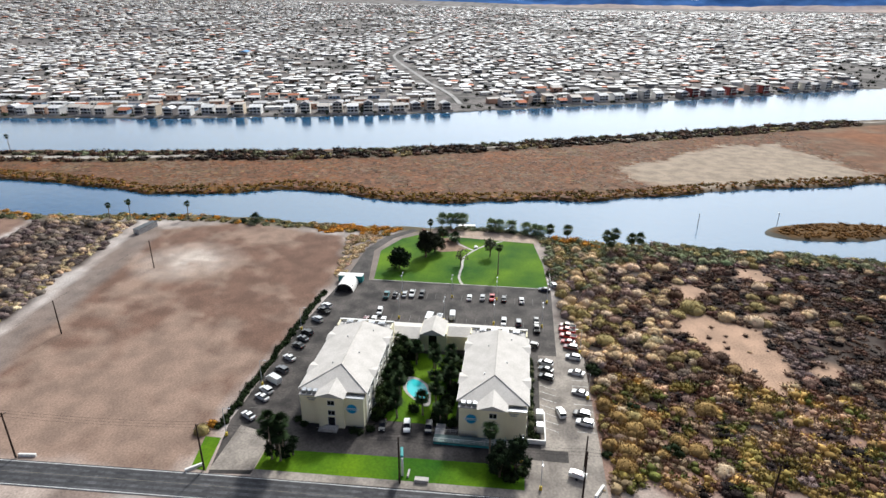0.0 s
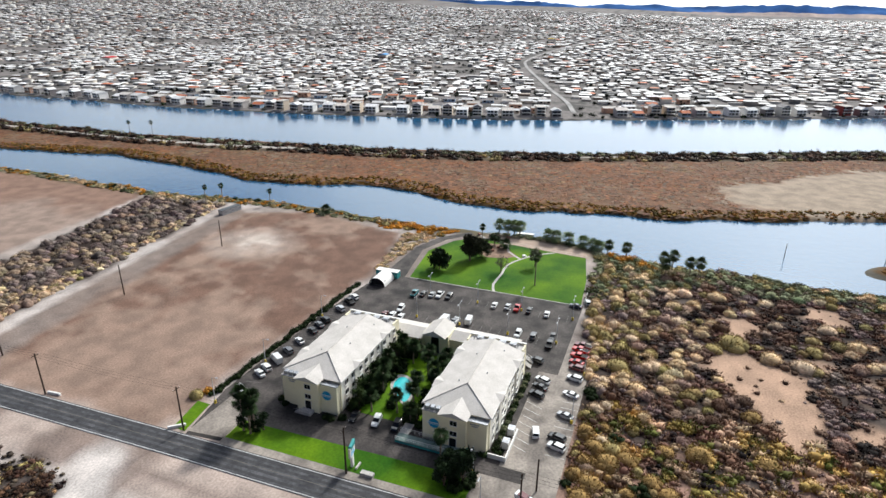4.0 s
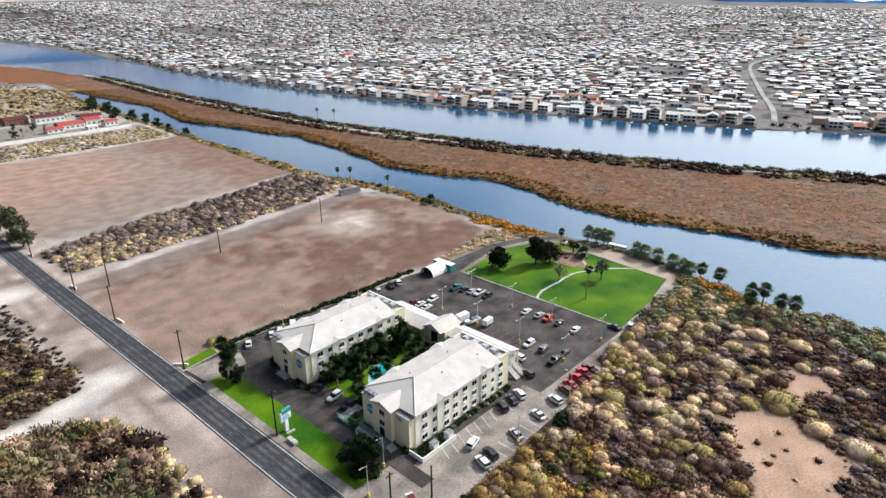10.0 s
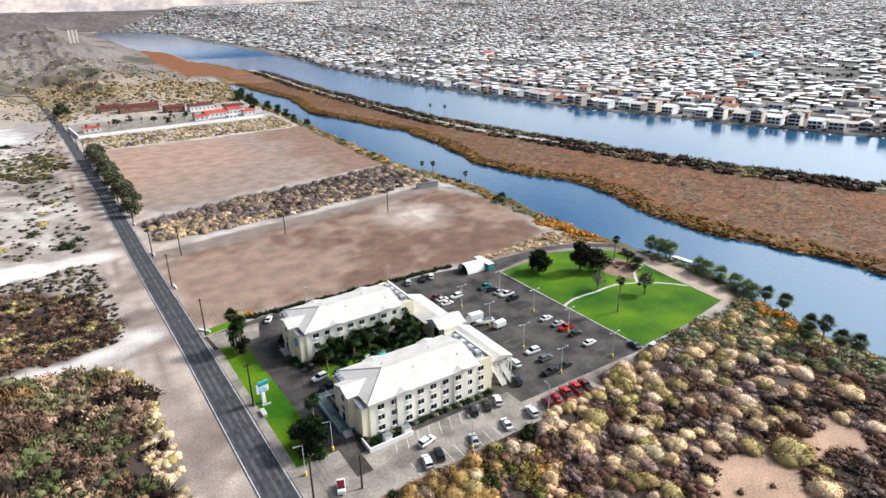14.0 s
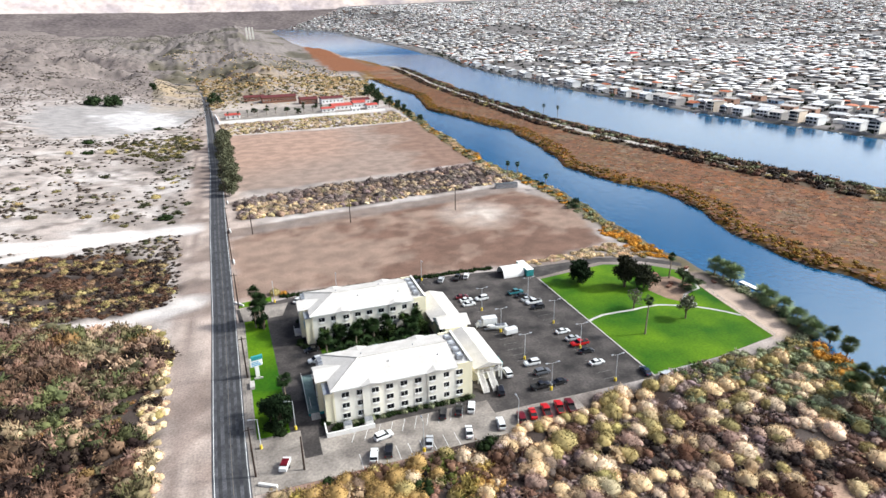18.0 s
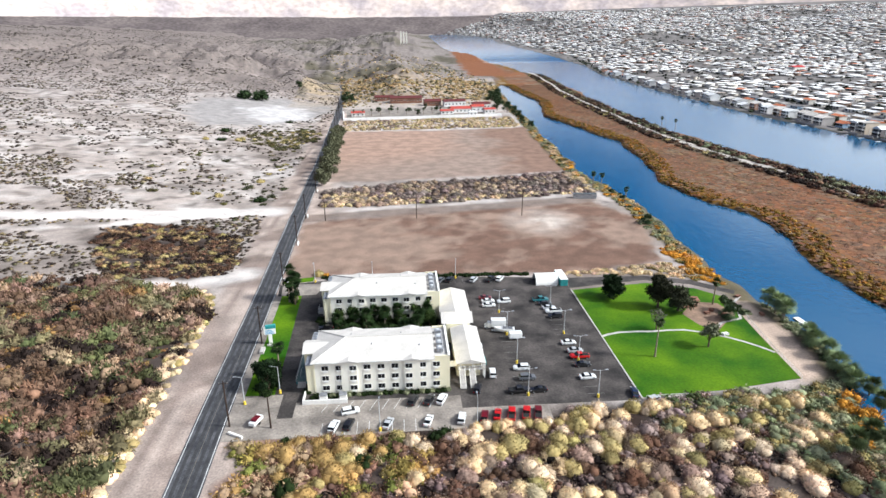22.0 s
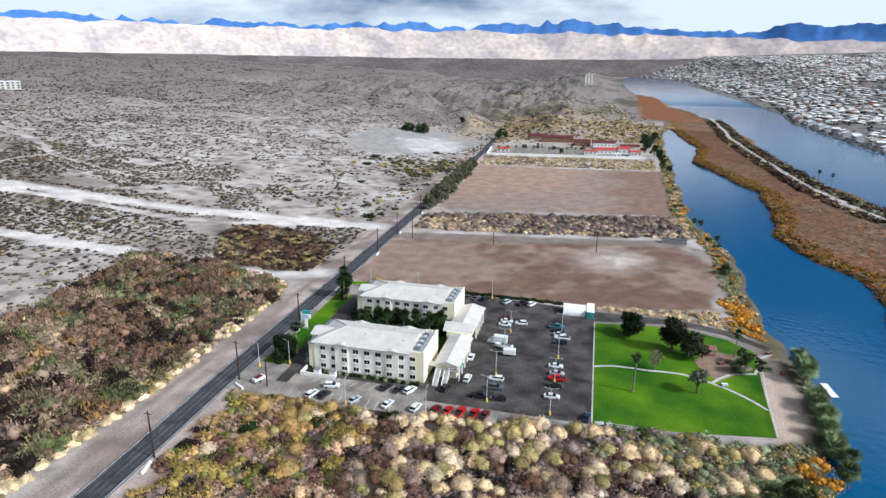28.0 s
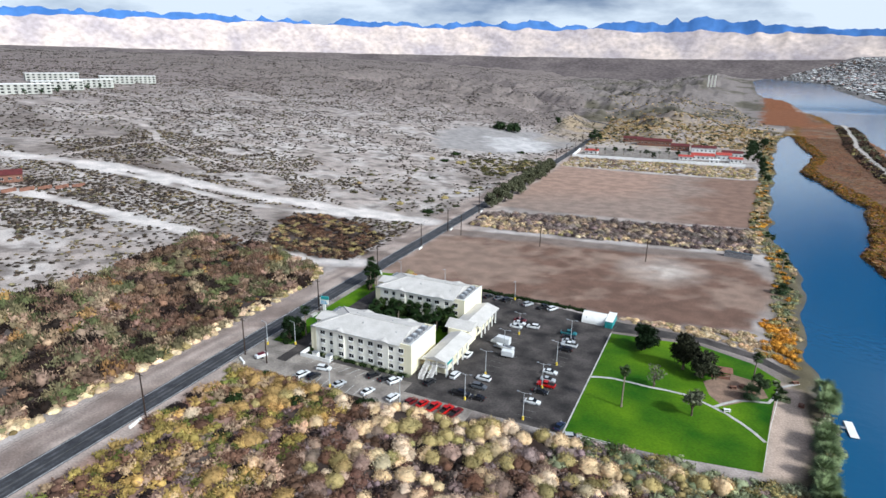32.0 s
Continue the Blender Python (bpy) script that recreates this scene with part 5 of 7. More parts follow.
part("roof", boxed(-6.6, 6.6, -1.7, 1.7, 2.6, 2.72), surface("dark_container_roof", (0.09, 0.10, 0.11), (0.06, 0.065, 0.07), rough=0.7), cont)
for x, y in ((98.0, -78.0), (104.0, -118.0)):
    mk = thing("channel_marker", "slim channel marker post in the water", "marker", pose(x, y, -2.6), group="channel markers")
    part("post", tube(bmesh.new(), (0, 0, 0), (0, 0, 8.0), 0.18, 0.12, 8), WOOD_P, mk)
    part("board", boxed(-0.6, 0.6, -0.05, 0.05, 6.8, 8.0), TRIM_W, mk)


# ---- plants ----
def ico(sub):
    bm = bmesh.new()
    bmesh.ops.create_icosphere(bm, subdivisions=sub, radius=1)
    v = np.array([q.co[:] for q in bm.verts])
    f = np.array([[q.index for q in fc.verts] for fc in bm.faces])
    bm.free()
    return v, f


ICO1, ICO2 = ico(1), ico(2)


def spray(points, normals, long, wide, g, droop=0.0):
    """One pointed leaf blade (a triangle) at each point, leaning out along its normal."""
    n = len(points)
    out = normals + g.normal(0, 0.55, (n, 3))
    out[:, 2] += 0.25 - droop
    out /= np.linalg.norm(out, axis=1, keepdims=True)
    side = np.cross(out, g.normal(0, 1, (n, 3)))
    side /= np.linalg.norm(side, axis=1, keepdims=True)
    size = g.uniform(0.6, 1.3, (n, 1))
    a, b, c = points - side * wide * size, points + side * wide * size, points + out * long * size
    return np.stack([a, b, c], 1).reshape(-1, 3), np.arange(3 * n).reshape(-1, 3)


def join(pieces):
    vs, fs, off = [], [], 0
    for v, f in pieces:
        vs.append(v)
        fs.append(f + off)
        off += len(v)
    return np.concatenate(vs), np.concatenate(fs)


def dome_points(n, g, lump=0.2, flat=0.72):
    d = g.normal(0, 1, (n, 3))
    d[:, 2] = np.abs(d[:, 2]) * 0.9 - 0.1
    d /= np.linalg.norm(d, axis=1, keepdims=True)
    r = 0.78 + lump * (np.sin(d[:, :1] * 5 + 1) * np.cos(d[:, 1:2] * 4)) + g.uniform(-0.22, 0.12, (n, 1))
    p = d * r
    p[:, 2] *= flat
    p[:, 2] += 0.1
    return p, d


def bush_arrays(seed, blades, core=ICO1, long=0.30, wide=0.075, lobes=4):
    """A bush of unit radius: several lobes, each an uneven core thick with blades."""
    g = np.random.default_rng(seed)
    out = []
    for k in range(lobes):
        a = 2 * math.pi * k / lobes + g.uniform(-0.5, 0.5)
        c = np.array([math.cos(a) * 0.42, math.sin(a) * 0.42, g.uniform(0.0, 0.12)]) if lobes > 1 else np.zeros(3)
        s = g.uniform(0.5, 0.72) if lobes > 1 else 1.0
        v = core[0] * (0.52 + 0.26 * g.random((len(core[0]), 1)))
        v = v * (1, 1, 0.72) + (0, 0, 0.12)
        v[:, 2] = np.maximum(v[:, 2], -0.12)
        out.append((v * s + c, core[1]))
        p, d = dome_points(blades // lobes, g)
        bv, bf = spray(p, d, long / s * 0.75, wide / s * 0.75, g)
        out.append((bv * s + c, bf))
    return join(out)


BUSH = [bush_arrays(20 + k, 250, long=0.24, wide=0.055, lobes=5) for k in range(3)] + [bush_arrays(23 + k, 250, long=0.22, wide=0.055, lobes=3) for k in range(3)]


def dome_arrays(seed, blades, core=ICO2):
    """A rounded fuzzy desert bush: merged domes covered with fine upright twigs."""
    g = np.random.default_rng(seed)
    out = []
    spots = [(0.0, 0.0, 0.0, 0.78)] + [(math.cos(a) * 0.42, math.sin(a) * 0.42, -0.02, g.uniform(0.46, 0.62)) for a in g.uniform(0, 6.28, 3)]
    for x, y, z, s in spots:
        c = np.array((x, y, z))
        v = core[0] * (0.74 + 0.2 * g.random((len(core[0]), 1))) * (1, 1, 0.95)
        v[:, 2] = np.maximum(v[:, 2], -0.1)
        out.append((v * s + c, core[1]))
        n = int(blades * s * s / 1.4)
        d = g.normal(0, 1, (n, 3))
        d[:, 2] = np.abs(d[:, 2])
        d /= np.linalg.norm(d, axis=1, keepdims=True)
        bv, bf = spray(d * g.uniform(0.74, 0.98, (n, 1)), d, 0.22, 0.036, g)
        out.append((bv * s + c, bf))
    return join(out)


DOME = [dome_arrays(150 + k, 520) for k in range(5)]
SHRUB = [bush_arrays(40 + k, 48, lobes=2, long=0.4, wide=0.11) for k in range(4)]
TUFT = [bush_arrays(60 + k, 22, lobes=1, long=0.5, wide=0.14) for k in range(3)]
MID = [bush_arrays(80 + k, 110, lobes=3, long=0.3, wide=0.08) for k in range(4)]
PYRAMID = (np.array([(1, 0, 0), (0, 1, 0), (-1, 0, 0), (0, -1, 0), (0, 0, 1.0)]), np.array([(0, 1, 4), (1, 2, 4), (2, 3, 4), (3, 0, 4)]))
OCTA = (np.array([(1, 0, 0.4), (0.3, 0.95, 0.4), (-0.8, 0.6, 0.4), (-0.8, -0.6, 0.4), (0.3, -0.95, 0.4), (0, 0, 1.25), (0, 0, -0.1)]), np.array([(k, (k + 1) % 5, 5) for k in range(5)] + [((k + 1) % 5, k, 6) for k in range(5)]))
TINY = [bush_arrays(70 + k, 8, core=PYRAMID, lobes=1, long=0.5, wide=0.22) for k in range(4)]
CLUMP = [bush_arrays(75 + k, 9, core=OCTA, lobes=1, long=0.3, wide=0.2) for k in range(4)]
PUFF = [dome_arrays(170 + k, 170, ICO1) for k in range(4)]
# DARK is near black, painting shaded gaps of the thickets into some shrubs
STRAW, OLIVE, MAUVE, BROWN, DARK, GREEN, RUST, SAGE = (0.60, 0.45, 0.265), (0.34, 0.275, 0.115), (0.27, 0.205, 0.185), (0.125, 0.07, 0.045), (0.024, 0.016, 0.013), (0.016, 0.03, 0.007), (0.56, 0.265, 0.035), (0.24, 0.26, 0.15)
PALE = (0.60, 0.47, 0.325)


def scatter(name, label, spots, forms, category="shrubs", sink=0.05):
    """spots: rows of x, y, radius, height, turn, r, g, b. One object of many plants."""
    if not len(spots):
        return None
    g = np.random.default_rng(len(spots))
    zs = ground_height(spots[:, 0], spots[:, 1])
    pieces, tints = [], []
    which = g.integers(0, len(forms), len(spots))
    off = 0
    for k, (v, f) in enumerate(forms):
        rows = spots[which == k]
        zz = zs[which == k]
        if not len(rows):
            continue
        c, s = np.cos(rows[:, 4]), np.sin(rows[:, 4])
        X = v[None, :, 0] * c[:, None] - v[None, :, 1] * s[:, None]
        Y = v[None, :, 0] * s[:, None] + v[None, :, 1] * c[:, None]
        P = np.stack([X * rows[:, 2:3] + rows[:, 0:1], Y * rows[:, 2:3] + rows[:, 1:2], v[None, :, 2] * rows[:, 3:4] + zz[:, None] - sink], -1)
        pieces.append((P.reshape(-1, 3), (f[None] + (np.arange(len(rows)) * len(v))[:, None, None]).reshape(-1, 3)))
        tints.append(np.repeat(rows[:, 5:8], len(v), 0))
    v, f = join(pieces)
    return tagged(new(name, np_mesh(name, v, f, LEAF, np.concatenate(tints))), label, category, kind="stuff")


def spots_in(zone, count, mix, radius, seed, holes=(), squat=(0.75, 1.0), keep=None):
    """Random spots in a polygon; mix: (weight, colour) pairs."""
    g = np.random.default_rng(seed)
    pts = np.array(zone)
    lo, hi = pts.min(0), pts.max(0)
    got, have = [], 0
    for _ in range(60):
        xy = g.uniform(lo, hi, (count * 2, 2))
        ok = inside(xy[:, 0], xy[:, 1], zone)
        xy = xy[ok]
        ok = np.ones(len(xy), bool)
        for h in holes:
            ok &= ~(soft_in(xy[:, 0], xy[:, 1], h, 6) > 0.8)
        if keep is not None:
            ok &= keep(xy[:, 0], xy[:, 1], g)
        got.append(xy[ok])
        have += int(ok.sum())
        if have >= count:
            break
    xy = np.concatenate(got)[:count]
    n = len(xy)
    w = np.array([m[0] for m in mix], float)
    # colours come in drifts, not evenly
    drift = cloudy(xy[:, 0], xy[:, 1], 16, 3, seed) + g.normal(0, 0.2, n)
    order = np.argsort(np.argsort(drift)) / max(1, n)
    kind = np.searchsorted(np.cumsum(w / w.sum()), order).clip(0, len(mix) - 1)
    col = np.array([m[1] for m in mix])[kind] * g.uniform(0.62, 1.3, (n, 1)) * g.uniform(0.94, 1.06, (n, 3))
    r = g.uniform(*radius, n) * (0.75 + 0.5 * cloudy(xy[:, 0], xy[:, 1], 22, 2, 2.0))
    return np.c_[xy, r, r * g.uniform(*squat, n), g.uniform(0, 6.28, n), col]


def off_track(x, y, g):
    return (water_depth(x, y) > 0.3) & ((np.abs(levee_line(y) - x) > 4.2) | (y < 250))


def not_water(x, y, g):
    return water_depth(x, y) > 0.3


SOUTH = [(-90, -15), (-40, -14), (50, -14), (60, -40), (60, -90), (48, -172), (-88, -172), (-90, -60)]


def west_thin(x, y, g):
    return g.random(len(x)) < np.where(x < -48, 0.45, 1.0)


# the near-black share puts shade between the bushes into the scrub's colour
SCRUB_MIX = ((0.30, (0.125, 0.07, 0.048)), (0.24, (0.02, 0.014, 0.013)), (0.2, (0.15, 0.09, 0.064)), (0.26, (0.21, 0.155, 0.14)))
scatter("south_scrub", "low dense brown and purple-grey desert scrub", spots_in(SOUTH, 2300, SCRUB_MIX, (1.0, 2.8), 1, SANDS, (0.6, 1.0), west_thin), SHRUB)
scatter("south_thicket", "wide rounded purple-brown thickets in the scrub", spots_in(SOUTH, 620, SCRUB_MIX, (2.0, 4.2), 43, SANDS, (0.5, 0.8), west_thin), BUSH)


def edge_thick(x, y, g):
    return g.random(len(x)) < np.clip(1.15 - (-8 - y) / 50, 0.18, 1) * np.where(x < -46, 0.22, 1.0)


scatter("south_bushes", "rounded tan and olive bushes standing out of the scrub", spots_in(SOUTH, 330, ((0.22, PALE), (0.22, STRAW), (0.2, OLIVE), (0.24, (0.33, 0.23, 0.175)), (0.12, BROWN)), (1.6, 3.8), 31, SANDS, (0.8, 1.05), edge_thick), DOME)
scatter("south_west_bushes", "olive, gold and brown bushes over reddish soil", spots_in([(-91, -13), (-46, -12), (-44, -70), (-56, -110), (-86, -120)], 520, ((0.24, (0.33, 0.25, 0.075)), (0.14, (0.46, 0.30, 0.10)), (0.16, (0.13, 0.14, 0.035)), (0.24, (0.20, 0.11, 0.075)), (0.22, (0.46, 0.33, 0.21))), (1.2, 3.6), 37, (), (0.8, 1.2)), MID)
scatter("sand_brush", "sparse low brown shrubs on bare sand", spots_in(SOUTH_BRUSH, 260, ((1, BROWN), (1, MAUVE), (0.4, STRAW)), (0.5, 1.3), 2), TUFT)
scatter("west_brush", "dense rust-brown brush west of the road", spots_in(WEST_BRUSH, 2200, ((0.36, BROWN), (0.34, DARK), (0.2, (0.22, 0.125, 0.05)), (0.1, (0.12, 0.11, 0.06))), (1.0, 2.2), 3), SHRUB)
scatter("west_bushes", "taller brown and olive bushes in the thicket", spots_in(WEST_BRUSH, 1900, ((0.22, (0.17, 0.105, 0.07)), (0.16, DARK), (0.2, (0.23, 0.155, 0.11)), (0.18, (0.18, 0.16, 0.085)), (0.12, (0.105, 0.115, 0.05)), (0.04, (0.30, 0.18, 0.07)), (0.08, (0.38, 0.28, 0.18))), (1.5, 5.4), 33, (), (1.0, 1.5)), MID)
scatter("west_edge_brush", "straw-coloured bushes along the road verge", spots_in([(-122, -150), (-117, -60), (-115.5, 10), (-118, 60), (-123, 80), (-129, 77), (-124, 60), (-121, 10), (-126, -60), (-131, -150)], 430, ((0.75, (0.72, 0.55, 0.34)), (0.25, OLIVE)), (1.5, 3.0), 4), PUFF)
scatter("west_brush", "dark dry thicket beside the wash", spots_in(WEST_BRUSH_N, 620, ((0.4, BROWN), (0.3, DARK), (0.15, (0.30, 0.2, 0.11)), (0.15, OLIVE)), (1.3, 2.8), 5), MID)
scatter("strip_brush", "grey and straw brush between the dirt fields", spots_in(STRIP, 620, ((0.5, (0.20, 0.155, 0.138)), (0.25, (0.12, 0.092, 0.082)), (0.25, (0.36, 0.27, 0.185))), (2.0, 4.0), 6, (), (0.7, 1.0)), PUFF)
scatter("strip_edge", "straw-coloured bushes edging the grey thicket", spots_in([(-94, 186), (-55, 188), (10, 197), (62, 205), (66, 240), (56, 240), (56, 212), (8, 203), (-50, 196), (-60, 215), (-96, 212)], 420, ((0.6, (0.54, 0.41, 0.24)), (0.25, PALE), (0.15, OLIVE)), (1.4, 2.8), 34, (), (0.7, 1.0)), PUFF)
scatter("bank_brush", "green and rust bushes along the near bank", spots_in([(x + dx, y) for dx, ys in ((-9, range(90, 900, 30)), (1.5, range(870, 60, -30))) for y in ys for x in [float(near_bank(y))]], 900, ((0.3, SAGE), (0.25, OLIVE), (0.15, RUST), (0.15, GREEN), (0.15, STRAW)), (1.2, 2.5), 7, keep=not_water), MID)
scatter("bank_brush", "grey-green thicket on the river bank", spots_in([(12, -3), (58, 0), (70, 2), (68, -40), (64, -110), (52, -172), (40, -172), (48, -100), (46, -40), (30, -12), (12, -10)], 760, ((0.56, SAGE), (0.12, (0.08, 0.10, 0.04)), (0.17, OLIVE), (0.15, MAUVE)), (1.5, 3.3), 8, keep=not_water), MID)
scatter("bank_bushes", "rounded grey-green bushes on the river bank", spots_in([(12, -4), (58, 0), (68, 2), (66, -40), (62, -110), (50, -172), (46, -100), (44, -40), (30, -12)], 190, ((0.55, SAGE), (0.25, (0.14, 0.165, 0.085)), (0.2, OLIVE)), (1.9, 3.6), 35, keep=not_water), PUFF)
scatter("bank_brush", "orange autumn bushes by the lane", spots_in([(62, 74), (72, 66), (74, 84), (68, 112), (62, 108)], 60, ((1, RUST), (0.3, OLIVE)), (1.4, 2.6), 9, keep=not_water), BUSH)
scatter("field_edge_brush", "straw-coloured bushes north of the lane", spots_in([(13, 82), (42, 81), (58, 76), (66, 78), (60, 92), (28, 87), (13, 85)], 120, ((0.6, STRAW), (0.3, PALE), (0.1, OLIVE)), (1.1, 2.1), 10), BUSH)
scatter("beach_thicket", "grey-green thicket between the beach and the water", spots_in([(70, -4), (73, 12), (74, 34), (76, 56), (80, 56), (79, 34), (77, 10), (74, -4)], 90, ((0.6, SAGE), (0.3, (0.12, 0.15, 0.07)), (0.1, OLIVE)), (1.1, 2.2), 44, (), (0.8, 1.1)), MID)
scatter("beach_hedge", "low green hedge beside the beach", spots_in([(64, 44), (67.5, 44), (66.5, 56), (64.5, 56)], 30, ((0.5, GREEN), (0.5, SAGE)), (0.9, 1.5), 11), BUSH)
LEVEE_E = [(float(levee_line(y)) + dx, y) for dx, ys in ((1.4, range(-300, 1080, 40)), (15.0, range(1070, -310, -40))) for y in ys]
LEVEE_W = [(float(levee_line(y)) + dx, y) for dx, ys in ((-14, range(-300, 1080, 40)), (-1.6, range(1070, -310, -40))) for y in ys]
scatter("levee_brush", "dark scrub along the levee track", spots_in(LEVEE_E, 1200, ((0.35, DARK), (0.3, BROWN), (0.2, (0.10, 0.09, 0.05)), (0.15, SAGE)), (2.1, 4.2), 12, keep=off_track), TUFT)
scatter("levee_brush", "dark scrub along the levee track", spots_in(LEVEE_W, 1200, ((0.4, DARK), (0.35, BROWN), (0.15, (0.10, 0.09, 0.05)), (0.1, OLIVE)), (2.0, 4.2), 13, keep=off_track), TUFT)
ISLE = [(float(isle_west(y)) - 4, y) for y in range(-220, 880, 20)] + [(float(levee_line(y)) - 14, y) for y in range(860, -230, -20)]
scatter("reed_bed", "rust-brown reeds covering the river island", spots_in(ISLE, 15000, ((0.42, (0.17, 0.092, 0.055)), (0.25, (0.215, 0.095, 0.045)), (0.2, (0.165, 0.11, 0.075)), (0.13, (0.19, 0.12, 0.06))), (1.6, 3.6), 14, [[(165, -60), (205, -50), (285, -140), (300, -190), (200, -215), (160, -105)]], (0.07, 0.16), not_water), TINY, "reeds")
EDGE = [(float(isle_west(y)) - 4, y) for y in range(-220, 880, 12)] + [(float(isle_west(y)) + 13, y) for y in range(870, -230, -12)]
scatter("reed_edge", "ochre reeds along the island shore", spots_in(EDGE, 2300, ((0.4, (0.22, 0.135, 0.025)), (0.35, (0.25, 0.11, 0.022)), (0.25, (0.11, 0.08, 0.02))), (0.9, 1.8), 15, (), (0.7, 1.2), not_water), TUFT, "reeds")
g0 = np.random.default_rng(3)
t = g0.uniform(0, 6.28, 170)
rr = np.sqrt(g0.random(170))
islet_xy = np.c_[96 + rr * np.cos(t) * 11 + 0.2 * -rr * np.sin(t) * 28, -142 + rr * np.sin(t) * 28]
scatter("reed_edge", "ochre reeds covering a small islet", np.c_[islet_xy, g0.uniform(1, 1.8, 170), g0.uniform(0.9, 1.8, 170), t, np.tile((0.24, 0.12, 0.03), (170, 1)) * g0.uniform(0.6, 1.2, (170, 1))], TUFT, "reeds")
DESERT = [(-122, 140), (-122, 700), (-260, 1300), (-900, 1500), (-1300, 700), (-900, -100), (-260, -100), (-240, 66), (-130, 80)]


def off_wash(x, y, g):
    d = np.min([near_line(x, y, w[0]) - w[1] for w in WASH], 0)
    return (d > -1) & (soft_in(x, y, PAD, 6) < 0.4) & (g.random(len(x)) < np.clip(1.4 - np.hypot(x + 100, y) / 1100, 0.25, 1)) & (cloudy(x, y, 40, 3) > 0.33)


scatter("desert_shrubs", "scattered small dark creosote shrubs on pale desert", spots_in(DESERT, 27000, ((0.5, (0.055, 0.042, 0.034)), (0.25, (0.095, 0.075, 0.058)), (0.15, (0.085, 0.082, 0.045)), (0.1, (0.19, 0.15, 0.10))), (0.9, 2.3), 16, (), (0.55, 0.85), off_wash), CLUMP)
scatter("desert_shrubs", "scattered small dark creosote shrubs on pale desert", spots_in([(-118, 96), (-122, 180), (-260, 260), (-420, 240), (-420, 20), (-250, 20), (-240, 70)], 6500, ((0.45, (0.055, 0.042, 0.033)), (0.3, (0.10, 0.08, 0.06)), (0.25, (0.20, 0.16, 0.09))), (0.7, 1.9), 17, (), (0.55, 0.85), off_wash), CLUMP)
scatter("desert_shrubs", "dark shrubs on pale ground beside the thicket", spots_in([(-196, -150), (-189, 30), (-204, 84), (-260, 120), (-430, 30), (-430, -150)], 3600, ((0.5, (0.06, 0.046, 0.034)), (0.3, (0.10, 0.08, 0.06)), (0.2, (0.20, 0.16, 0.09))), (0.8, 2.1), 38, (), (0.55, 0.85), off_wash), CLUMP)
scatter("roadside_bushes", "olive thicket on pale ground beside the gravel pad", spots_in([(-185, 372), (-172, 421), (-138, 455), (-121, 397), (-144, 345)], 170, ((0.5, (0.11, 0.10, 0.04)), (0.25, (0.05, 0.05, 0.022)), (0.25, OLIVE)), (1.6, 3.8), 42, (), (0.6, 0.9)), MID)
scatter("roadside_bushes", "large dark olive bushes on the pale ground by the road", spots_in([(-120, 175), (-122, 500), (-190, 480), (-225, 190)], 60, ((0.5, (0.09, 0.085, 0.035)), (0.3, (0.04, 0.045, 0.02)), (0.2, OLIVE)), (1.4, 4.2), 41, (), (0.6, 0.9)), MID)
scatter("far_shrubs", "dark desert shrubs over the far plain", spots_in([(-300, 700), (-120, 1500), (-100, 2600), (-500, 3400), (-1700, 2800), (-2300, 1100), (-1300, 300)], 22000, ((0.6, (0.05, 0.042, 0.034)), (0.4, (0.10, 0.085, 0.07))), (1.6, 3.6), 36, (), (0.5, 0.8)), CLUMP)
scatter("north_brush", "mixed brush north of the walled estate", spots_in([(-120, 600), (95, 640), (110, 930), (40, 1500), (-260, 1500), (-150, 900)], 2600, ((0.3, (0.10, 0.08, 0.045)), (0.3, STRAW), (0.25, OLIVE), (0.15, GREEN)), (1.0, 2.8), 18), TUFT)
scatter("north_brush", "golden dry brush and dark trees behind the estate", spots_in([(-118, 600), (-70, 690), (60, 660), (92, 660), (104, 860), (60, 1000), (-150, 960)], 1500, ((0.4, (0.42, 0.30, 0.14)), (0.25, (0.30, 0.2, 0.1)), (0.2, (0.10, 0.09, 0.04)), (0.15, (0.03, 0.038, 0.015))), (1.2, 4.0), 39, (), (0.5, 1.0)), TUFT)
scatter("verge_brush", "straw brush between the estate and the field", spots_in([(-104, 438), (66, 448), (68, 512), (-108, 498)], 1000, ((0.5, (0.45, 0.35, 0.22)), (0.25, OLIVE), (0.25, (0.2, 0.15, 0.12))), (1.4, 3.2), 19, (), (0.6, 0.9)), PUFF)

# single bushes along the south edge of the lot, and round the buildings
def bush_mesh(colour, k):
    v, f = (BUSH if colour in (GREEN, SAGE, RUST, BROWN) else DOME)[k]
    return np_mesh("bush", v, f, LEAF, np.tile(colour, (len(v), 1)))


BUSH_KINDS = {nm: [bush_mesh(c, k) for k in range(2)] for nm, c in (("straw", STRAW), ("olive", OLIVE), ("mauve", MAUVE), ("brown", BROWN), ("green", GREEN), ("pale", PALE), ("rust", RUST), ("sage", SAGE), ("gold", (0.30, 0.20, 0.075)))}
BUSH_WORDS = {"straw": "rounded straw-yellow desert bush", "olive": "rounded olive-yellow desert bush", "mauve": "twiggy mauve-grey dry bush", "brown": "twiggy dark brown dry bush", "green": "dense dark green garden bush", "pale": "rounded pale tan desert bush", "rust": "orange autumn bush", "sage": "grey-green leafy bush", "gold": "large golden autumn bush"}
grow = random.Random(5)


def bush(kind, x, y, r, tall, place):
    ob = new("bush", grow.choice(BUSH_KINDS[kind]))
    z = float(ground_height(np.array([x]), np.array([y]))[0])
    ob.matrix_basis = Matrix.LocRotScale((x, y, z + 0.02), Euler((0, 0, grow.uniform(0, 6.28))), (r, r, tall))
    return tagged(ob, BUSH_WORDS[kind] + " " + place, "bush", "bushes")


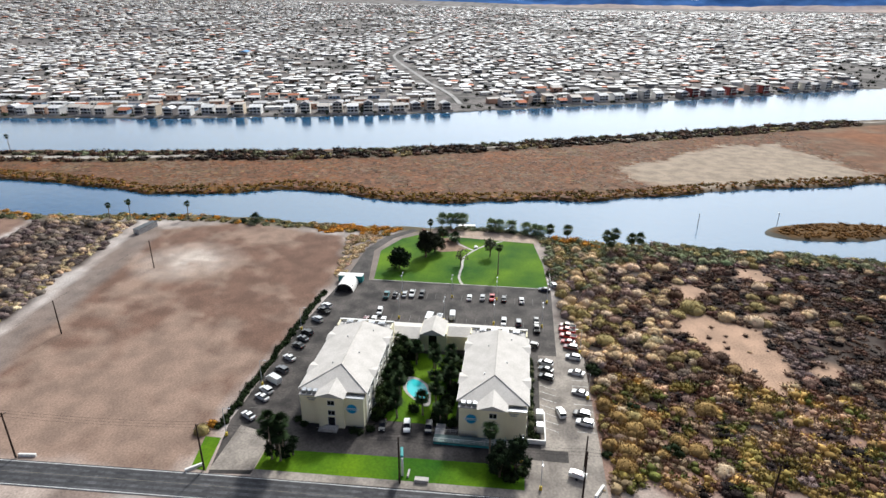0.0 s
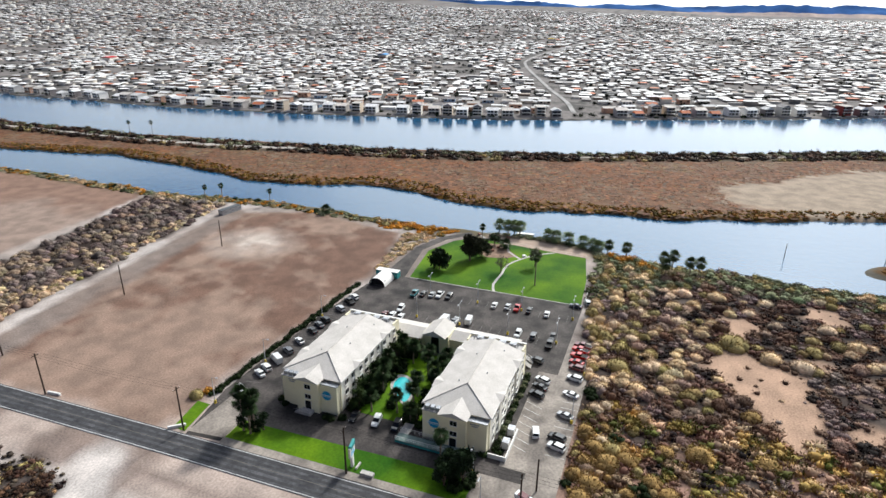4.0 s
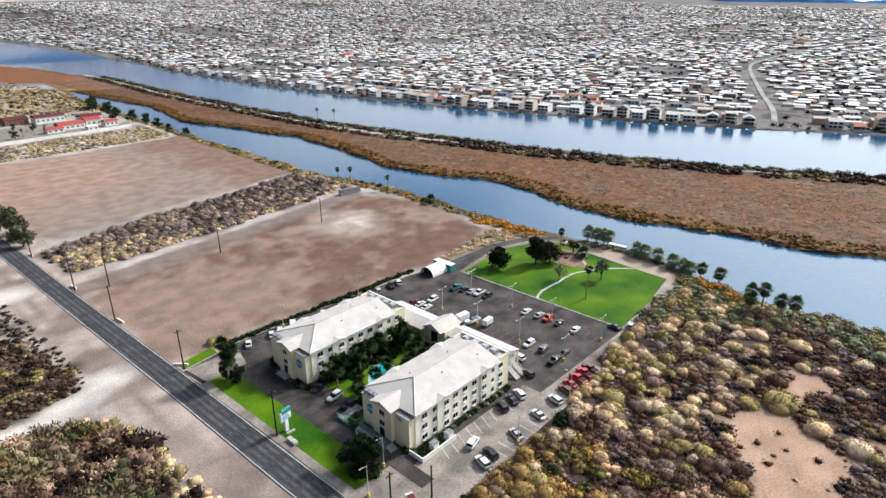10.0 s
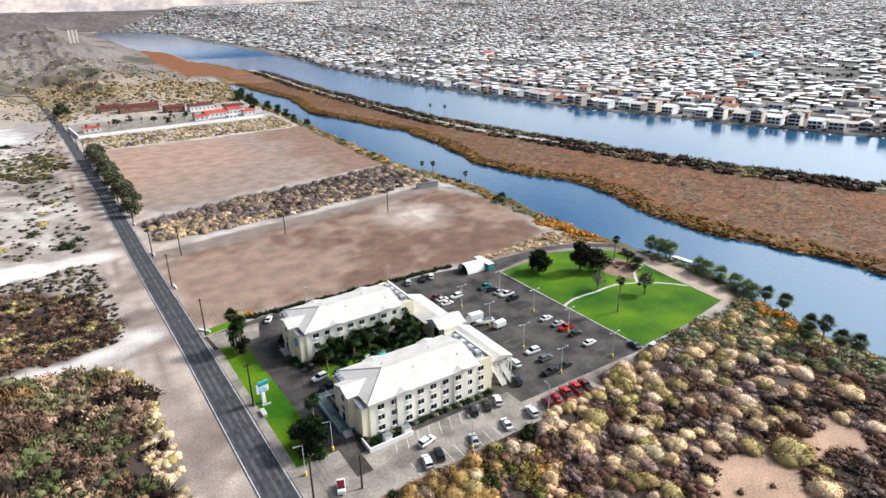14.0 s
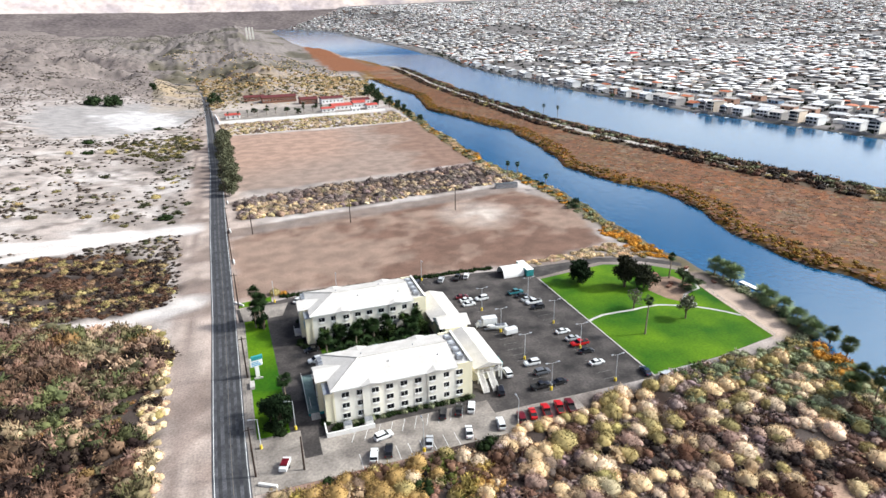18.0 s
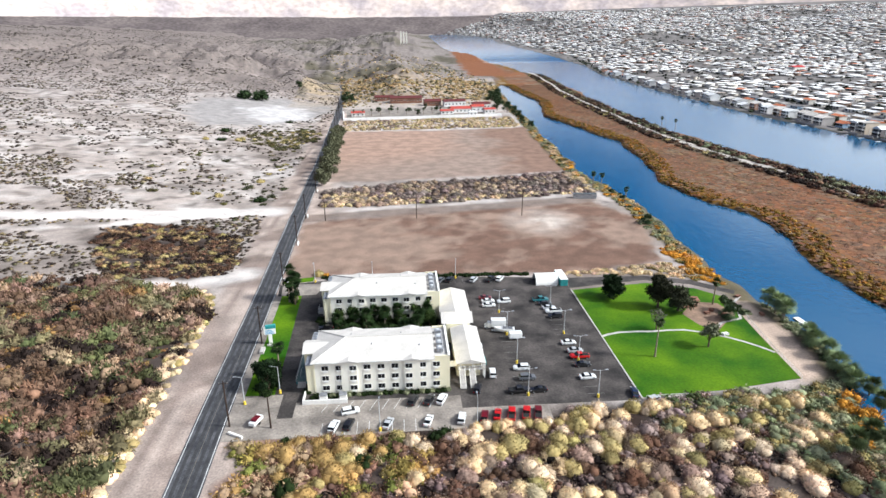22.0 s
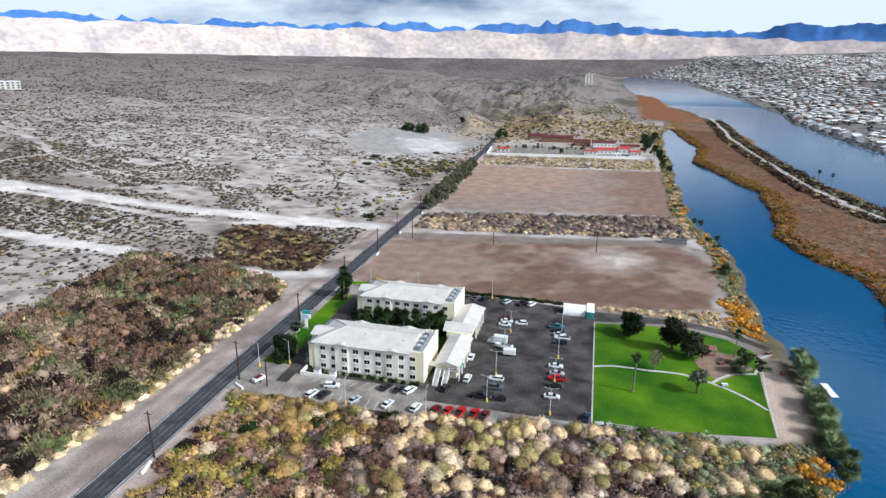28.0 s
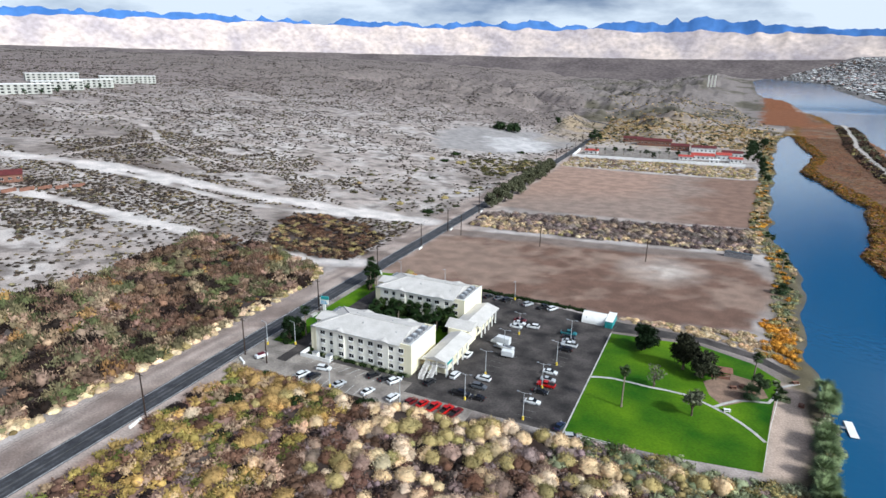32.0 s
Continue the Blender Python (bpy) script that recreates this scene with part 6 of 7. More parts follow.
edge_y = lambda x: -11.0 if x < -34 else (-8.6 if x < -14 else -3.6)
for i in range(125):
    x = grow.uniform(-82, 56)
    back = grow.random() ** 1.7 * 17
    kind = grow.choices(("straw", "olive", "pale", "mauve", "brown"), (5, 2, 5, 3, 2))[0]
    if x < -52:
        kind = grow.choices(("olive", "gold", "brown", "green"), (4, 3, 2, 1))[0]
    if x > 14:
        kind = grow.choices(("olive", "straw", "sage", "mauve"), (3, 2, 4, 1))[0]
    r = grow.choice((grow.uniform(1.5, 2.4), grow.uniform(2.4, 3.7)))
    bush(kind, x, edge_y(x) - 0.4 - 0.45 * r - back, r, r * grow.uniform(0.95, 1.3), "at the edge of the lot")
for k in range(9):
    bush(("straw", "pale", "olive")[k % 3], -34 + k * 2.6, -10.6 + (k % 2) * 0.8, 2.2, 2.5, "at the edge of the lot")
for x, y, r in ((-41.5, -12.0, 2.6), (-44, -12.6, 2.3), (-80, -11.8, 1.7), (-8, -6.0, 1.9)):
    bush("green", x, y, r, r * 1.1, "at the edge of the lot")
for i in range(26):
    bush(grow.choice(("green", "green", "sage")), -75 + i * 1.42, 6.6 + grow.uniform(-0.3, 0.3), grow.uniform(0.95, 1.35), grow.uniform(1.3, 2.0), "against the hotel wall")
for x, y, r in ((-77.5, 9.0, 1.9), (-75.5, 5.6, 1.5), (-78.0, 47.8, 1.7), (-79.6, 50.3, 1.4), (-79.2, 52.2, 1.5), (-76.6, 67.8, 1.6), (-78.2, 65.6, 1.5), (-79.4, 51.5, 1.2), (-70.5, 5.2, 1.2), (-88.5, 8.8, 2.2), (-90.5, 11.5, 2.6), (-87.6, 13.2, 2.4), (-90.2, 66.0, 1.6)):
    bush("green", x, y, r, r * 1.15, "before the hotel front")
for i in range(44):
    bush("green", -82 + i * 1.85, 87.2 - i * 0.055 + grow.uniform(-0.5, 0.5), grow.uniform(1.2, 2.0), grow.uniform(1.5, 2.6), "in the hedge beside the dirt field")
for k, (x, y, r) in enumerate(((2, -51, 6.2), (-4, -62, 4.6), (-6, -71, 4.8), (-4, -45, 3.7), (23, -33, 4.2), (11, -34, 4.0), (-17, -35, 3.5), (-26, -18, 4.8), (-34, -20, 3.8), (-22, -28, 4.1), (-31, -44, 3.6), (-28, -34, 3.1), (-7, -20, 3.5), (-1, -27, 3.5), (3, -20, 4.0), (37, -47, 4.6), (27, -58, 3.4), (-18, -11.5, 3.0), (-26, -13.5, 2.9), (-35, -14.5, 2.8), (21, -12, 4.0), (15, -41, 2.2), (-34, -31, 3.0), (-13, -13, 2.6), (6, -75, 3.9), (14, -89, 4.1), (23, -82, 4.2), (-22, -46, 2.6))):
    bush(("olive", "straw", "pale", "olive", "straw", "pale", "straw")[k % 7], x, y, r, r * 0.85, "in the scrub beside bare sand")
for x, y, r in ((-38, -54, 3.5), (-59, -41, 4.3), (-70, -20, 4.3), (-57, -56, 4.0), (-61, -33, 3.1), (-73, -30, 3.2), (-76, -34, 3.4)):
    bush("gold", x, y, r, r * 0.9, "over the reddish soil")
for x, y, r in ((66, -6, 3.2), (69, -10.5, 3.0), (62.5, -9.5, 3.2), (65, -14, 3.4), (60.5, -19, 3.2), (57, -23, 2.8), (67, 81, 3.0), (66, 87, 2.6), (70, 78, 2.4), (74, 166, 2.6)):
    bush("rust", x, y, r, r * 1.15, "on the river bank")
for x, y, r in ((-84, -15.5, 3.6), (-79, -17, 4.2), (-72, -15, 3.4), (-66, -16.5, 3.8)):
    bush("gold", x, y, r, r * 1.05, "beside the concrete lot")
bush("olive", -84.5, 90.5, 2.6, 3.2, "beside the drive")
bush("rust", -81.5, 89.5, 1.8, 2.2, "beside the drive")
for i in range(92):
    x, y = grow.uniform(-74, -41), grow.choice((grow.uniform(42.6, 48.2), grow.uniform(26.6, 32.5), grow.uniform(26.6, 48.0) if grow.random() < 0.3 else 47.0))
    if -68 < x < -52 and 33 < y < 43.5:
        continue
    bush("green", x, y, grow.uniform(1.5, 2.7), grow.uniform(2.0, 4.4), "in the hotel courtyard")
for x, y, r in ((-131, 202, 4.6), (-140, 246, 3.6), (-155, 207, 3.2), (-161, 484, 5.0), (-201, 400, 6.0), (-194, 361, 5.0), (-182, 366, 4.0), (-205, 357, 3.4)):
    bush("green" if r > 4.4 else "olive", x, y, r, r * 0.85, "on the open desert")


# ---- palms and trees ----
def palm_meshes(seed, tall, crown, fronds, skirt):
    """Trunk and crown of a fan palm; the crown's fronds are fans of narrow blades on arching stalks."""
    g = np.random.default_rng(seed)
    t = bmesh.new()
    n = 7
    bend = g.uniform(-0.25, 0.25, 2)
    pts = [Vector((bend[0] * (k / n) ** 2, bend[1] * (k / n) ** 2, tall * k / n - 0.1)) for k in range(n + 1)]
    for k, (p, q) in enumerate(zip(pts, pts[1:])):
        tube(t, p, q, 0.27 - 0.015 * k if k else 0.36, 0.255 - 0.015 * k, 9)
    top = np.array(pts[-1])
    pieces = []
    for k in range(fronds + skirt):
        dead = k >= fronds
        a = 2.399 * k + g.uniform(-0.2, 0.2)
        up = g.uniform(-0.6, 1.5) if not dead else g.uniform(-1.5, -1.0)
        d = np.array([math.cos(a) * math.cos(up), math.sin(a) * math.cos(up), math.sin(up)])
        stalk = crown * g.uniform(0.16, 0.5) * (0.6 if dead else 1)
        base, tip = top + d * 0.15, top + d * stalk - (0, 0, 0.12 * stalk)
        s = np.cross(d, (0, 0, 1.0))
        s /= np.linalg.norm(s) + 1e-9
        pieces.append((np.array([base - s * 0.05, base + s * 0.05, tip + s * 0.04, base - s * 0.05, tip + s * 0.04, tip - s * 0.04]), np.array([[0, 1, 2], [3, 4, 5]])))
        u = np.cross(s, d)
        vs, fs = [], []
        m = 9
        for j in range(m):
            w = (j / (m - 1) - 0.5) * 2.5
            ray = d * math.cos(w) + s * math.sin(w) - np.array((0, 0, 0.16 + 0.14 * abs(w)))
            end = tip + ray * crown * 0.52 * g.uniform(0.8, 1.1)
            edge = np.cross(ray, u)
            edge /= np.linalg.norm(edge) + 1e-9
            vs += [tip - edge * 0.03, tip + ray * crown * 0.26 + edge * 0.11, end, tip + ray * crown * 0.26 - edge * 0.11]
            fs += [[4 * j, 4 * j + 1, 4 * j + 3], [4 * j + 1, 4 * j + 2, 4 * j + 3]]
        pieces.append((np.array(vs), np.array(fs)))
    v, f = join(pieces)
    return as_mesh("trunk", t, PALM_BARK), v, f, top


def palm(x, y, tall, crown=2.4, colour=(0.02, 0.04, 0.011), seed=1, fronds=26, skirt=8, label="tall green fan palm with a bare trunk", z=None, group="palms"):
    key = (seed, round(tall, 1), crown, colour, fronds, skirt)
    if key not in PALMS:
        tr, v, f, top = palm_meshes(seed, tall, crown, fronds, skirt)
        PALMS[key] = (tr, np_mesh("crown", v, f, LEAF, np.tile(colour, (len(v), 1))))
    tr, cr = PALMS[key]
    z = float(ground_height(np.array([x]), np.array([y]))[0]) if z is None else z
    ob = thing("palm_tree", label, "palm", pose(x, y, z, 0, 0, (x * 37 + y * 53) % 360), group=group)
    hang("trunk", tr, None, ob)
    hang("crown", cr, None, ob)
    return ob


PALMS = {}
for x, y, h, s in ((-91.6, 69.0, 12.0, 1), (-90.4, 66.4, 10.5, 2), (-89.4, 68.4, 9.0, 1), (-92.0, 66.6, 8.0, 3), (-89.8, 70.6, 7.0, 2)):
    palm(x, y, h, 3.1, seed=s, fronds=38, label="tall green fan palm in the front lawn clump", group="front palms")
palm(-86.4, 16.6, 10.0, 2.8, seed=2, label="tall green fan palm before the south wing", group="front palms")
for x, y, h, s in ((-43.4, 45.6, 8.0, 1), (-50.6, 34.6, 8.0, 2), (-61.6, 33.2, 8.5, 3), (-63.4, 43.0, 8.0, 1), (-66.4, 32.4, 8.0, 2), (-72.5, 42.0, 7.0, 3), (-50.2, 30.2, 7.5, 1), (-47.6, 35.6, 8.5, 2), (-54, 31.5, 7.5, 3), (-70.4, 35.4, 7.5, 1), (-57.4, 45.2, 7.0, 2), (-44.4, 31.0, 6.5, 3), (-67.4, 45.4, 6.5, 1), (-46.4, 41.2, 8.0, 3), (-53.0, 46.6, 7.6, 1), (-60.4, 46.8, 7.0, 3), (-73.2, 30.2, 6.5, 2), (-58.0, 29.4, 8.0, 1)):
    palm(x, y, h * 0.8, 3.0, seed=s, fronds=40, label="leafy fan palm in the hotel courtyard", group="courtyard palms")
for x, y, h, s in ((53.7, -27.0, 8.0, 1), (55.6, -30.8, 8.5, 2), (51.0, -37.6, 8.5, 3), (53.0, -41.0, 8.0, 1), (70.0, -11.4, 6.5, 2), (73.6, -3.0, 5.5, 3), (49.6, -28.4, 7.0, 2)):
    palm(x, y, h, 3.6, (0.085, 0.115, 0.045), s, 44, 40, label="fan palm with a shaggy skirt on the river bank", group="bank palms")
for x, y, h, s in ((67.2, 221, 7.5, 1), (69.0, 210.6, 9.0, 2), (73.0, 181, 8.0, 3), (23.4, 19.4, 12.0, 2), (58.0, 52.4, 9.0, 1)):
    palm(x, y, h, 2.4, (0.045, 0.07, 0.025), s, 26, 12, label="slim fan palm with a dense round crown")
for x, y, h in ((190.0, 409.0, 11.8), (193.0, 387.0, 12.4)):
    palm(x, y, h, 2.6, (0.03, 0.05, 0.02), 3, 24, 10, label="very tall slim palm on the levee", group="levee palms")
for x, y in ((57.0, 40.6), (71.0, 144.0)):
    palm(x, y, 2.6, 4.2, (0.05, 0.08, 0.035), 1, 46, 6, label="squat date palm with a wide drooping crown")
for x, y in ((76.4, 49.4), (76.6, 45.0), (75.6, 38.8), (77.2, 42.0), (73.6, 20.8), (74.4, 25.0), (74.2, 15.0), (72.0, 8.0), (71.6, 1.0), (73, 4.0)):
    palm(x, y, 5.4 if y > 30 else 3.6, 4.4, (0.19, 0.25, 0.115), 2, 50, 6, label="bushy date palm crowding the river bank", group="river palms")


def tree(x, y, tall, wide, colour, seed, leaves=70, lobes=12, bare=0.0, label="broad green shade tree", stem=0.35, group="", crown_low=0.3, z=None):
    """Tapered trunk, forked limbs, and a crown of many leafy clumps with gaps."""
    g = np.random.default_rng(seed)
    z = float(ground_height(np.array([x]), np.array([y]))[0]) if z is None else z
    ob = thing("tree", label, "tree", pose(x, y, z), group=group)
    t = bmesh.new()
    fork = tall * crown_low
    tube(t, (0, 0, -0.2), (0, 0, fork), stem, stem * 0.75, 9)
    pieces = []
    for k in range(lobes):
        a, e = 2.399 * k + g.uniform(-0.3, 0.3), g.uniform(0.05, 1.0)
        rad = wide * math.sqrt(g.random()) * 0.72 * (1.1 - 0.6 * e)
        c = np.array([math.cos(a) * rad, math.sin(a) * rad, fork + (tall - fork) * (0.15 + 0.7 * e)])
        mid = Vector((c[0] * 0.4, c[1] * 0.4, fork + (c[2] - fork) * 0.55))
        tube(t, (0, 0, fork * g.uniform(0.75, 1.0)), mid, stem * 0.4, stem * 0.25, 6)
        tube(t, mid, c, stem * 0.25, stem * 0.08, 5)
        if bare:
            for j in range(3):
                tip = Vector(c) + Vector(g.normal(0, 1, 3)) * wide * 0.22
                tube(t, mid.lerp(Vector(c), 0.6), tip, stem * 0.1, stem * 0.03, 4)
        r = wide * g.uniform(0.26, 0.42)
        if bare < 0.5:
            v = ICO1[0] * (0.55 + 0.25 * g.random((len(ICO1[0]), 1))) * r * (1, 1, 0.8)
            pieces.append((v + c, ICO1[1]))
        n = int(leaves * (1 - bare))
        d = g.normal(0, 1, (n, 3))
        d /= np.linalg.norm(d, axis=1, keepdims=True)
        bv, bf = spray(d * r * g.uniform(0.55, 1.0, (n, 1)) * (1, 1, 0.85) + c, d, r * 0.42, r * 0.16, g, 0.2)
        pieces.append((bv, bf))
    part("trunk", t, BARK, ob)
    v, f = join(pieces)
    hang("crown", np_mesh("crown", v, f, LEAF, np.tile(colour, (len(v), 1))), None, ob)
    return ob


COURT_GREEN = (0.034, 0.056, 0.013)
for k, (x, y, h, w) in enumerate(((-72.5, 46.0, 7.0, 2.8), (-68.0, 46.6, 7.5, 3.0), (-63.0, 45.6, 7.0, 3.0), (-57.5, 46.8, 7.4, 2.8), (-52.5, 45.4, 6.6, 2.8), (-47.0, 46.4, 8.0, 3.0), (-43.0, 46.6, 9.0, 2.8), (-42.6, 42.0, 7.0, 2.8), (-72.0, 28.8, 6.0, 2.4), (-52.0, 28.2, 5.6, 2.4))):
    tree(x, y, h, w, COURT_GREEN, 160 + k, 80, 12, label="leafy green tree in the hotel courtyard", group="courtyard trees", crown_low=0.15, stem=0.22)
DKGREEN = (0.013, 0.027, 0.009)
tree(24.4, 60.4, 9.5, 5.6, DKGREEN, 1, 120, 20, label="dense dark green conifer-like tree at the lawn edge", crown_low=0.12)
tree(37.6, 51.4, 12.5, 5.4, (0.028, 0.03, 0.016), 2, 120, 24, label="large dark shade tree on the park lawn", stem=0.5, crown_low=0.2)
tree(43.6, 48.2, 9.5, 5.2, (0.05, 0.055, 0.03), 3, 100, 17, label="grey-green shade tree beside the shelter", crown_low=0.2)
tree(30.4, 35.4, 7.5, 3.6, (0.16, 0.15, 0.12), 4, 55, 12, 0.55, "nearly bare pale-barked tree by the path", 0.28)
tree(42.0, 23.6, 8.0, 4.0, (0.13, 0.14, 0.085), 5, 70, 14, 0.35, "thin grey-leaved tree on the park lawn", 0.3)
tree(59.6, 46.8, 6.0, 3.4, (0.04, 0.06, 0.025), 6, 80, 10, label="round green tree beside the bare bed", crown_low=0.25)
tree(-88.4, 10.4, 9.5, 4.0, DKGREEN, 9, 110, 16, label="dense dark green tree at the drive", crown_low=0.12)
tree(-90.6, 14.0, 7.5, 3.4, DKGREEN, 10, 100, 13, label="dense dark green tree at the drive", crown_low=0.1)
tree(-87.0, 14.4, 8.0, 3.0, DKGREEN, 11, 100, 12, label="dense dark green tree at the drive", crown_low=0.1)
tree(-90.6, 68.0, 7.5, 3.2, DKGREEN, 12, 100, 12, label="dense dark green tree under the front palms", crown_low=0.08)
tree(-89.6, 64.4, 5.5, 2.6, DKGREEN, 13, 90, 10, label="dense dark green tree under the front palms", crown_low=0.08)
for k, y in enumerate(range(236, 412, 11)):
    tree(-100.0 - (y - 236) * 0.035 + (k % 3) * 1.6, y, 11.0 + (k * 7 % 5), 6.0, (0.115, 0.12, 0.07), 20 + k, 120, 14, label="feathery grey-green roadside tree", group="roadside trees", crown_low=0.1)
for k, (x, y, h, w) in enumerate(((-118, 646, 17, 7), (-112, 655, 15, 6), (-217, 622, 11, 13), (-234, 619, 9, 12), (-188, 736, 11, 7), (62, 566, 16, 7), (68, 600, 17, 8), (66, 640, 16, 8), (70, 545, 13, 6), (73, 520, 12, 5.5), (74, 498, 10, 5), (72, 470, 8, 4), (76, 445, 7, 3.6), (80, 680, 14, 7))):
    tree(x, y, h, w, (0.03, 0.05, 0.02), 50 + k, 60, 14, label="dense dark green tree beside the estate", crown_low=0.1)


# ---- the walled estate to the north ----
ESTATE_W = surface("whitewashed_wall", (0.82, 0.80, 0.78), (0.70, 0.68, 0.66), scale=0.3, rough=0.85, grain=0.08)
estate_wall = thing("estate_wall", "long white wall in front of the estate", "wall")
part("wall", prism(bmesh.new(), [(-109, 503.5), (60, 521.5), (60, 522.3), (-109, 504.3)], -0.2, 2.6), ESTATE_W, estate_wall)
part("wall", prism(bmesh.new(), [(-109, 504.3), (-108.2, 504.3), (-113, 560), (-113.8, 560)], -0.2, 2.6), ESTATE_W, estate_wall)
slab("estate_court", [(-106, 507), (56, 525), (58, 610), (-112, 590)], -0.2, 0.06, CONCRETE, "pale paved forecourt of the estate")


def villa(x, y, w, d, h, turn, wall, roof, label, flat=False):
    ob = thing("villa", label, "house", pose(x, y, float(land(x, y)), 0, 0, turn), group="estate buildings")
    part("wall", boxed(-w / 2, w / 2, -d / 2, d / 2, -0.3, h), wall, ob)
    if flat:
        part("parapet", boxed(-w / 2 - 0.2, w / 2 + 0.2, -d / 2 - 0.2, d / 2 + 0.2, h, h + 0.5), wall, ob)
    else:
        part("roof", gable_roof(bmesh.new(), -w / 2 - 0.6, w / 2 + 0.6, -d / 2 - 0.6, d / 2 + 0.6, h, d * 0.2, "x"), roof, ob)
    for k in range(max(2, int(w / 4))):
        wx = -w / 2 + (k + 0.5) * w / max(2, int(w / 4))
        win = hang("window", WIN_FRAME, None, ob, at=pose(wx, -d / 2 - 0.03, h * 0.5, 0, 0, 0))
        hang("pane", WIN_PANE, None, win)
    return ob


MAROON_R = surface("maroon_roof", (0.12, 0.025, 0.025), (0.08, 0.02, 0.02), scale=0.4, rough=0.8)
for x, y, w, d, h, t, wl_, rf, fl in ((18, 556, 22, 12, 4.5, 6, ESTATE_W, RED_TILE, False), (38, 560, 14, 11, 6.0, 6, ESTATE_W, RED_TILE, False), (2, 546, 14, 8, 3.4, 6, ESTATE_W, RED_TILE, False), (50, 548, 12, 9, 4.2, 8, ESTATE_W, RED_TILE, False), (-42, 648, 40, 12, 6.0, 4, BRICK_W, MAROON_R, False), (-10, 622, 20, 12, 5.5, 6, BRICK_W, MAROON_R, False), (16, 612, 26, 12, 6.0, 6, ESTATE_W, MAROON_R, False),
                                   (-96, 540, 14, 9, 3.4, 6, ESTATE_W, RED_TILE, False), (46, 590, 20, 12, 5.0, 6, ESTATE_W, MAROON_R, False), (-70, 666, 24, 10, 4.6, 4, BRICK_W, MAROON_R, False), (30, 536, 9, 7, 3.0, 6, ESTATE_W, RED_TILE, True)):
    villa(x, y, w, d, h, t, wl_, rf, "white estate building with red tiled roof" if rf is RED_TILE else "brown estate building with dark maroon roof", fl)
for k in range(12):
    palm(-100 + k * 9.5, 532 + (k * 37 % 17), 6.5, 2.2, (0.04, 0.06, 0.025), 1 + k % 3, 18, 4, label="short palm in the estate forecourt", group="estate palms")
for k, (x, y) in enumerate(((-60, 575), (-40, 560), (-20, 585), (-30, 538), (-74, 560), (-8, 570))):
    tree(x, y, 6.5, 4.0, (0.03, 0.045, 0.02), 80 + k, 50, 9, label="round dark tree in the estate forecourt", crown_low=0.15, group="estate trees")

# house with a brick wall and far flats on the western slope
villa(-338, 62, 20, 12, 4.2, 60, BRICK_W, MAROON_R, "brown house with dark roof on the desert slope")
bw = thing("brick_wall", "long low red brick garden wall on the slope", "wall")
for k in range(6):
    x, y = -318 + k * 3.0, 44 + k * 8.0
    part("wall_panel", boxed(x - 0.3, x + 0.3, y - 4, y + 4, float(land(x, y)) - 1.0, float(land(x, y)) + 2.0), BRICK_W, bw)
FLAT_W = surface("pale_flats_render", (0.46, 0.45, 0.40), (0.38, 0.37, 0.33), scale=0.2, rough=0.9, grain=0.08)


def flats(x, y, w, turn):
    ob = thing("apartment_building", "pale three-storey flats with flat roofs on the plain", "apartment building", pose(x, y, float(land(x, y)) - 1, 0, 0, turn), group="far flats")
    part("wall", boxed(-w / 2, w / 2, -7, 7, 0, 10.5), FLAT_W, ob)
    part("roof", boxed(-w / 2 - 0.5, w / 2 + 0.5, -7.5, 7.5, 10.5, 11.1), ESTATE_W, ob)
    n = int(w / 6)
    for k in range(n):
        for f in range(3):
            part("window", boxed(-w / 2 + 6 * k + 1.6, -w / 2 + 6 * k + 4.4, -7.08, -6.95, 1.6 + f * 3.2, 3.2 + f * 3.2), GLASS_D, ob)
        if k % 2:
            part("bay", boxed(-w / 2 + 6 * k - 1.2, -w / 2 + 6 * k + 1.2, -8.2, -7, 0, 10.4), FLAT_W, ob)


for x, y, w, t in ((-660, 268, 60, 66), (-690, 330, 54, 70), (-716, 392, 50, 66), (-738, 446, 42, 60), (-760, 500, 42, 66), (-775, 380, 60, 66), (-700, 225, 60, 70)):
    flats(x, y, w, t)
for k in range(14):
    x, y = -640 - k * 10, 262 + k * 19
    tree(x + (k % 3) * 7, y, 7.0, 4.0, (0.03, 0.05, 0.025), 120 + k, 26, 7, label="dark tree between the far flats", group="far flats trees")

# ---- town across the river ----
TOWN = surface("town_paint", (1.0, 1.0, 1.0), (0.86, 0.85, 0.84), scale=0.2, fine=6, rough=0.8, bump=0.1, attr="tint", grain=0.1)
HOUSE_COLS = [(0.80, 0.79, 0.77), (0.62, 0.52, 0.41), (0.42, 0.39, 0.37), (0.74, 0.70, 0.62), (0.30, 0.42, 0.56), (0.26, 0.05, 0.04), (0.50, 0.30, 0.21), (0.20, 0.18, 0.18)]
ROOF_COLS = [(0.75, 0.74, 0.73), (0.46, 0.42, 0.38), (0.52, 0.17, 0.08), (0.28, 0.26, 0.26), (0.62, 0.57, 0.52)]
WALLS = [surface("house_wall", c, tuple(v * 0.9 for v in c), scale=0.4, rough=0.85, vary=0.12, grain=0.08) for c in HOUSE_COLS]
ROOFS = [surface("house_roof", c, tuple(v * 0.8 for v in c), scale=0.4, rough=0.85, vary=0.15) for c in ROOF_COLS]
WIDE_PANE = as_mesh("pane", boxed(-1.3, 1.3, -0.06, 0.06, -0.9, 0.9), GLASS_D)


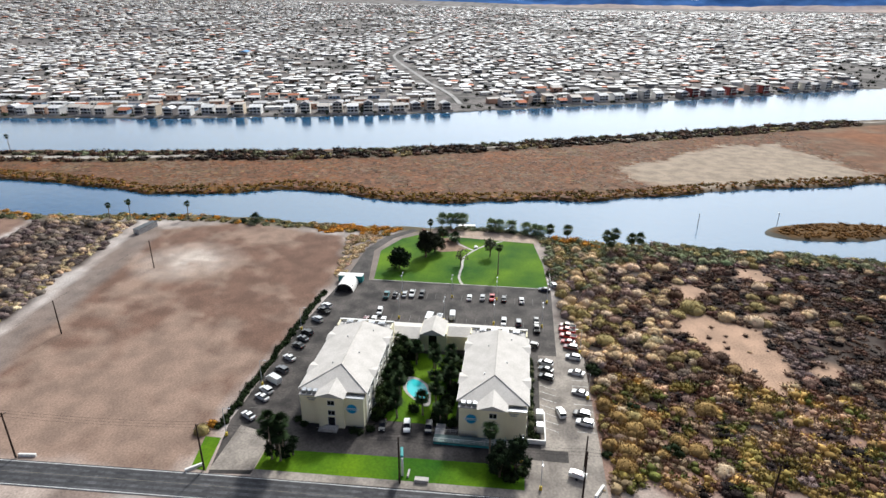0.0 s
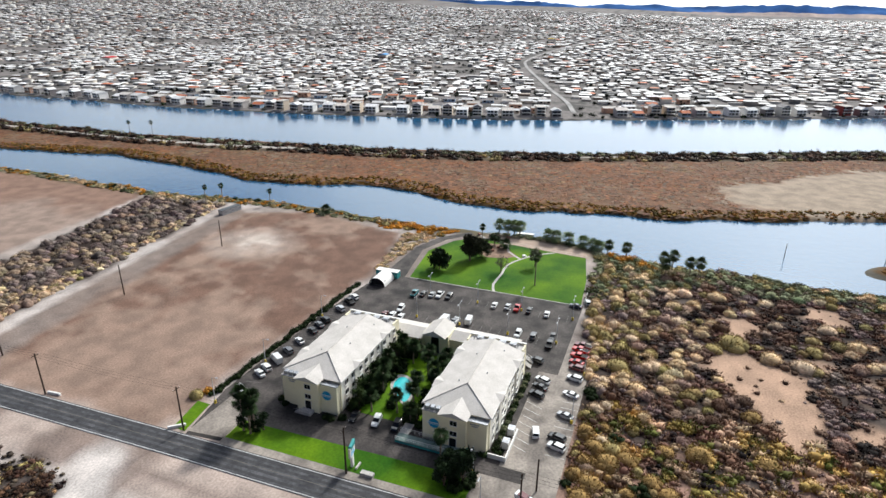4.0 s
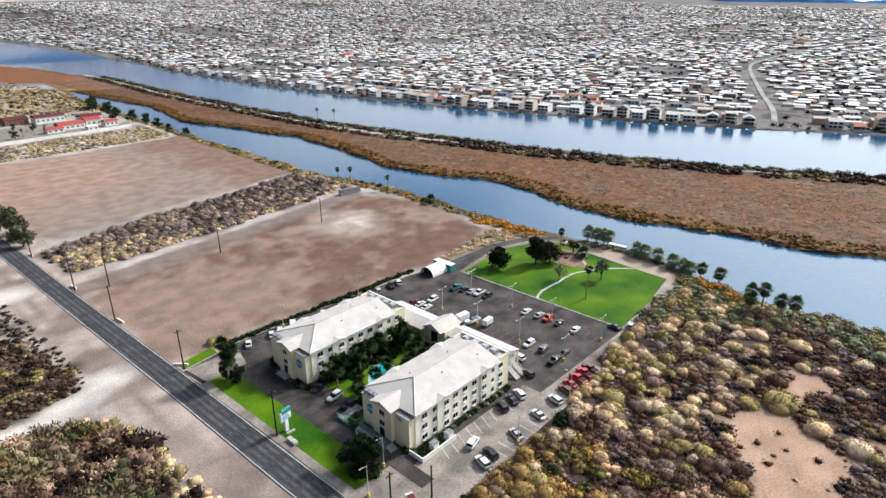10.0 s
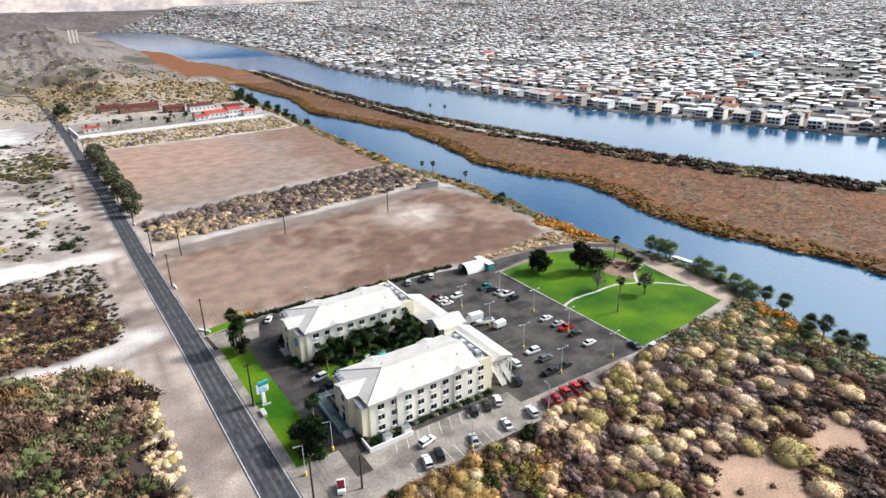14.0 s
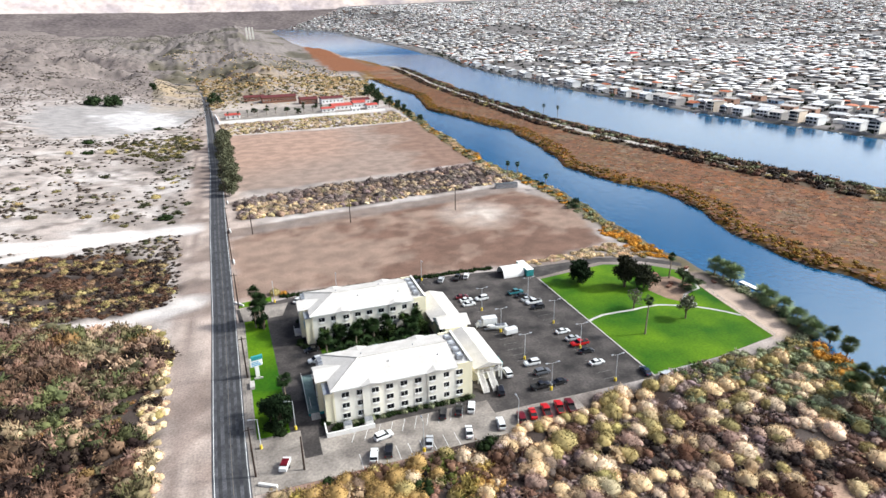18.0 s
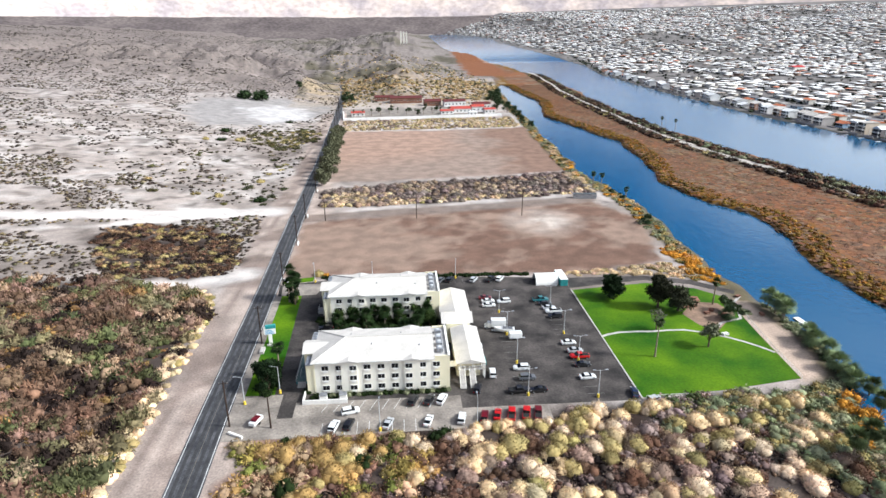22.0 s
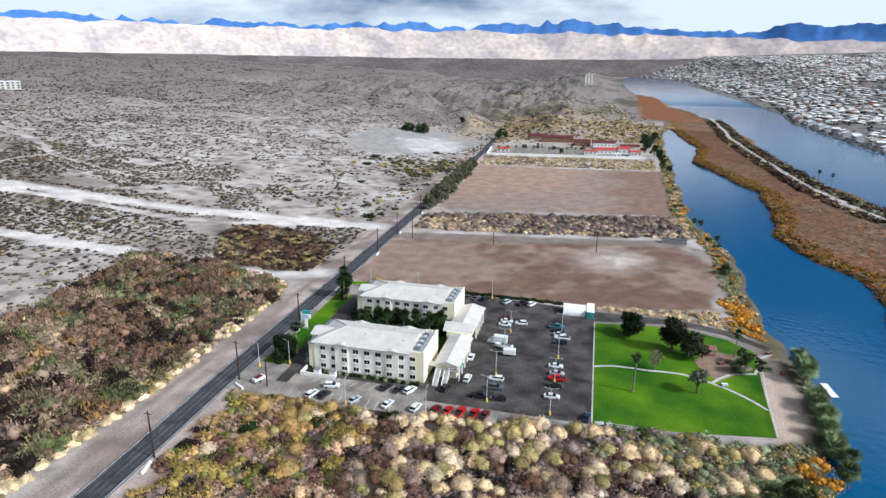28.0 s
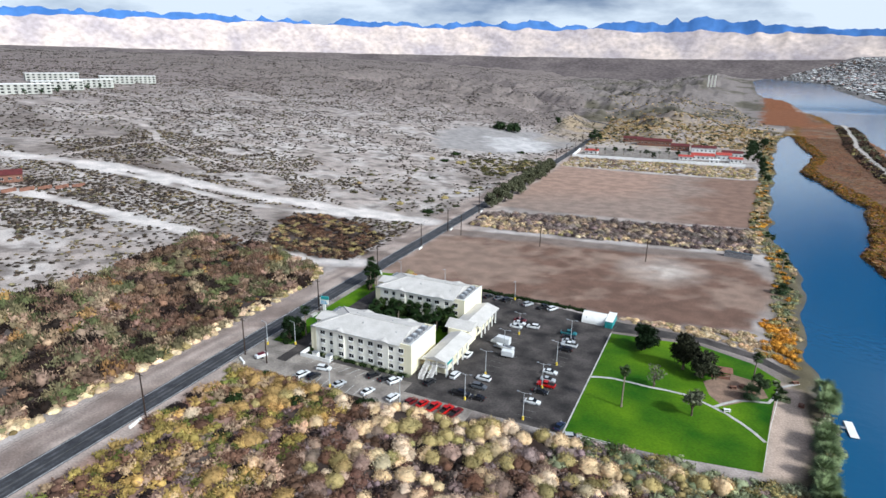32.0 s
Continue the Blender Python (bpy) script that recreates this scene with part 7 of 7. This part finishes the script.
def bank_house(kind):
    """A riverside house facing -x, with decks, posts, a dock and big panes."""
    g = random.Random(kind)
    w, d, floors = g.uniform(8, 11.5), g.uniform(9, 14), (2, 3, 2, 3, 1, 3, 2, 2, 1, 3)[kind]
    h = 3.0 * floors
    wall, roof = WALLS[kind % len(WALLS)], ROOFS[(0, 1, 4, 3, 2, 1, 4, 0, 0, 3)[kind]]
    colour = ("white", "tan", "grey", "cream", "blue-grey", "dark red", "brown", "charcoal", "white", "tan")[kind]
    ob = thing("river_house", f"{colour} riverside house with decks and a dock", "house", group="riverside houses")
    part("wall", boxed(0, d, -w / 2, w / 2, -1.0, h), wall, ob)
    if kind in (1, 5):
        part("roof", boxed(-2.6, d + 0.4, -w / 2 - 0.4, w / 2 + 0.4, h, h + 0.4), roof, ob)
    else:
        part("roof", gable_roof(bmesh.new(), -0.8, d + 0.6, -w / 2 - 0.6, w / 2 + 0.6, h, 2.2, "x" if kind % 2 else "y"), roof, ob)
    for f in range(floors):
        if f:
            part("deck", boxed(-2.6, 0, -w / 2, w / 2, 3.0 * f - 0.2, 3.0 * f), TRIM_W, ob)
            part("deck_rail", boxed(-2.65, -2.55, -w / 2, w / 2, 3.0 * f + 0.85, 3.0 * f + 0.95), TRIM_W, ob)
        for s in (-0.3, 0.06, 0.36):
            hang("window", WIDE_PANE, None, ob, "dark glass pane", at=pose(-0.02, s * w, 3.0 * f + 1.5, 0, 0, 90))
    if floors > 1:
        for s in (-1, 1):
            part("deck_post", boxed(-2.6, -2.35, s * w / 2 - 0.13, s * w / 2 + 0.13, -0.6, h), TRIM_W, ob)
    part("sea_wall", boxed(-7.4, -6.9, -w / 2 - 1, w / 2 + 1, -3.4, 0.3), WALLS[2], ob, "grey retaining wall at the water")
    part("dock", boxed(-14.5, -7.4, w * 0.15, w * 0.15 + 1.6, -2.1, -1.8), TRIM_W, ob, "white floating dock")
    return ob


BANKS = [bank_house(k) for k in range(10)]
hg = random.Random(11)
y, first = -430.0, {}
while y < 1250:
    x = float(town_bank(y)) + 7.5
    slope = (float(town_bank(y + 10)) - float(town_bank(y - 10))) / 20
    k = hg.choice((0, 1, 2, 3, 5, 9, 7, 0, 3, 4)) if y < 420 else hg.choice((0, 2, 4, 6, 7, 8, 8, 0))
    if not (44 < y < 88) and hg.random() > 0.06:
        m = pose(x + hg.choice((0, 1.5, 4, 8)), y, 1.0, 0, 0, -math.degrees(math.atan(slope)))
        if k not in first:
            BANKS[k].matrix_basis = m
            first[k] = True
        else:
            copy_thing(BANKS[k], m)
    y += hg.uniform(14.5, 17.5) if y < 600 else hg.uniform(17, 24)

# streets behind: a bent avenue with rows of low houses on both sides, joined into one mass
AVENUE = [(470, 80), (531, 99), (664, 150), (936, 252), (1030, 270), (1227, 269), (1547, 240), (1892, 185), (2234, 117)]


def house_mass(n_seed, x0, x1, y0, y1, du, dv, scale):
    """Arrays of hip-roofed blocks on a loosely regular street grid."""
    g = np.random.default_rng(n_seed)
    tilt = radians(14)
    U, V = np.meshgrid(np.arange(-4200, 5200, du), np.arange(-600, 4700, dv))
    U, V = U.ravel() + g.uniform(-0.34, 0.34, U.size) * du, V.ravel() + g.uniform(-0.24, 0.24, V.size) * dv
    x, y = 300 + V * math.cos(tilt) - U * math.sin(tilt), V * math.sin(tilt) + U * math.cos(tilt)
    ok = (x > x0) & (x < x1) & (y > y0) & (y < y1) & (x > town_bank(y) + 34) & (near_line(x, y, AVENUE) > 15)
    ok &= (np.hypot(x, y) < 3900) & (x > 60) & (y > -0.62 * x - 60)
    ok &= cloudy(x, y, 160, 3, 4.0) > 0.33
    ok &= (x > town_bank(y) + 114) | (y < -70) | (y > 650)
    ok &= g.random(len(x)) > 0.14
    x, y = x[ok], y[ok]
    n = len(x)
    w, d, h = g.uniform(0.26, 0.42, n) * du, g.uniform(0.17, 0.30, n) * dv, g.choice((2.6, 3.0, 5.2), n, p=(0.55, 0.35, 0.10)) * scale
    rise = g.uniform(0.5, 1.5, n)
    t = tilt + g.normal(0, 0.05, n) + (g.random(n) < 0.3) * math.pi / 2
    c, s = np.cos(t), np.sin(t)
    z = land(x, y) - 0.4
    sx, sy = np.array([-1, 1, 1, -1]), np.array([-1, -1, 1, 1])

    def ring(k, zz):
        lx, ly = sx[None] * d[:, None] * k, sy[None] * w[:, None] * k
        return np.stack([x[:, None] + lx * c[:, None] - ly * s[:, None], y[:, None] + lx * s[:, None] + ly * c[:, None], np.repeat((z + zz)[:, None], 4, 1)], -1)

    ry = np.array([-0.55, 0.55])[None] * w[:, None]
    ridge = np.stack([x[:, None] - ry * s[:, None], y[:, None] + ry * c[:, None], np.repeat((z + h + rise)[:, None], 2, 1)], -1)
    P = np.concatenate([ring(1.0, -0.5), ring(1.0, h), ring(1.07, h), ridge], 1)
    tri = np.array([(0, 1, 5), (0, 5, 4), (1, 2, 6), (1, 6, 5), (2, 3, 7), (2, 7, 6), (3, 0, 4), (3, 4, 7), (8, 9, 12), (10, 11, 13), (9, 10, 13), (9, 13, 12), (11, 8, 12), (11, 12, 13)])
    F = (tri[None] + (np.arange(n) * 14)[:, None, None]).reshape(-1, 3)
    wall = np.array([(0.58, 0.53, 0.46), (0.24, 0.22, 0.2), (0.68, 0.65, 0.6), (0.24, 0.16, 0.12), (0.15, 0.15, 0.16)])[g.integers(0, 5, n)]
    roof = np.array([(0.84, 0.83, 0.82), (0.66, 0.64, 0.62), (0.38, 0.36, 0.35), (0.34, 0.28, 0.24), (0.50, 0.18, 0.10), (0.12, 0.12, 0.125)])[g.choice(6, n, p=(0.46, 0.22, 0.13, 0.07, 0.04, 0.08))]
    tint = np.concatenate([np.repeat(wall[:, None], 8, 1), np.repeat(roof[:, None], 6, 1)], 1) * g.uniform(0.9, 1.1, (n, 1, 1))
    return P.reshape(-1, 3), F, tint.reshape(-1, 3), n


def town_house(kind):
    """A low house facing the river, with eaves, windows, a door and a carport or a shed roof."""
    g = random.Random(60 + kind)
    w, d, h = g.uniform(11, 16), g.uniform(7.5, 10), (2.8, 3.0, 2.7, 5.4, 3.0, 2.8, 5.2, 2.7)[kind]
    wall, roof = WALLS[(3, 1, 0, 6, 2, 4, 3, 0)[kind]], ROOFS[(0, 0, 0, 4, 0, 3, 2, 1)[kind]]
    tone = ("pale", "pale", "white", "tan", "white", "dark grey", "red tiled", "brown")[kind]
    ob = thing("town_house", f"low stucco town house with a {tone} roof", "house", group="town houses")
    part("wall", boxed(-d / 2, d / 2, -w / 2, w / 2, -0.8, h), wall, ob)
    if kind in (0, 2):
        part("roof", boxed(-d / 2 - 0.5, d / 2 + 0.5, -w / 2 - 0.5, w / 2 + 0.5, h, h + 0.35, bevel=0.1), roof, ob)
    else:
        part("roof", gable_roof(bmesh.new(), -d / 2 - 0.6, d / 2 + 0.6, -w / 2 - 0.6, w / 2 + 0.6, h, 1.5, "y"), roof, ob)
    for q in (-0.32, 0.3):
        hang("window", WIDE_PANE, None, ob, "dark glass pane", at=pose(-d / 2 - 0.02, q * w, h * 0.55, 0, 0, 90))
    part("door", boxed(-d / 2 - 0.06, -d / 2 + 0.02, -0.5, 0.5, -0.3, 2.05), GLASS_D, ob)
    part("carport", boxed(-d / 2 + 0.6, d / 2 - 0.6, w / 2 + 0.55, w / 2 + 4.2, 2.4, 2.55), roof, ob, "flat carport roof")
    for q in (-d / 2 + 0.8, d / 2 - 0.9):
        part("post", boxed(q, q + 0.12, w / 2 + 4.0, w / 2 + 4.12, -0.6, 2.4), TRIM_W, ob)
    return ob


HOMES, placed = [town_house(k) for k in range(8)], set()
for row, back in enumerate((44, 66, 98)):
    y = -60.0 + row * 5
    while y < 640:
        slope = (float(town_bank(y + 10)) - float(town_bank(y - 10))) / 20
        x = float(town_bank(y)) + back + hg.uniform(-3, 3)
        k = hg.randrange(8)
        if float(near_line(np.array([x]), np.array([y]), AVENUE)[0]) > 16 and hg.random() > 0.07:
            m = pose(x, y, float(land(x, y)), 0, 0, -math.degrees(math.atan(slope)) + hg.choice((0, 0, 180)))
            if k in placed:
                copy_thing(HOMES[k], m)
            else:
                HOMES[k].matrix_basis = m
                placed.add(k)
        y += hg.uniform(19, 25)

for k, (x0, x1, y0, y1, du, dv, sc_) in enumerate(((330, 1300, -900, 1500, 17, 21, 1.0), (60, 1300, 1500, 4200, 19, 24, 1.0), (1300, 3600, -2300, 4200, 22, 29, 1.15))):
    v, f, tint, n = house_mass(30 + k, x0, x1, y0, y1, du, dv, sc_)
    tagged(new("town_houses", np_mesh("town_houses", v, f, TOWN, tint)), "dense low town of pale-roofed houses across the river", "houses", kind="stuff")
v, f, tint, n = None, None, None, 0
gt = np.random.default_rng(77)
tx, ty = gt.uniform(80, 3300, 60000), gt.uniform(-1900, 3900, 60000)
ok = (tx > town_bank(ty) + 10) & (near_line(tx, ty, AVENUE) > 10) & (np.hypot(tx, ty) < 3800) & (ty > -0.62 * tx - 60)
tx, ty = tx[ok][:15000], ty[ok][:15000]
tr_ = gt.uniform(2.2, 5.6, len(tx))
scatter("town_trees", "dark green trees among the town houses", np.c_[tx, ty, tr_, tr_ * gt.uniform(0.9, 1.4, len(tx)), gt.uniform(0, 6.28, len(tx)), np.tile((0.014, 0.019, 0.011), (len(tx), 1)) * gt.uniform(0.5, 1.4, (len(tx), 1))], [bush_arrays(90 + q, 14, core=OCTA, lobes=1, long=0.34, wide=0.26) for q in range(4)], "trees")
ys_ = np.arange(-420, 1500, 7.0) + gt.uniform(-3, 3, len(np.arange(-420, 1500, 7.0)))
ok = gt.random(len(ys_)) < 0.8
ys_ = ys_[ok]
br = gt.uniform(1.6, 4.2, len(ys_))
scatter("bank_trees", "dark trees between the riverside houses", np.c_[town_bank(ys_) + gt.uniform(2, 30, len(ys_)), ys_, br, br * 1.5, ys_, np.tile((0.03, 0.045, 0.02), (len(ys_), 1))], SHRUB, "trees")


def avenue_bm(pts, half):
    bm = bmesh.new()
    rows = []
    for i in range(len(pts) * 8 - 7):
        k, t_ = divmod(i, 8)
        a, b = pts[k], pts[min(k + 1, len(pts) - 1)]
        x, y = a[0] + (b[0] - a[0]) * t_ / 8, a[1] + (b[1] - a[1]) * t_ / 8
        z = float(land(x, y)) + 0.6
        rows.append((bm.verts.new((x, y + half, z)), bm.verts.new((x, y - half, z))))
    for (a, b), (c, d) in zip(rows, rows[1:]):
        bm.faces.new((a, b, d, c))
    bmesh.ops.recalc_face_normals(bm, faces=bm.faces[:])
    for f_ in bm.faces:
        if f_.normal.z < 0:
            f_.normal_flip()
    return bm


PALE_ROAD = surface("sunlit_concrete_avenue", (0.33, 0.315, 0.30), (0.22, 0.21, 0.205), scale=0.05, rough=0.85)
def rounded(pts, times=2):
    """The same line with its corners cut."""
    for _ in range(times):
        cut = [pts[0]]
        for (ax, ay), (bx, by) in zip(pts, pts[1:]):
            cut += [(ax * 0.75 + bx * 0.25, ay * 0.75 + by * 0.25), (ax * 0.25 + bx * 0.75, ay * 0.25 + by * 0.75)]
        pts = cut + [pts[-1]]
    return pts


solo("avenue", avenue_bm(rounded(AVENUE), 2.8), PALE_ROAD, "wide pale avenue through the town", "road", kind="structure")

# coloured roofs that stand out in the town
for x, y, w, d, h, c, lab in ((724, 1034, 26, 18, 7, (0.42, 0.02, 0.02), "red"), (980, 560, 34, 16, 6, (0.03, 0.22, 0.5), "blue"), (1560, 330, 30, 20, 7, (0.6, 0.42, 0.05), "yellow")):
    blk = thing("hall", f"large {lab} roofed hall in the town", "building", pose(x, y, float(land(x, y)) - 0.5, 0, 0, 14))
    part("wall", boxed(-w / 2, w / 2, -d / 2, d / 2, 0, h), WALLS[3], blk)
    part("roof", gable_roof(bmesh.new(), -w / 2 - 0.8, w / 2 + 0.8, -d / 2 - 0.8, d / 2 + 0.8, h, 2.4, "x"), surface(f"{lab}_hall_roof", c, tuple(q * 0.8 for q in c), rough=0.7), blk)
tower = thing("power_plant_stack", "pale twin stacks beside the river far upstream", "tower", pose(-30, 1900, float(land(-30, 1900))))
for s in (-9, 0, 9):
    part("tower_block", boxed(s - 2.2, s + 2.2, -3, 3, 0, 34), WALLS[3], tower)


# ---- far hills and ranges ----
def ring_range(name, r0, r1, top, label, material, rough, seed, steps=1500, layers=12):
    """A ring of high ground; top gives the height in metres by bearing in degrees."""
    ang = np.linspace(-math.pi, math.pi, steps, endpoint=False)
    deg = np.degrees(ang)
    h = np.interp(deg, *zip(*top))
    rows = []
    for k in range(layers):
        f = k / (layers - 1)
        r = r0 + (r1 - r0) * f
        n = 0.55 * cloudy(ang * 900 + 4000, np.full_like(ang, 300.0 * f), 60, 6, seed) + 0.45 * (1 - np.abs(2 * cloudy(ang * 900 + 4000, np.full_like(ang, 160.0 * f), 34, 5, seed + 2) - 1))
        z = h * (0.12 + 0.88 * f ** 1.1) * (1 - rough + 2 * rough * n * (0.4 + 0.6 * f))
        rows.append(np.stack([r * np.cos(ang), r * np.sin(ang), z], -1))
    rows.insert(0, rows[0] * (1, 1, 0) - (0, 0, 60))
    v = np.concatenate(rows)
    idx = np.arange(len(rows) * steps).reshape(len(rows), steps)
    nxt = np.roll(idx, -1, 1)
    f = np.stack([idx[:-1], nxt[:-1], nxt[1:], idx[1:]], -1).reshape(-1, 4)
    me = np_mesh(name, v, f[:, ::-1], material)
    me.polygons.foreach_set("use_smooth", np.ones(len(f), bool))
    return tagged(new(name, me), label, "hills", kind="structure")


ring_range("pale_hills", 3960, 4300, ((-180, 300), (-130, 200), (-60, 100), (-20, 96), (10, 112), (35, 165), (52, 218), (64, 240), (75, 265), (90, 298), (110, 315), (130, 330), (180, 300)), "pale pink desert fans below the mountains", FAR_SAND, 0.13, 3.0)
ring_range("blue_range", 4340, 4680, ((-180, 350), (-130, 250), (-60, 140), (-20, 140), (10, 150), (35, 205), (50, 285), (58, 345), (66, 318), (74, 345), (82, 330), (92, 385), (104, 370), (118, 365), (150, 360), (180, 350)), "mountain range painted haze blue under the clouds", FAR_HAZE_ROCK, 0.24, 8.0)
ring_range("far_plain", 3480, 3940, ((-180, 150), (-130, 90), (-60, 30), (0, 70), (20, 100), (40, 130), (60, 160), (70, 155), (80, 145), (90, 136), (110, 140), (150, 148), (180, 150)), "dark shrubby plain rising to the foot of the hills", DRY_RIDGE, 0.05, 5.0)
